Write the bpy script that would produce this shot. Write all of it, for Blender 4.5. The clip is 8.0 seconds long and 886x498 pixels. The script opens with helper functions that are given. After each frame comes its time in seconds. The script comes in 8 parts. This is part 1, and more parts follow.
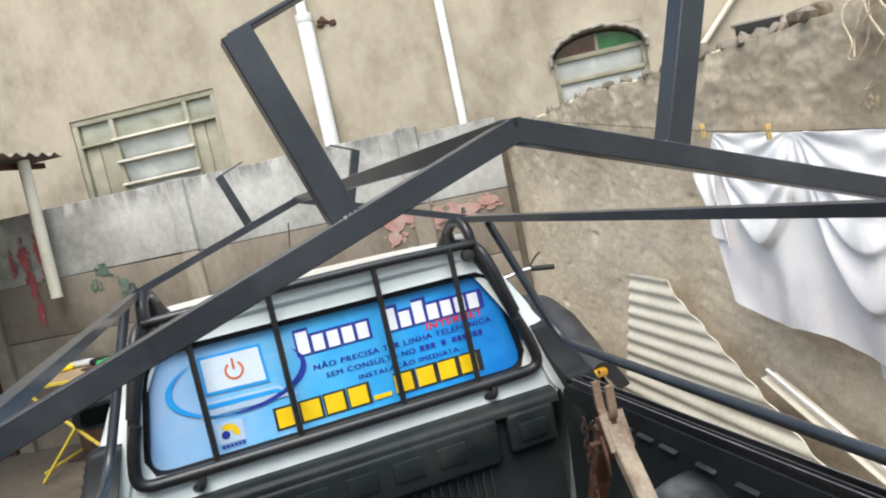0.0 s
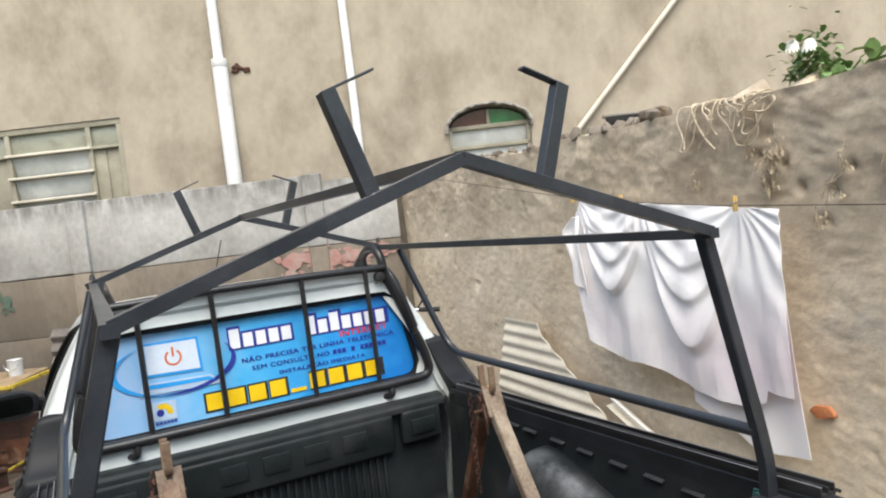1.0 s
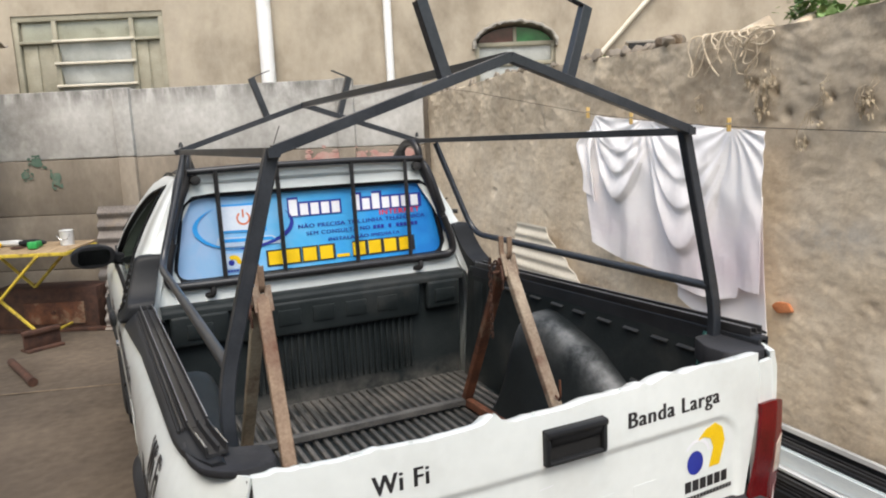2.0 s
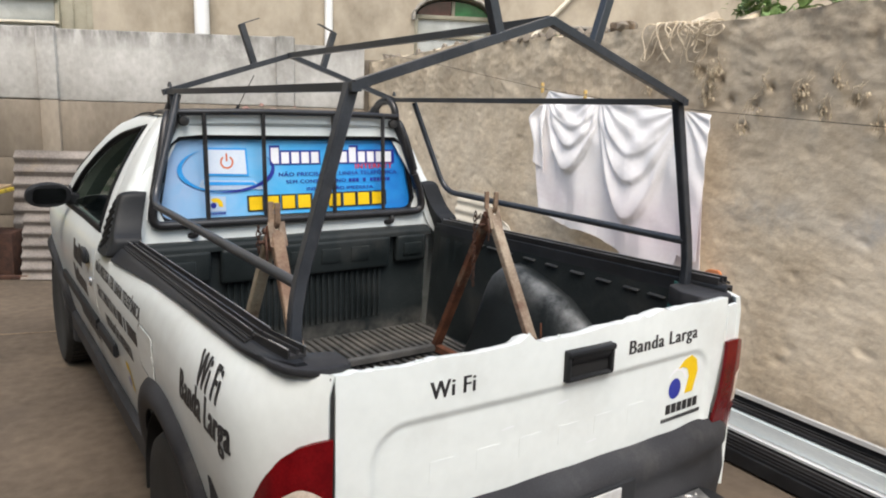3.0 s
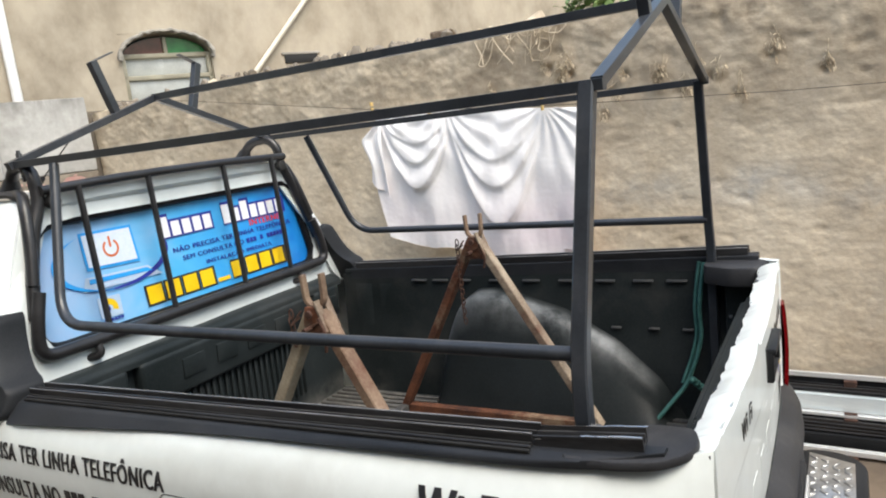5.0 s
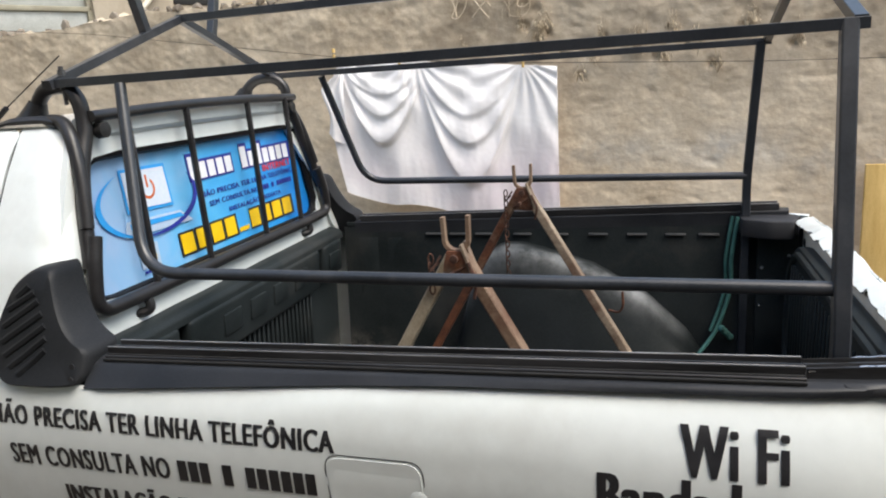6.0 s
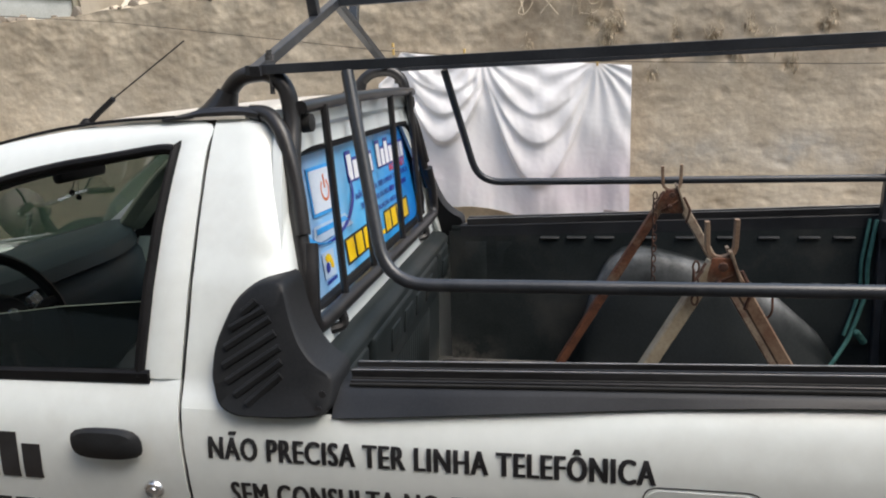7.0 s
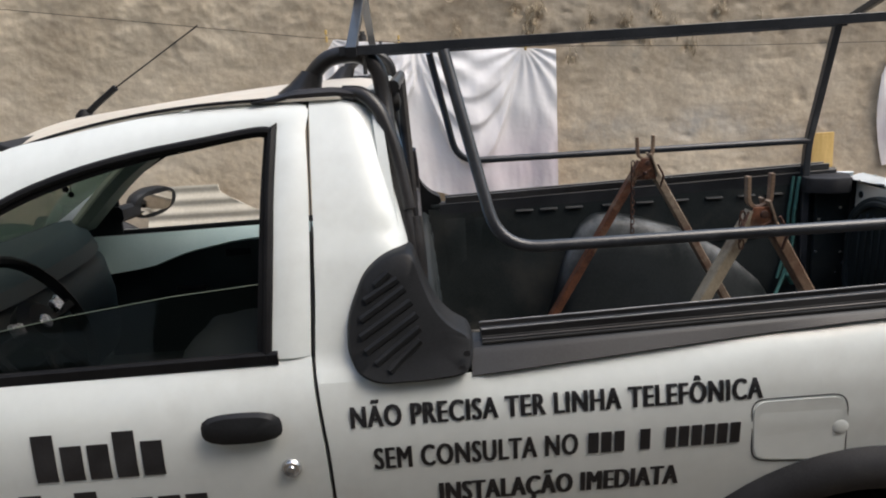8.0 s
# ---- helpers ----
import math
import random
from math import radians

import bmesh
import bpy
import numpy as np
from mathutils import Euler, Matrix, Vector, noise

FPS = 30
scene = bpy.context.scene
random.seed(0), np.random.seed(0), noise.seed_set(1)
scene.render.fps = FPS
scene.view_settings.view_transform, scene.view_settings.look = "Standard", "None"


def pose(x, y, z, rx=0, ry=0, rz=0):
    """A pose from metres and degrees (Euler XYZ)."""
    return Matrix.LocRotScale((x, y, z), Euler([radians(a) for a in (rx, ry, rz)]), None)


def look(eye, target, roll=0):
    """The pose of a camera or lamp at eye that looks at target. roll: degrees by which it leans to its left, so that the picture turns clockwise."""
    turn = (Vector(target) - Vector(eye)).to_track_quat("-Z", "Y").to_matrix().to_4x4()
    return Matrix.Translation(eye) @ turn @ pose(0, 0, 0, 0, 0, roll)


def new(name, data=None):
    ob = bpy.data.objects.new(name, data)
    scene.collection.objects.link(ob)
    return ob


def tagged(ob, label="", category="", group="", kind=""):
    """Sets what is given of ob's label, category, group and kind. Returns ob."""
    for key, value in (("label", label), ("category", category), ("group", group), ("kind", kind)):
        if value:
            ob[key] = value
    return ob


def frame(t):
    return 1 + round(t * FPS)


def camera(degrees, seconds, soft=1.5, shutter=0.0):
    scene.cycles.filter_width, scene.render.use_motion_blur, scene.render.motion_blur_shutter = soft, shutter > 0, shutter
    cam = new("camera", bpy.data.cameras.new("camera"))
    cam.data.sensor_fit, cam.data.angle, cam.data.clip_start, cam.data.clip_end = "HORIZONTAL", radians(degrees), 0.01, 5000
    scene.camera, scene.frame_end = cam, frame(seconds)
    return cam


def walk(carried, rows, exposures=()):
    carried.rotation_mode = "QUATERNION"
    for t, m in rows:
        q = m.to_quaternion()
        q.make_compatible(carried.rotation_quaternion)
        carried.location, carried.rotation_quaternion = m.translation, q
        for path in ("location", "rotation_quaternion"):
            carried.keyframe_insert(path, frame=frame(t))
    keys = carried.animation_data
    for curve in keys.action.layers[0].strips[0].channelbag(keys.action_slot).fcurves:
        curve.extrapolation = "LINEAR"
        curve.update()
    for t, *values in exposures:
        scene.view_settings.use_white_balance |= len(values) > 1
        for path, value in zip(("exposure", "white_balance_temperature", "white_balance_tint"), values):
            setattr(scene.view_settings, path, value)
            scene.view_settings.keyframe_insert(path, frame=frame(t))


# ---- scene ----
cam = camera(63.1, 8.0, soft=2.0)
PATH = [
    (0, (-0.258, -0.426, 1.724), (0.320, 1.477, 1.512), -11.9),
    (0.1, (-0.282, -0.481, 1.730), (0.333, 1.412, 1.533), -12.4),
    (0.2, (-0.305, -0.536, 1.732), (0.306, 1.359, 1.549), -13.4),
    (0.3, (-0.323, -0.592, 1.727), (0.274, 1.306, 1.523), -13.8),
    (0.4, (-0.348, -0.636, 1.720), (0.290, 1.244, 1.478), -13.7),
    (0.5, (-0.375, -0.673, 1.715), (0.255, 1.205, 1.440), -12.7),
    (0.6, (-0.404, -0.708, 1.712), (0.239, 1.166, 1.444), -11.4),
    (0.7, (-0.437, -0.740, 1.709), (0.243, 1.122, 1.442), -10.8),
    (0.8, (-0.473, -0.775, 1.695), (0.286, 1.061, 1.470), -8.7),
    (0.9, (-0.516, -0.811, 1.680), (0.330, 0.993, 1.510), -6.7),
    (1, (-0.563, -0.847, 1.666), (0.349, 0.930, 1.563), -6.6),
    (1.1, (-0.611, -0.886, 1.658), (0.331, 0.875, 1.540), -6.3),
    (1.2, (-0.655, -0.928, 1.655), (0.252, 0.850, 1.526), -6.1),
    (1.4, (-0.731, -1.006, 1.645), (0.188, 0.765, 1.508), -4.8),
    (1.5, (-0.763, -1.044, 1.639), (0.183, 0.712, 1.494), -3.7),
    (1.6, (-0.786, -1.087, 1.630), (0.167, 0.664, 1.466), -3.7),
    (1.7, (-0.802, -1.131, 1.621), (0.141, 0.625, 1.458), -3.0),
    (1.8, (-0.816, -1.172, 1.613), (0.042, 0.620, 1.388), -3.8),
    (1.9, (-0.836, -1.208, 1.599), (0.040, 0.567, 1.313), -3.1),
    (2, (-0.858, -1.236, 1.589), (0.007, 0.539, 1.270), -2.5),
    (2.2, (-0.900, -1.279, 1.586), (-0.000, 0.478, 1.262), -0.4),
    (3.3, (-1.345, -1.163, 1.516), (-0.183, 0.409, 1.096), 0.3),
    (3.5, (-1.384, -1.055, 1.522), (-0.180, 0.484, 1.095), -1.4),
    (3.6, (-1.402, -0.992, 1.524), (-0.153, 0.514, 1.109), -2.0),
    (3.8, (-1.434, -0.869, 1.527), (-0.141, 0.593, 1.093), -5.3),
    (4, (-1.464, -0.753, 1.529), (-0.100, 0.643, 1.094), -4.9),
    (4.2, (-1.516, -0.647, 1.523), (-0.059, 0.670, 1.145), -3.3),
    (5.3, (-1.738, -0.004, 1.534), (0.007, 0.891, 1.143), -6.8),
    (5.5, (-1.742, 0.132, 1.528), (0.028, 0.963, 1.106), -4.0),
    (5.6, (-1.775, 0.207, 1.520), (0.031, 0.972, 1.126), -2.4),
    (5.8, (-1.854, 0.342, 1.512), (-0.023, 1.031, 1.096), -3.8),
    (6, (-1.913, 0.481, 1.521), (-0.050, 1.039, 1.055), -3.5),
    (6.2, (-1.961, 0.606, 1.520), (-0.090, 1.117, 1.031), -3.1),
    (6.4, (-1.971, 0.736, 1.520), (-0.093, 1.234, 1.046), -3.1),
    (6.5, (-1.970, 0.812, 1.521), (-0.086, 1.303, 1.066), -3.9),
    (6.6, (-1.966, 0.892, 1.526), (-0.086, 1.390, 1.057), -4.7),
    (6.7, (-1.952, 0.976, 1.536), (-0.074, 1.475, 1.065), -5.9),
    (6.8, (-1.929, 1.036, 1.535), (-0.056, 1.519, 1.027), -4.7),
    (6.9, (-1.925, 1.108, 1.532), (-0.041, 1.570, 1.046), -3.3),
    (7, (-1.926, 1.170, 1.533), (-0.019, 1.548, 1.061), -2.5),
    (7.1, (-1.936, 1.223, 1.531), (-0.016, 1.539, 1.070), -2.3),
    (7.2, (-1.964, 1.284, 1.524), (-0.028, 1.523, 1.081), -2.1),
    (7.3, (-1.983, 1.342, 1.533), (-0.049, 1.489, 1.044), -1.8),
    (7.5, (-2.031, 1.466, 1.552), (-0.088, 1.489, 1.077), -1.9),
    (7.6, (-2.046, 1.513, 1.556), (-0.104, 1.501, 1.082), -1.6),
    (7.8, (-2.074, 1.600, 1.544), (-0.131, 1.585, 1.069), -1.9),
    (7.9, (-2.077, 1.644, 1.540), (-0.142, 1.599, 1.036), -2.3),
    (8, (-2.075, 1.699, 1.536), (-0.144, 1.638, 1.019), -3.4),
]
walk(cam, [(t, look(eye, target, roll)) for t, eye, target, roll in PATH],
     [(0, 0.88, 6250, 6), (1, 0.80, 6400, 8), (2, 0.74, 6560, 10), (4, 0.86, 6500, 10), (5.5, 0.97, 6480, 7), (6, 0.86, 6480, 9), (7, 0.68, 6500, 10), (8, 0.50, 6540, 11)])

# ---- world, sun, exposure ----
G = -0.05  # ground level
world = bpy.data.worlds.new("overcast_sky")
scene.world = world
world.use_nodes = True
wn = world.node_tree
sky = wn.nodes.new("ShaderNodeTexSky")
sky.sky_type = 'NISHITA'
sky.sun_disc = False
sky.sun_elevation = radians(58)
sky.sun_rotation = radians(215)
sky.dust_density = 4.0
sky.air_density = 1.6
wn.links.new(sky.outputs[0], wn.nodes["Background"].inputs[0])
wn.nodes["Background"].inputs[1].default_value = 0.15
sun_data = bpy.data.lights.new("sun", 'SUN')
sun_data.energy = 1.5
sun_data.angle = radians(35)
sun_data.color = (1.0, 0.98, 0.94)
sun = new("sun", sun_data)
sun.matrix_world = look((-0.6, -4.4, 8.0), (0, 0.5, 0.6))


# ---- materials ----
def material(name):
    m = bpy.data.materials.new(name)
    m.use_nodes = True
    return m, m.node_tree.nodes, m.node_tree.links, m.node_tree.nodes["Principled BSDF"]


def surface(name, dark, light, scale=4.0, fine=60.0, rough=0.6, spread=0.12, metal=0.0, bump=0.15, depth=0.004,
            stain=None, stain_scale=2.0, stain_amount=0.5, stretch=(1, 1, 1), coat=0.0, space="Object", grain=0.45):
    """A weathered surface: large and fine variation, stains with a shape of their own, grain relief."""
    m, n, l, p = material(name)
    tc = n.new("ShaderNodeTexCoord")
    mp = n.new("ShaderNodeMapping")
    mp.inputs["Scale"].default_value = stretch
    l.new(tc.outputs[space], mp.inputs[0])
    big, small = n.new("ShaderNodeTexNoise"), n.new("ShaderNodeTexNoise")
    for t, s, d in ((big, scale, 6), (small, fine, 4)):
        t.inputs["Scale"].default_value, t.inputs["Detail"].default_value = s, d
        l.new(mp.outputs[0], t.inputs["Vector"])
    add = n.new("ShaderNodeMath")
    add.operation = 'MULTIPLY_ADD'
    add.inputs[1].default_value = grain
    l.new(small.outputs[0], add.inputs[0])
    l.new(big.outputs[0], add.inputs[2])
    ramp = n.new("ShaderNodeValToRGB")
    ramp.color_ramp.elements[0].position, ramp.color_ramp.elements[1].position = 0.275 + grain * 0.5, 0.725 + grain * 0.5
    ramp.color_ramp.elements[0].color, ramp.color_ramp.elements[1].color = (*dark, 1), (*light, 1)
    l.new(add.outputs[0], ramp.inputs[0])
    out = ramp.outputs[0]
    if stain:
        sn = n.new("ShaderNodeTexNoise")
        sn.inputs["Scale"].default_value, sn.inputs["Detail"].default_value = stain_scale, 8
        sn.inputs["Roughness"].default_value = 0.65
        l.new(mp.outputs[0], sn.inputs["Vector"])
        sr = n.new("ShaderNodeValToRGB")
        sr.color_ramp.elements[0].position, sr.color_ramp.elements[1].position = 0.52, 0.68
        sr.color_ramp.elements[1].color = (stain_amount, stain_amount, stain_amount, 1)
        sr.color_ramp.elements[0].color = (0, 0, 0, 1)
        l.new(sn.outputs[0], sr.inputs[0])
        mix = n.new("ShaderNodeMix")
        mix.data_type = 'RGBA'
        mix.inputs["B"].default_value = (*stain, 1)
        l.new(sr.outputs[0], mix.inputs["Factor"])
        l.new(out, mix.inputs["A"])
        out = mix.outputs["Result"]
    l.new(out, p.inputs["Base Color"])
    rr = n.new("ShaderNodeMapRange")
    rr.inputs["To Min"].default_value, rr.inputs["To Max"].default_value = max(rough - spread, 0.03), min(rough + spread, 1)
    l.new(big.outputs[0], rr.inputs["Value"])
    l.new(rr.outputs[0], p.inputs["Roughness"])
    p.inputs["Metallic"].default_value = metal
    p.inputs["Coat Weight"].default_value = coat
    p.inputs["Coat Roughness"].default_value = 0.12
    if bump:
        b = n.new("ShaderNodeBump")
        b.inputs["Strength"].default_value, b.inputs["Distance"].default_value = bump, depth
        l.new(add.outputs[0], b.inputs["Height"])
        l.new(b.outputs[0], p.inputs["Normal"])
    return m


def glass(name, tint, rough=0.02, alpha=0.25, spec=0.5):
    """Thin pane: see-through with its own reflection."""
    m, n, l, p = material(name)
    p.inputs["Base Color"].default_value = (*tint, 1)
    p.inputs["Roughness"].default_value = rough
    p.inputs["Alpha"].default_value = alpha
    p.inputs["Specular IOR Level"].default_value = spec
    return m


paint_white = surface("white_car_paint", (0.70, 0.745, 0.730), (0.79, 0.835, 0.820), 1.5, 30, 0.32, 0.08, bump=0.02, depth=0.002,
                      stain=(0.55, 0.56, 0.53), stain_scale=3.5, stain_amount=0.3, coat=0.5)
paint_roof = surface("dusty_white_roof", (0.62, 0.56, 0.47), (0.8, 0.76, 0.68), 2.0, 30, 0.45, 0.1, bump=0.03, depth=0.002, coat=0.2)
plastic_black = surface("black_moulded_plastic", (0.011, 0.012, 0.0135), (0.025, 0.0265, 0.029), 6, 220, 0.5, 0.1, bump=0.25, depth=0.0012,
                        stain=(0.04, 0.041, 0.045), stain_scale=5, stain_amount=0.14)
plastic_grey = surface("grey_bumper_plastic", (0.022, 0.0225, 0.025), (0.046, 0.047, 0.051), 5, 200, 0.55, 0.1, bump=0.25, depth=0.0015,
                       stain=(0.13, 0.125, 0.115), stain_scale=4, stain_amount=0.3)
rail_plastic = surface("satin_black_rail_plastic", (0.013, 0.0145, 0.017), (0.028, 0.030, 0.034), 6, 220, 0.4, 0.08, bump=0.15, depth=0.001,
                       stain=(0.05, 0.05, 0.052), stain_scale=5, stain_amount=0.2)
liner_black = surface("bed_liner_plastic", (0.011, 0.0148, 0.0155), (0.027, 0.0325, 0.034), 5, 150, 0.45, 0.12, bump=0.2, depth=0.002,
                      stain=(0.06, 0.058, 0.053), stain_scale=2.6, stain_amount=0.5)
# wheel box liner; its ridge gets pale dust and a painted sky sheen
liner_smeared = surface("liner_with_dust_and_sheen", (0.012, 0.0155, 0.0165), (0.026, 0.031, 0.033), 4, 120, 0.5, 0.1, bump=0.15, depth=0.002,
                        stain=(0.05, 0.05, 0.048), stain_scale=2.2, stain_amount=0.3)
liner_dusty = surface("dusty_bed_liner", (0.035, 0.035, 0.035), (0.11, 0.106, 0.098), 7, 120, 0.6, 0.15, bump=0.25, depth=0.002,
                      stain=(0.24, 0.22, 0.19), stain_scale=5, stain_amount=0.6)
steel_painted = surface("dark_painted_steel", (0.016, 0.019, 0.024), (0.034, 0.039, 0.047), 8, 160, 0.4, 0.1, bump=0.12, depth=0.001,
                        stain=(0.075, 0.075, 0.08), stain_scale=9, stain_amount=0.4, coat=0.3)
weld_mat = surface("weld_bead", (0.05, 0.05, 0.055), (0.2, 0.2, 0.2), 60, 300, 0.4, 0.15, metal=0.6, bump=0.5, depth=0.003)
tube_black = surface("black_coated_tube", (0.012, 0.012, 0.013), (0.03, 0.029, 0.03), 10, 150, 0.35, 0.1, bump=0.08, depth=0.001)
rubber = surface("tyre_rubber", (0.012, 0.012, 0.012), (0.035, 0.034, 0.032), 8, 120, 0.75, 0.1, bump=0.3, depth=0.003)
seal_black = surface("rubber_seal", (0.006, 0.006, 0.007), (0.014, 0.014, 0.015), 12, 160, 0.5, 0.1, bump=0.05)
dark_gap = surface("panel_gap", (0.008, 0.008, 0.008), (0.015, 0.015, 0.015), 12, 80, 0.8, 0.1, bump=0)
letter_black = surface("black_vinyl", (0.014, 0.014, 0.016), (0.03, 0.03, 0.033), 20, 200, 0.42, 0.08, bump=0.02)
letter_white = surface("white_vinyl", (0.78, 0.8, 0.84), (0.86, 0.87, 0.9), 20, 200, 0.35, 0.05, bump=0)
letter_yellow = surface("yellow_vinyl", (0.78, 0.5, 0.0), (0.88, 0.6, 0.01), 15, 200, 0.4, 0.05, bump=0)
letter_red = surface("red_vinyl", (0.6, 0.02, 0.03), (0.72, 0.04, 0.05), 15, 200, 0.4, 0.05, bump=0)
letter_orange = surface("orange_vinyl", (0.6, 0.13, 0.03), (0.7, 0.18, 0.05), 15, 200, 0.4, 0.05, bump=0)
letter_blue = surface("blue_vinyl", (0.015, 0.025, 0.25), (0.025, 0.04, 0.33), 15, 200, 0.35, 0.05, bump=0)
letter_sky = surface("sky_blue_vinyl", (0.02, 0.3, 0.75), (0.04, 0.38, 0.85), 15, 200, 0.35, 0.05, bump=0)
letter_screen = surface("printed_pale_screen", (0.58, 0.68, 0.82), (0.72, 0.79, 0.88), 6, 100, 0.35, 0.05, bump=0)
letter_pale = surface("pale_blue_vinyl", (0.42, 0.55, 0.72), (0.55, 0.68, 0.82), 6, 100, 0.35, 0.05, bump=0)
alu = surface("worn_aluminium", (0.46, 0.47, 0.48), (0.80, 0.81, 0.82), 9, 120, 0.26, 0.12, metal=0.85, bump=0.15, depth=0.001, stretch=(4, 0.4, 4))
alu_dark = surface("dark_anodised_rail", (0.018, 0.018, 0.019), (0.075, 0.075, 0.078), 8, 90, 0.35, 0.12, metal=0.4, bump=0.1, depth=0.001, stretch=(4, 0.3, 4))
profile_blue = surface("pale_blue_grey_profile", (0.60, 0.68, 0.71), (0.80, 0.87, 0.88), 6, 90, 0.25, 0.08, metal=0.0, bump=0.05, stretch=(3, 0.3, 3))
alu_dull = surface("dull_scuffed_aluminium", (0.16, 0.16, 0.165), (0.42, 0.42, 0.43), 12, 140, 0.5, 0.1, metal=0.4, bump=0.1, depth=0.001, stretch=(4, 0.6, 4))
alu_bright = surface("bright_mill_aluminium", (0.62, 0.64, 0.65), (0.86, 0.88, 0.88), 9, 120, 0.3, 0.1, metal=0.3, bump=0.1, depth=0.001, stretch=(4, 0.4, 4))
chequer = surface("chequer_plate", (0.36, 0.36, 0.355), (0.62, 0.62, 0.61), 20, 120, 0.32, 0.1, metal=0.8, bump=0.2, depth=0.001)
rust = surface("rusty_steel", (0.05, 0.018, 0.009), (0.19, 0.07, 0.032), 11, 120, 0.8, 0.12, bump=0.6, depth=0.003,
               stain=(0.34, 0.26, 0.17), stain_scale=6, stain_amount=0.75)
rust_worn = surface("rusty_steel_with_cream_paint", (0.155, 0.105, 0.072), (0.40, 0.33, 0.245), 10, 120, 0.75, 0.12, bump=0.5, depth=0.003,
                    stain=(0.11, 0.04, 0.021), stain_scale=4.5, stain_amount=0.95)
rust_half = surface("rusty_steel_with_paint_remains", (0.14, 0.08, 0.05), (0.34, 0.25, 0.17), 10, 120, 0.75, 0.12, bump=0.5, depth=0.003,
                    stain=(0.10, 0.036, 0.019), stain_scale=5, stain_amount=0.95)
paint_flaked = surface("flaked_cream_paint", (0.2, 0.155, 0.1), (0.42, 0.36, 0.26), 9, 110, 0.75, 0.12, bump=0.5, depth=0.003,
                       stain=(0.1, 0.045, 0.022), stain_scale=8, stain_amount=0.8)
rust_dark = surface("dark_rust", (0.03, 0.014, 0.009), (0.1, 0.045, 0.028), 14, 120, 0.85, 0.1, bump=0.6, depth=0.003)
teal_rope = surface("faded_teal_rope", (0.02, 0.09, 0.08), (0.06, 0.18, 0.16), 30, 300, 0.8, 0.1, bump=0.5, depth=0.002)
pane_tint = glass("tinted_glass", (0.002, 0.003, 0.003), 0.03, 0.55, 0.12)
pane_clear = glass("windscreen_glass", (0.20, 0.31, 0.19), 0.03, 0.58, 0.5)
lens_red = surface("red_lamp_lens", (0.075, 0.0015, 0.003), (0.16, 0.004, 0.006), 12, 160, 0.25, 0.05, bump=0.12, depth=0.002, coat=0.1)
lens_clear = surface("clear_lamp_lens", (0.42, 0.34, 0.28), (0.7, 0.62, 0.52), 22, 180, 0.15, 0.05, bump=0.15, depth=0.003, coat=0.6)
mirror_mat, _n, _l, _p = material("mirror_silver")
_p.inputs["Base Color"].default_value, _p.inputs["Metallic"].default_value, _p.inputs["Roughness"].default_value = (0.72, 0.73, 0.74, 1), 1, 0.03
pillar_grey = surface("dark_green_grey_trim", (0.12, 0.15, 0.115), (0.19, 0.225, 0.18), 6, 150, 0.6, 0.08, bump=0.1)
trim_teal = surface("pale_green_door_trim", (0.54, 0.70, 0.66), (0.64, 0.79, 0.75), 6, 120, 0.6, 0.08, bump=0.1)
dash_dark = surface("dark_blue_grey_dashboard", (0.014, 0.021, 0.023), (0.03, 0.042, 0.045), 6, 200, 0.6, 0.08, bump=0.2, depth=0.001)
dash_teal = surface("blue_grey_dashboard", (0.016, 0.028, 0.032), (0.031, 0.047, 0.051), 6, 200, 0.5, 0.08, bump=0.2, depth=0.001)
seat_cloth = surface("grey_seat_cloth", (0.13, 0.155, 0.15), (0.22, 0.25, 0.24), 8, 300, 0.9, 0.05, bump=0.4, depth=0.002)

# paler than the liner: dust, plus light on the ledge tops as colour
liner_ledge = surface("bed_liner_ledge_dusty_and_lit", (0.016, 0.018, 0.019), (0.040, 0.042, 0.043), 9, 120, 0.6, 0.1, bump=0.2, depth=0.002)
for _m, _k in ((plastic_black, 0.2), (rail_plastic, 0.3), (seal_black, 0.15), (lens_red, 0.18), (plastic_grey, 0.2), (liner_black, 0.16), (dash_dark, 0.3), (dash_teal, 0.3), (liner_smeared, 0.25)):
    _m.node_tree.nodes["Principled BSDF"].inputs["Specular IOR Level"].default_value = _k

wall_side_mat = surface("rough_brown_plaster", (0.57, 0.465, 0.330), (0.90, 0.765, 0.570), 2.6, 46, 0.92, 0.05, bump=0.55, depth=0.009,
                        stain=(0.43, 0.345, 0.245), stain_scale=4.2, stain_amount=0.5, stretch=(1, 0.95, 1.15), grain=0.5)
house_mat = surface("unpainted_house_render", (0.225, 0.189, 0.141), (0.455, 0.395, 0.305), 2.2, 15, 0.92, 0.05, bump=0.4, depth=0.012,
                    stain=(0.29, 0.25, 0.20), stain_scale=2.2, stain_amount=0.55, stretch=(1, 1, 0.8), grain=0.2)
house_ring = surface("grey_window_surround", (0.22, 0.205, 0.18), (0.36, 0.335, 0.295), 8, 50, 0.92, 0.05, bump=0.7, depth=0.01)
panel_white = surface("whitewashed_concrete", (0.31, 0.30, 0.28), (0.56, 0.55, 0.525), 1.6, 25, 0.9, 0.05, bump=0.4, depth=0.005,
                      stain=(0.27, 0.26, 0.24), stain_scale=2.2, stain_amount=0.4, stretch=(1, 1, 0.8))
# dark tone of the unseen west wall, set to dim the truck's side
shade_wall_mat = surface("dark_shade_wall_plaster", (0.075, 0.068, 0.058), (0.15, 0.135, 0.115), 2.0, 20, 0.92, 0.05, bump=0.4, depth=0.01)
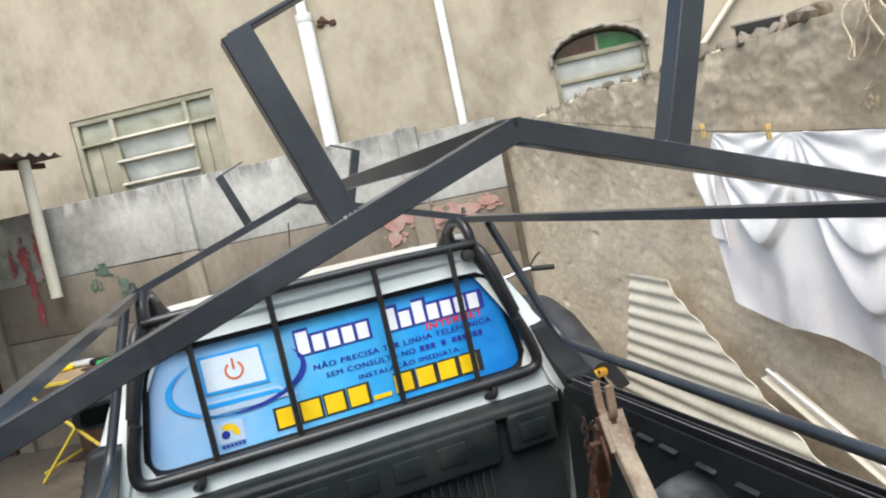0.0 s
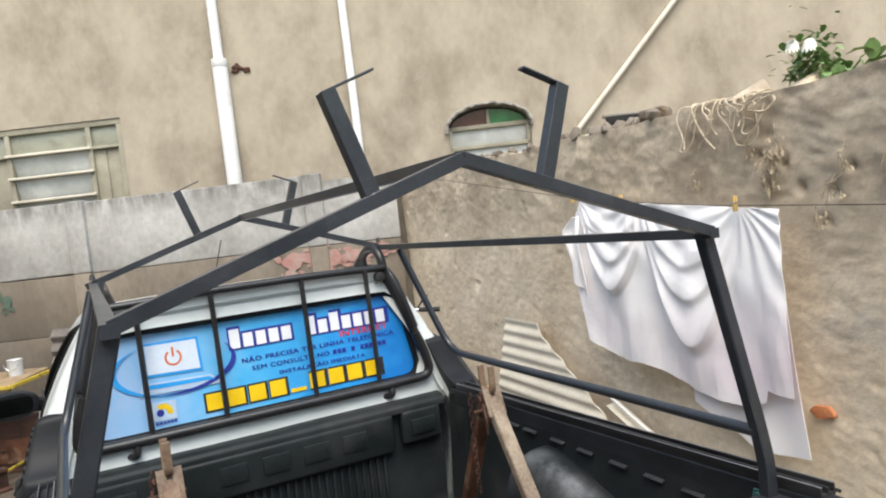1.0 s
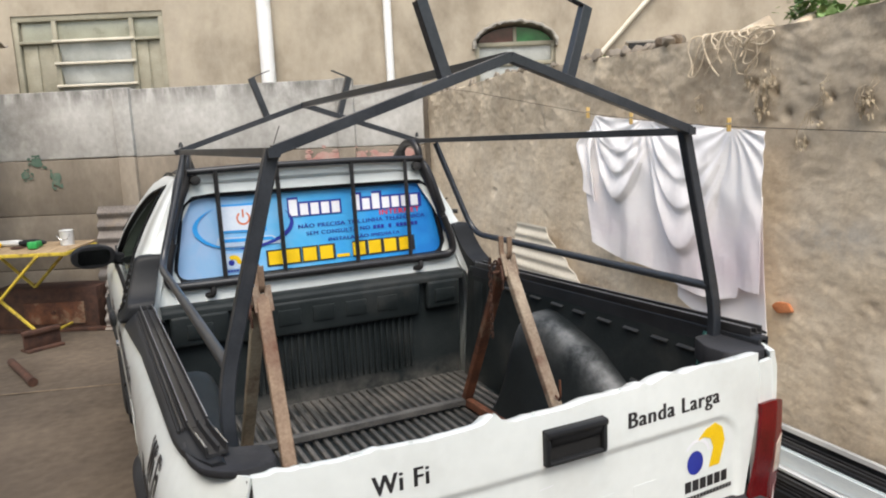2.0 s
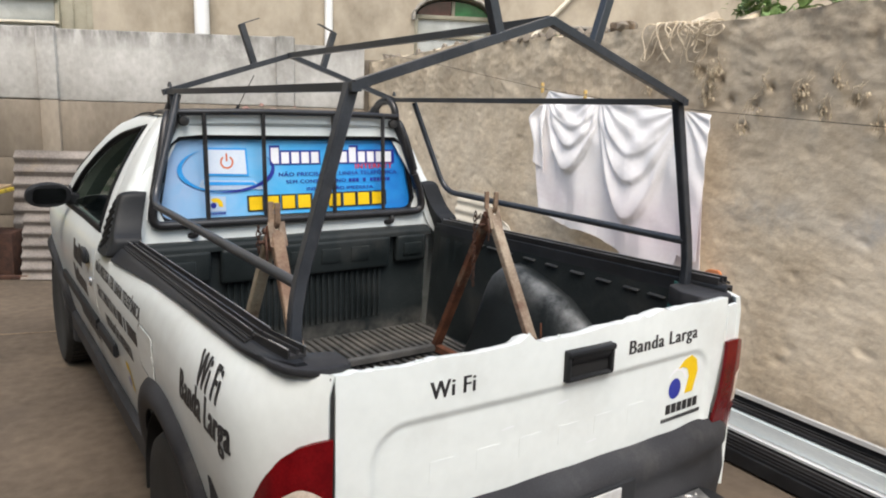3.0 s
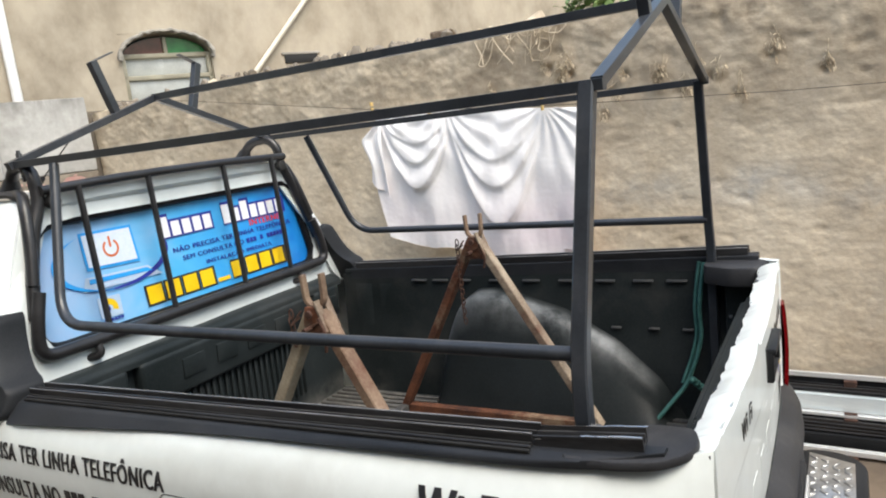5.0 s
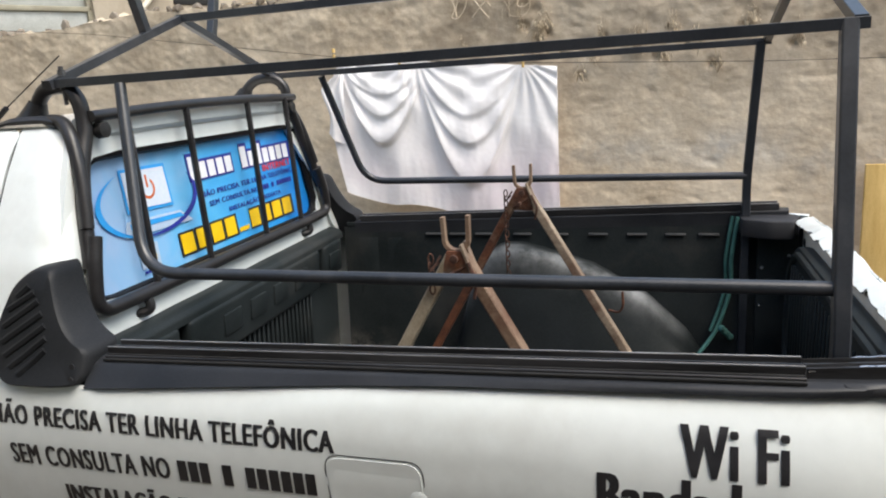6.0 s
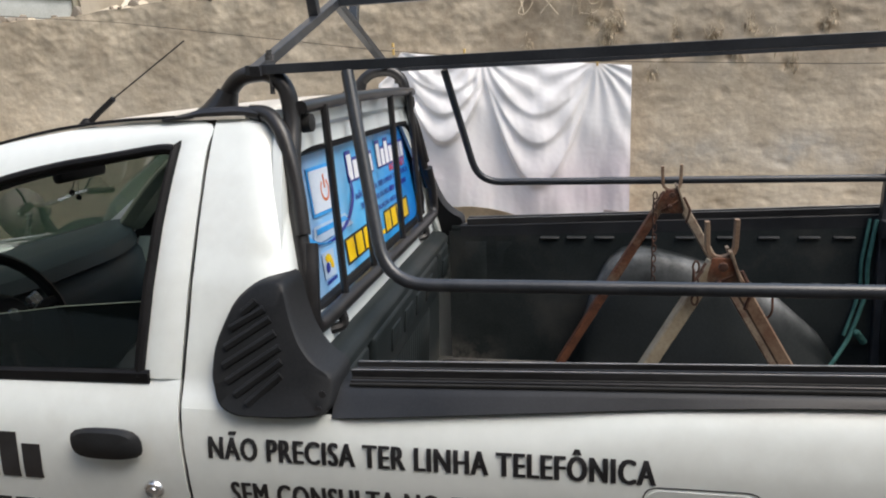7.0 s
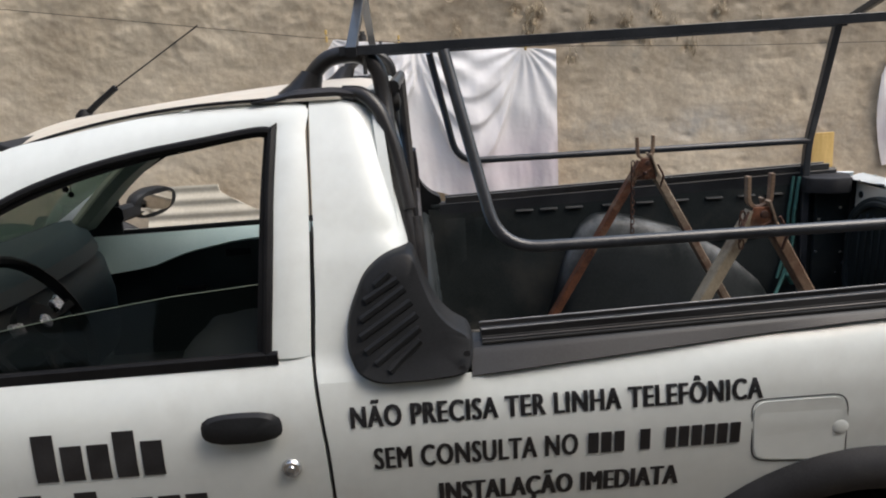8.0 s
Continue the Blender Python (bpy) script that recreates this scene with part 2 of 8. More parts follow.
panel_grey = surface("raw_concrete_panel", (0.13, 0.107, 0.082), (0.27, 0.232, 0.185), 2.0, 25, 0.9, 0.05, bump=0.4, depth=0.006,
                     stain=(0.16, 0.14, 0.11), stain_scale=1.6, stain_amount=0.6, stretch=(1, 1, 0.5))
soil_mat = surface("trodden_earth_and_cement_floor", (0.055, 0.042, 0.029), (0.150, 0.115, 0.082), 1.1, 16, 0.95, 0.04, bump=0.6, depth=0.015,
                   stain=(0.085, 0.066, 0.05), stain_scale=0.9, stain_amount=0.6)
bank_mat = surface("dark_soil", (0.07, 0.05, 0.035), (0.2, 0.15, 0.1), 6, 40, 0.95, 0.04, bump=0.9, depth=0.03)
fibro = surface("weathered_fibre_cement", (0.50, 0.465, 0.385), (0.70, 0.66, 0.56), 3, 60, 0.9, 0.05, bump=0.3, depth=0.004,
                stain=(0.36, 0.32, 0.25), stain_scale=3, stain_amount=0.4)
fibro_old = surface("grey_corrugated_sheet", (0.12, 0.105, 0.095), (0.28, 0.25, 0.225), 3, 60, 0.85, 0.08, bump=0.3, depth=0.004,
                    stain=(0.3, 0.22, 0.13), stain_scale=2, stain_amount=0.6)
cloth_mat = surface("white_cotton_sheet", (0.89, 0.875, 0.88), (0.95, 0.94, 0.94), 3, 300, 0.95, 0.03, bump=0.2, depth=0.001,
                    stain=(0.82, 0.77, 0.79), stain_scale=1.6, stain_amount=0.35)
pvc = surface("white_pvc_pipe", (0.75, 0.75, 0.73), (0.86, 0.86, 0.85), 3, 60, 0.4, 0.08, bump=0.03, stain=(0.55, 0.52, 0.46), stain_scale=4, stain_amount=0.5)
pvc_old = surface("yellowed_pvc_pipe", (0.55, 0.5, 0.4), (0.72, 0.67, 0.56), 4, 60, 0.5, 0.08, bump=0.05)
frame_cream = surface("cream_window_frame", (0.235, 0.220, 0.160), (0.36, 0.335, 0.255), 6, 80, 0.6, 0.1, bump=0.15, stain=(0.27, 0.24, 0.18), stain_scale=5, stain_amount=0.6)
pane_frost = surface("frosted_louvre_glass", (0.42, 0.44, 0.42), (0.62, 0.64, 0.62), 5, 90, 0.25, 0.08, bump=0.1)
pane_olive = surface("dull_olive_glass", (0.25, 0.255, 0.20), (0.38, 0.385, 0.31), 5, 90, 0.3, 0.08, bump=0.1)
pane_green = surface("green_glass", (0.01, 0.12, 0.03), (0.03, 0.22, 0.06), 8, 80, 0.2, 0.05, bump=0.1)
pane_red = surface("dark_red_glass", (0.06, 0.015, 0.012), (0.13, 0.035, 0.03), 8, 80, 0.2, 0.05, bump=0.1)
graffiti_red = surface("red_spray_paint", (0.22, 0.03, 0.045), (0.33, 0.08, 0.09), 5, 50, 0.85, 0.05, bump=0.2, stain=(0.3, 0.22, 0.19), stain_scale=9, stain_amount=0.6)
graffiti_faded = surface("faded_red_spray_paint", (0.36, 0.17, 0.15), (0.43, 0.29, 0.25), 7, 50, 0.85, 0.05, bump=0.2, stain=(0.36, 0.32, 0.27), stain_scale=12, stain_amount=1.0)
wash_teal = surface("pale_teal_limewash", (0.30, 0.34, 0.33), (0.40, 0.44, 0.43), 6, 50, 0.9, 0.05, bump=0.2, stain=(0.34, 0.3, 0.25), stain_scale=9, stain_amount=0.8)
graffiti_green = surface("green_spray_paint", (0.045, 0.095, 0.07), (0.11, 0.16, 0.12), 5, 50, 0.85, 0.05, bump=0.2, stain=(0.22, 0.19, 0.15), stain_scale=9, stain_amount=0.7)
brick_orange = surface("exposed_orange_brick", (0.42, 0.15, 0.06), (0.6, 0.25, 0.11), 20, 120, 0.9, 0.05, bump=0.5)
yellow_steel = surface("chipped_yellow_steel", (0.5, 0.36, 0.03), (0.68, 0.52, 0.06), 12, 100, 0.55, 0.1, bump=0.2, stain=(0.12, 0.06, 0.03), stain_scale=12, stain_amount=0.7)
ply = surface("stained_plywood", (0.2, 0.14, 0.08), (0.42, 0.31, 0.19), 6, 80, 0.75, 0.1, bump=0.3, stretch=(4, 1, 1))
leaf_mat = surface("green_leaf", (0.11, 0.19, 0.05), (0.30, 0.43, 0.17), 8, 60, 0.55, 0.1, bump=0.2)
petal_mat = surface("white_petal", (0.75, 0.72, 0.62), (0.85, 0.83, 0.76), 10, 80, 0.7, 0.1, bump=0.1)
root_mat = surface("dry_pale_root", (0.40, 0.32, 0.22), (0.70, 0.60, 0.45), 14, 120, 0.9, 0.05, bump=0.5)
husk_mat = surface("withered_leaf", (0.17, 0.125, 0.075), (0.58, 0.49, 0.35), 30, 120, 0.9, 0.05, bump=0.4)
wood_yellow = surface("yellow_pine_board", (0.5, 0.33, 0.1), (0.68, 0.48, 0.18), 6, 90, 0.7, 0.08, bump=0.2, stretch=(5, 5, 1))
green_plastic = surface("green_plastic", (0.02, 0.28, 0.06), (0.04, 0.4, 0.1), 10, 100, 0.4, 0.05, bump=0.05)
amber = surface("amber_lens", (0.4, 0.2, 0.02), (0.55, 0.3, 0.03), 20, 200, 0.25, 0.05, bump=0.05)
tin = surface("pale_paint_tin", (0.55, 0.55, 0.54), (0.75, 0.75, 0.74), 8, 80, 0.4, 0.1, metal=0.3, bump=0.1)


def decal_material():
    """Printed sticker: pale lilac blue at one side, strong blue at the other, with soft cloud shapes."""
    m, n, l, p = material("blue_window_print")
    tc, sep = n.new("ShaderNodeTexCoord"), n.new("ShaderNodeSeparateXYZ")
    l.new(tc.outputs["Object"], sep.inputs[0])
    ns = n.new("ShaderNodeTexNoise")
    ns.inputs["Scale"].default_value, ns.inputs["Detail"].default_value, ns.inputs["Distortion"].default_value = 7, 5, 1.2
    l.new(tc.outputs["Object"], ns.inputs["Vector"])
    add = n.new("ShaderNodeMath")
    add.operation = 'MULTIPLY_ADD'
    add.inputs[1].default_value = 0.6
    l.new(ns.outputs[0], add.inputs[0])
    l.new(sep.outputs[0], add.inputs[2])
    mr = n.new("ShaderNodeMapRange")
    mr.inputs["From Min"].default_value, mr.inputs["From Max"].default_value = -0.38, 0.86
    l.new(add.outputs[0], mr.inputs["Value"])
    r = n.new("ShaderNodeValToRGB")
    e = r.color_ramp.elements
    e[0].color, e[1].color = (0.39, 0.54, 0.79, 1), (0.012, 0.20, 0.62, 1)
    for pos, c in ((0.28, (0.25, 0.51, 0.81, 1)), (0.52, (0.085, 0.45, 0.81, 1)), (0.78, (0.03, 0.32, 0.75, 1))):
        e.new(pos).color = c
    l.new(mr.outputs[0], r.inputs[0])
    l.new(r.outputs[0], p.inputs["Base Color"])
    p.inputs["Roughness"].default_value = 0.3
    return m


decal_mat = decal_material()


# ---- mesh helpers ----
def finish(bm, sharp=38):
    bm.normal_update()
    for f in bm.faces:
        f.smooth = True
    for e in bm.edges:
        e.smooth = len(e.link_faces) == 2 and e.calc_face_angle(0) < radians(sharp)


def part(name, bm, mat, parent=None, label="", sharp=38):
    """Links a bmesh as one mesh object under a thing or a part."""
    finish(bm, sharp)
    me = bpy.data.meshes.new(name)
    bm.to_mesh(me)
    bm.free()
    me.materials.append(mat)
    ob = new(name, me)
    if parent:
        ob.parent = parent
    if label:
        tagged(ob, label)
    return ob


def thing(name, label, category, at=(0, 0, 0), group="", kind=""):
    ob = new(name)
    ob.location = at
    ob.empty_display_size = 0.1
    return tagged(ob, label, category, group, kind)


def box(bm, c, s, bevel=0.0, rot=None, segs=2):
    m = Matrix.Translation(c) @ (rot.to_4x4() if rot else Matrix()) @ Matrix.Diagonal((*s, 1))
    made = bmesh.ops.create_cube(bm, size=1, matrix=m)
    if bevel:
        edges = list({e for v in made["verts"] for e in v.link_edges})
        bmesh.ops.bevel(bm, geom=edges, offset=bevel, segments=segs, affect='EDGES', profile=0.5)
    return bm


def boxed(c, s, bevel=0.0, rot=None, segs=2):
    return box(bmesh.new(), c, s, bevel, rot, segs)


def smooth_path(pts, radius, steps=5):
    """Rounds the inner corners of a polyline."""
    pts = [Vector(p) for p in pts]
    out = [pts[0]]
    for a, b, c in zip(pts, pts[1:], pts[2:]):
        r = min(radius, (a - b).length * 0.48, (c - b).length * 0.48)
        p, q = b + (a - b).normalized() * r, b + (c - b).normalized() * r
        for i in range(steps + 1):
            t = i / steps
            out.append(p.lerp(b, t).lerp(b.lerp(q, t), t))
    return out + [pts[-1]]


def sweep(bm, pts, outline, closed=False, cap=True, up=Vector((0, 0, 1))):
    """Sweeps a 2D outline along a polyline with mitred corners."""
    pts = [Vector(p) for p in pts]
    n, rings, side = len(pts), [], None
    for i, p in enumerate(pts):
        a = pts[(i - 1) % n] if closed or i else p
        b = pts[(i + 1) % n] if closed or i < n - 1 else p
        t_in = (p - a).normalized() if (p - a).length > 1e-9 else (b - p).normalized()
        t_out = (b - p).normalized() if (b - p).length > 1e-9 else t_in
        t = (t_in + t_out).normalized()
        if side is None:
            ref = up if abs(t.dot(up)) < 0.95 else Vector((1, 0, 0))
            side = t.cross(ref).normalized()
        else:
            side = (side - t * side.dot(t)).normalized()
        nor = side.cross(t).normalized()
        stretch = 1 / max(t.dot(t_out), 0.4)
        bend = (t_out - t_in)
        bend = bend.normalized() if bend.length > 1e-4 else None
        ring = []
        for u, v in outline:
            off = side * u + nor * v
            if bend:
                off += bend * off.dot(bend) * (stretch - 1)
            ring.append(bm.verts.new(p + off))
        rings.append(ring)
    m = len(outline)
    pairs = list(zip(rings, rings[1:])) + ([(rings[-1], rings[0])] if closed else [])
    for r, s in pairs:
        for k in range(m):
            bm.faces.new((r[k], r[(k + 1) % m], s[(k + 1) % m], s[k]))
    if cap and not closed:
        bm.faces.new(rings[0][::-1])
        bm.faces.new(rings[-1])
    return bm


def circle(r, n=10):
    return [(r * math.cos(2 * math.pi * k / n), r * math.sin(2 * math.pi * k / n)) for k in range(n)]


def square(w, h, c=0.004):
    a, b = w / 2, h / 2
    return [(a - c, -b), (a, -b + c), (a, b - c), (a - c, b), (-a + c, b), (-a, b - c), (-a, -b + c), (-a + c, -b)]


def tube(pts, r=0.015, n=10, closed=False):
    return sweep(bmesh.new(), pts, circle(r, n), closed)


def bar(pts, w, h, c=0.004, up=Vector((0, 0, 1))):
    return sweep(bmesh.new(), pts, square(w, h, c), up=up)


def grid(fn, nu, nv, thick=0.0, bm=None):
    """A surface fn(u, v) over the unit square, with thickness."""
    bm = bm or bmesh.new()
    vs = [[bm.verts.new(fn(i / nu, j / nv)) for j in range(nv + 1)] for i in range(nu + 1)]
    fs = [bm.faces.new((vs[i][j], vs[i + 1][j], vs[i + 1][j + 1], vs[i][j + 1])) for i in range(nu) for j in range(nv)]
    if thick:
        bmesh.ops.recalc_face_normals(bm, faces=fs)
        bmesh.ops.solidify(bm, geom=fs, thickness=thick)
    return bm


def prism(outline, depth, axis="y", at=0.0, bevel=0.0):
    """A flat outline of (a, b) pairs, given thickness along an axis."""
    bm = bmesh.new()
    put = {"y": lambda a, b, d: (a, d, b), "x": lambda a, b, d: (d, a, b), "z": lambda a, b, d: (a, b, d)}[axis]
    top = [bm.verts.new(put(a, b, at)) for a, b in outline]
    low = [bm.verts.new(put(a, b, at + depth)) for a, b in outline]
    n = len(outline)
    bm.faces.new(top)
    bm.faces.new(low[::-1])
    for k in range(n):
        bm.faces.new((top[k], low[k], low[(k + 1) % n], top[(k + 1) % n]))
    bmesh.ops.recalc_face_normals(bm, faces=bm.faces[:])
    if bevel:
        bmesh.ops.bevel(bm, geom=bm.edges[:], offset=bevel, segments=2, affect='EDGES', profile=0.5)
    return bm


def lathe(profile, n=28, axis="x", at=(0, 0, 0)):
    """Turns (radius, along) pairs round an axis."""
    bm = bmesh.new()
    rings = []
    for r, a in profile:
        ring = []
        for k in range(n):
            t = 2 * math.pi * k / n
            c, s = r * math.cos(t), r * math.sin(t)
            ring.append(bm.verts.new(Vector(at) + Vector({"x": (a, c, s), "y": (c, a, s), "z": (c, s, a)}[axis])))
        rings.append(ring)
    for r, s in zip(rings, rings[1:]):
        for k in range(n):
            bm.faces.new((r[k], r[(k + 1) % n], s[(k + 1) % n], s[k]))
    for ring in (rings[0], rings[-1]):
        if (ring[0].co - ring[n // 2].co).length > 1e-6:
            bm.faces.new(ring)
    bmesh.ops.recalc_face_normals(bm, faces=bm.faces[:])
    return bm


def rounded(corners, radius, steps=5):
    """A closed outline with rounded corners, as (a, b) pairs."""
    out, n = [], len(corners)
    for i in range(n):
        a, b, c = (Vector(corners[(i + k) % n]) for k in (-1, 0, 1))
        r = min(radius, (a - b).length * 0.45, (c - b).length * 0.45)
        p, q = b + (a - b).normalized() * r, b + (c - b).normalized() * r
        for k in range(steps + 1):
            t = k / steps
            v = p.lerp(b, t).lerp(b.lerp(q, t), t)
            out.append((v.x, v.y))
    return out


def text_bmesh(body, width, height, fat=0.0, deep=0.0005, shear=0.0, spread=1.0):
    """Raised lettering, fitted into width x height, in the xy plane from the origin."""
    cu = bpy.data.curves.new("lettering", 'FONT')
    cu.body, cu.offset, cu.extrude, cu.resolution_u, cu.shear, cu.space_character = body, fat, 0.01, 3, shear, spread
    ob = bpy.data.objects.new("lettering", cu)
    scene.collection.objects.link(ob)
    dg = bpy.context.evaluated_depsgraph_get()
    me = bpy.data.meshes.new_from_object(ob.evaluated_get(dg))
    bm = bmesh.new()
    bm.from_mesh(me)
    bpy.data.objects.remove(ob)
    bpy.data.curves.remove(cu)
    bpy.data.meshes.remove(me)
    lo = [min(v.co[k] for v in bm.verts) for k in range(3)]
    hi = [max(v.co[k] for v in bm.verts) for k in range(3)]
    for v in bm.verts:
        v.co = Vector(((v.co.x - lo[0]) / (hi[0] - lo[0]) * width, (v.co.y - lo[1]) / (hi[1] - lo[1]) * height,
                       (v.co.z - lo[2]) / (hi[2] - lo[2]) * deep))
    return bm


def put(bm, m):
    bm.transform(m)
    return bm


def lerp_table(table, t):
    """Linear look-up in (key, value) pairs."""
    if t <= table[0][0]:
        return table[0][1]
    for (a, u), (b, v) in zip(table, table[1:]):
        if t <= b:
            return u + (v - u) * (t - a) / (b - a)
    return table[-1][1]


# ---- pickup truck: shape tables ----
SIDE = [(0.28, 0.722), (0.40, 0.755), (0.55, 0.782), (0.70, 0.804), (0.80, 0.811), (0.88, 0.805), (0.94, 0.785), (0.98, 0.757), (1.04, 0.740),
        (1.16, 0.700), (1.26, 0.652), (1.36, 0.596), (1.41, 0.563), (1.445, 0.540), (1.48, 0.505)]


def side_x(y, z, s=-1):
    """Half width of the body at a place along it."""
    x = lerp_table(SIDE, z)
    if y < 0.34:
        x += ((0.664 if s < 0 else 0.668) - x) * ((0.34 - y) / 0.36) ** (3.2 if s < 0 else 2.8)
    if y > 3.3:
        x -= 0.20 * ((y - 3.3) / 0.85) ** 2.4
    return x


def seam_y(z):
    return lerp_table([(0.3, 1.92), (0.62, 1.902), (0.80, 1.905), (0.976, 1.923), (1.09, 1.916), (1.2, 1.913), (1.457, 1.916)], z)


def rail_z(y):
    return 0.990 + (1.57 - y) * 0.024


def skirt_z(y):
    return 0.934 + (1.63 - y) * 0.060


def arch_z(y, yc, r, zc=0.255):
    d = r * r - (y - yc) ** 2
    return zc + math.sqrt(d) if d > 0 else -9


REAR_AXLE, FRONT_AXLE, WHEEL_R = 0.815, 3.50, 0.305
truck = thing("pickup_truck", "white single-cab pickup truck with black plastic trim on the yard floor", "pickup truck", (0, 1.5, G))


def tp(name, bm, mat, label="", parent=None, sharp=38):
    """A part of the truck, modelled in world space."""
    if parent is None:
        bm.transform(Matrix.Translation((0, -1.5, -G)))
        return part(name, bm, mat, truck, label, sharp)
    bm.transform(Matrix.Translation((0, -1.5, -G)))
    return part(name, bm, mat, parent, label, sharp)


def both(fn):
    """Runs a builder for the left (-1) and the right (1) side."""
    return {s: fn(s) for s in (-1, 1)}


def quarter_panel(s):
    def f(u, v):
        y = -0.015 + u * (1.915 + 0.015)
        top = min(skirt_z(min(y, 1.62)) + 0.004, rail_z(y) - 0.022)
        low = max(0.33 if y > 0.45 else 0.40, arch_z(y, REAR_AXLE, 0.40))
        z = low + (top - low) * v
        yy = min(y, seam_y(z) - 0.004)
        x = side_x(yy, z, s) - (0.010 * max(0, 1 - (top - z) / 0.04) ** 2 if y < 1.6 else 0)
        return (s * x, yy, z)
    p = tp("side_panel", grid(f, 64, 14, 0.012), paint_white, "white bed side panel with dents and dust")
    lid_outline = rounded([(0.873, 0.70), (1.058, 0.715), (1.066, 0.842), (0.88, 0.842)], 0.03)
    if s < 0:
        lid = prism(lid_outline, -0.004, "x", 0.0, 0)
        for v in lid.verts:
            v.co.x = -(side_x(v.co.y, v.co.z) + (0.0022 if v.co.x < -0.001 else -0.004))
        tp("fuel_flap", lid, paint_white, "white square fuel flap", p)
        rim = rounded([(0.868, 0.695), (1.062, 0.71), (1.07, 0.847), (0.876, 0.847)], 0.03)
        thumb = lathe([(0.001, -0.0016), (0.008, -0.0013), (0.014, -0.0004), (0.017, 0.0012)], 18, "x", (-side_x(0.886, 0.775) - 0.0014, 0.886, 0.775))
        tp("fuel_flap_dimple", thumb, paint_white, "", p)
        tp("fuel_flap_gap", tube([(-side_x(a, b) - 0.0005, a, b) for a, b in rim], 0.0011, 6, True), plastic_grey, "", p)
    return p


panels = both(quarter_panel)


def c_pillar(s):
    """Cab corner that turns from the side round to the rear wall."""
    def f(u, v):
        z = 0.930 + v * 0.532
        rear = lerp_table([(0.93, 1.678), (0.95, 1.68), (1.06, 1.70), (1.178, 1.716), (1.302, 1.744), (1.421, 1.770), (1.452, 1.785), (1.47, 1.80)], z)
        side = side_x(1.9, z)
        a, b, d = Vector((side - 0.10, rear + 0.016)), Vector((side, rear - 0.012)), Vector((side, rear + 0.075))
        if u < 0.5:
            t = u / 0.5
            p = a.lerp(b, t).lerp(b.lerp(d, t), t)
        else:
            p = d.lerp(Vector((side, seam_y(z) - 0.004)), (u - 0.5) / 0.5)
        dent = 0.006 * math.exp(-((p.y - 1.765) / 0.02) ** 2 - ((z - 1.205) / 0.012) ** 2)
        return (s * (p.x - dent), p.y, z)
    return tp("cab_pillar", grid(f, 20, 36, 0.012), paint_white, "white cab corner with a small dent")


both(c_pillar)

# window line and roof line of the cab side, as (y, z)
WIN = [(2.012, 0.985), (2.0, 1.15), (1.994, 1.295), (1.988, 1.395), (1.992, 1.406), (2.03, 1.407), (2.138, 1.393), (2.263, 1.376), (2.396, 1.347), (2.526, 1.300), (2.71, 1.20), (2.88, 1.09), (3.0, 0.985)]
EDGE = [(1.927, 0.985), (1.919, 1.15), (1.917, 1.295), (1.92, 1.40), (1.92, 1.452), (2.02, 1.462), (2.138, 1.457), (2.263, 1.446), (2.42, 1.421), (2.56, 1.390), (2.80, 1.265), (3.05, 1.11), (3.2, 0.99)]


def flowing(pts, n=4):
    """The same line with more points, bending smoothly, its sharp corner kept."""
    out = []
    for i in range(len(pts) - 1):
        p0, p1, p2, p3 = (Vector(pts[max(0, min(len(pts) - 1, i + d))]) for d in (-1, 0, 1, 2))
        for j in range(n):
            t = j / n
            out.append(tuple(0.5 * (2 * p1 + (p2 - p0) * t + (2 * p0 - 5 * p1 + 4 * p2 - p3) * t * t + (3 * p1 - p0 - 3 * p2 + p3) * t ** 3)))
    return out + [pts[-1]]


def cab_side(s):
    drop = 0.0 if s < 0 else 0.045
    win = flowing([(a, b - (drop if b < 1.0 else 0)) for a, b in WIN])
    edge = flowing([(a, b - (drop if b < 1.0 else 0)) for a, b in EDGE])

    def f(u, v):
        i = min(int(u * (len(win) - 1)), len(win) - 2)
        t = u * (len(win) - 1) - i
        a = Vector(win[i]).lerp(Vector(win[i + 1]), t)
        b = Vector(edge[i]).lerp(Vector(edge[i + 1]), t)
        p = a.lerp(b, v)
        x = side_x(p.x, p.y) + 0.006 * math.sin(math.pi * v)
        return (s * x, p.x, p.y)
    d = tp("door_frame", grid(f, 48, 5, 0.02), paint_white, "white upper door frame and windscreen pillar")
    ring = [(s * (side_x(a, b) + 0.003), a, b) for a, b in win]
    tp("window_seal", tube(ring, 0.0095, 8), seal_black, "black rubber window seal", d)

    def guide(u, v):
        i = min(int(u * (len(win) - 1)), len(win) - 2)
        a = Vector(win[i]).lerp(Vector(win[i + 1]), u * (len(win) - 1) - i)
        p = a + (Vector((2.36, 1.12)) - a).normalized() * 0.019 * v
        return (s * (side_x(p.x, p.y) - 0.004 - 0.010 * v), p.x, p.y)
    tp("glass_guide", grid(guide, 96, 2, 0.006), seal_black, "black inner channel of the window", d)
    return d


both(cab_side)


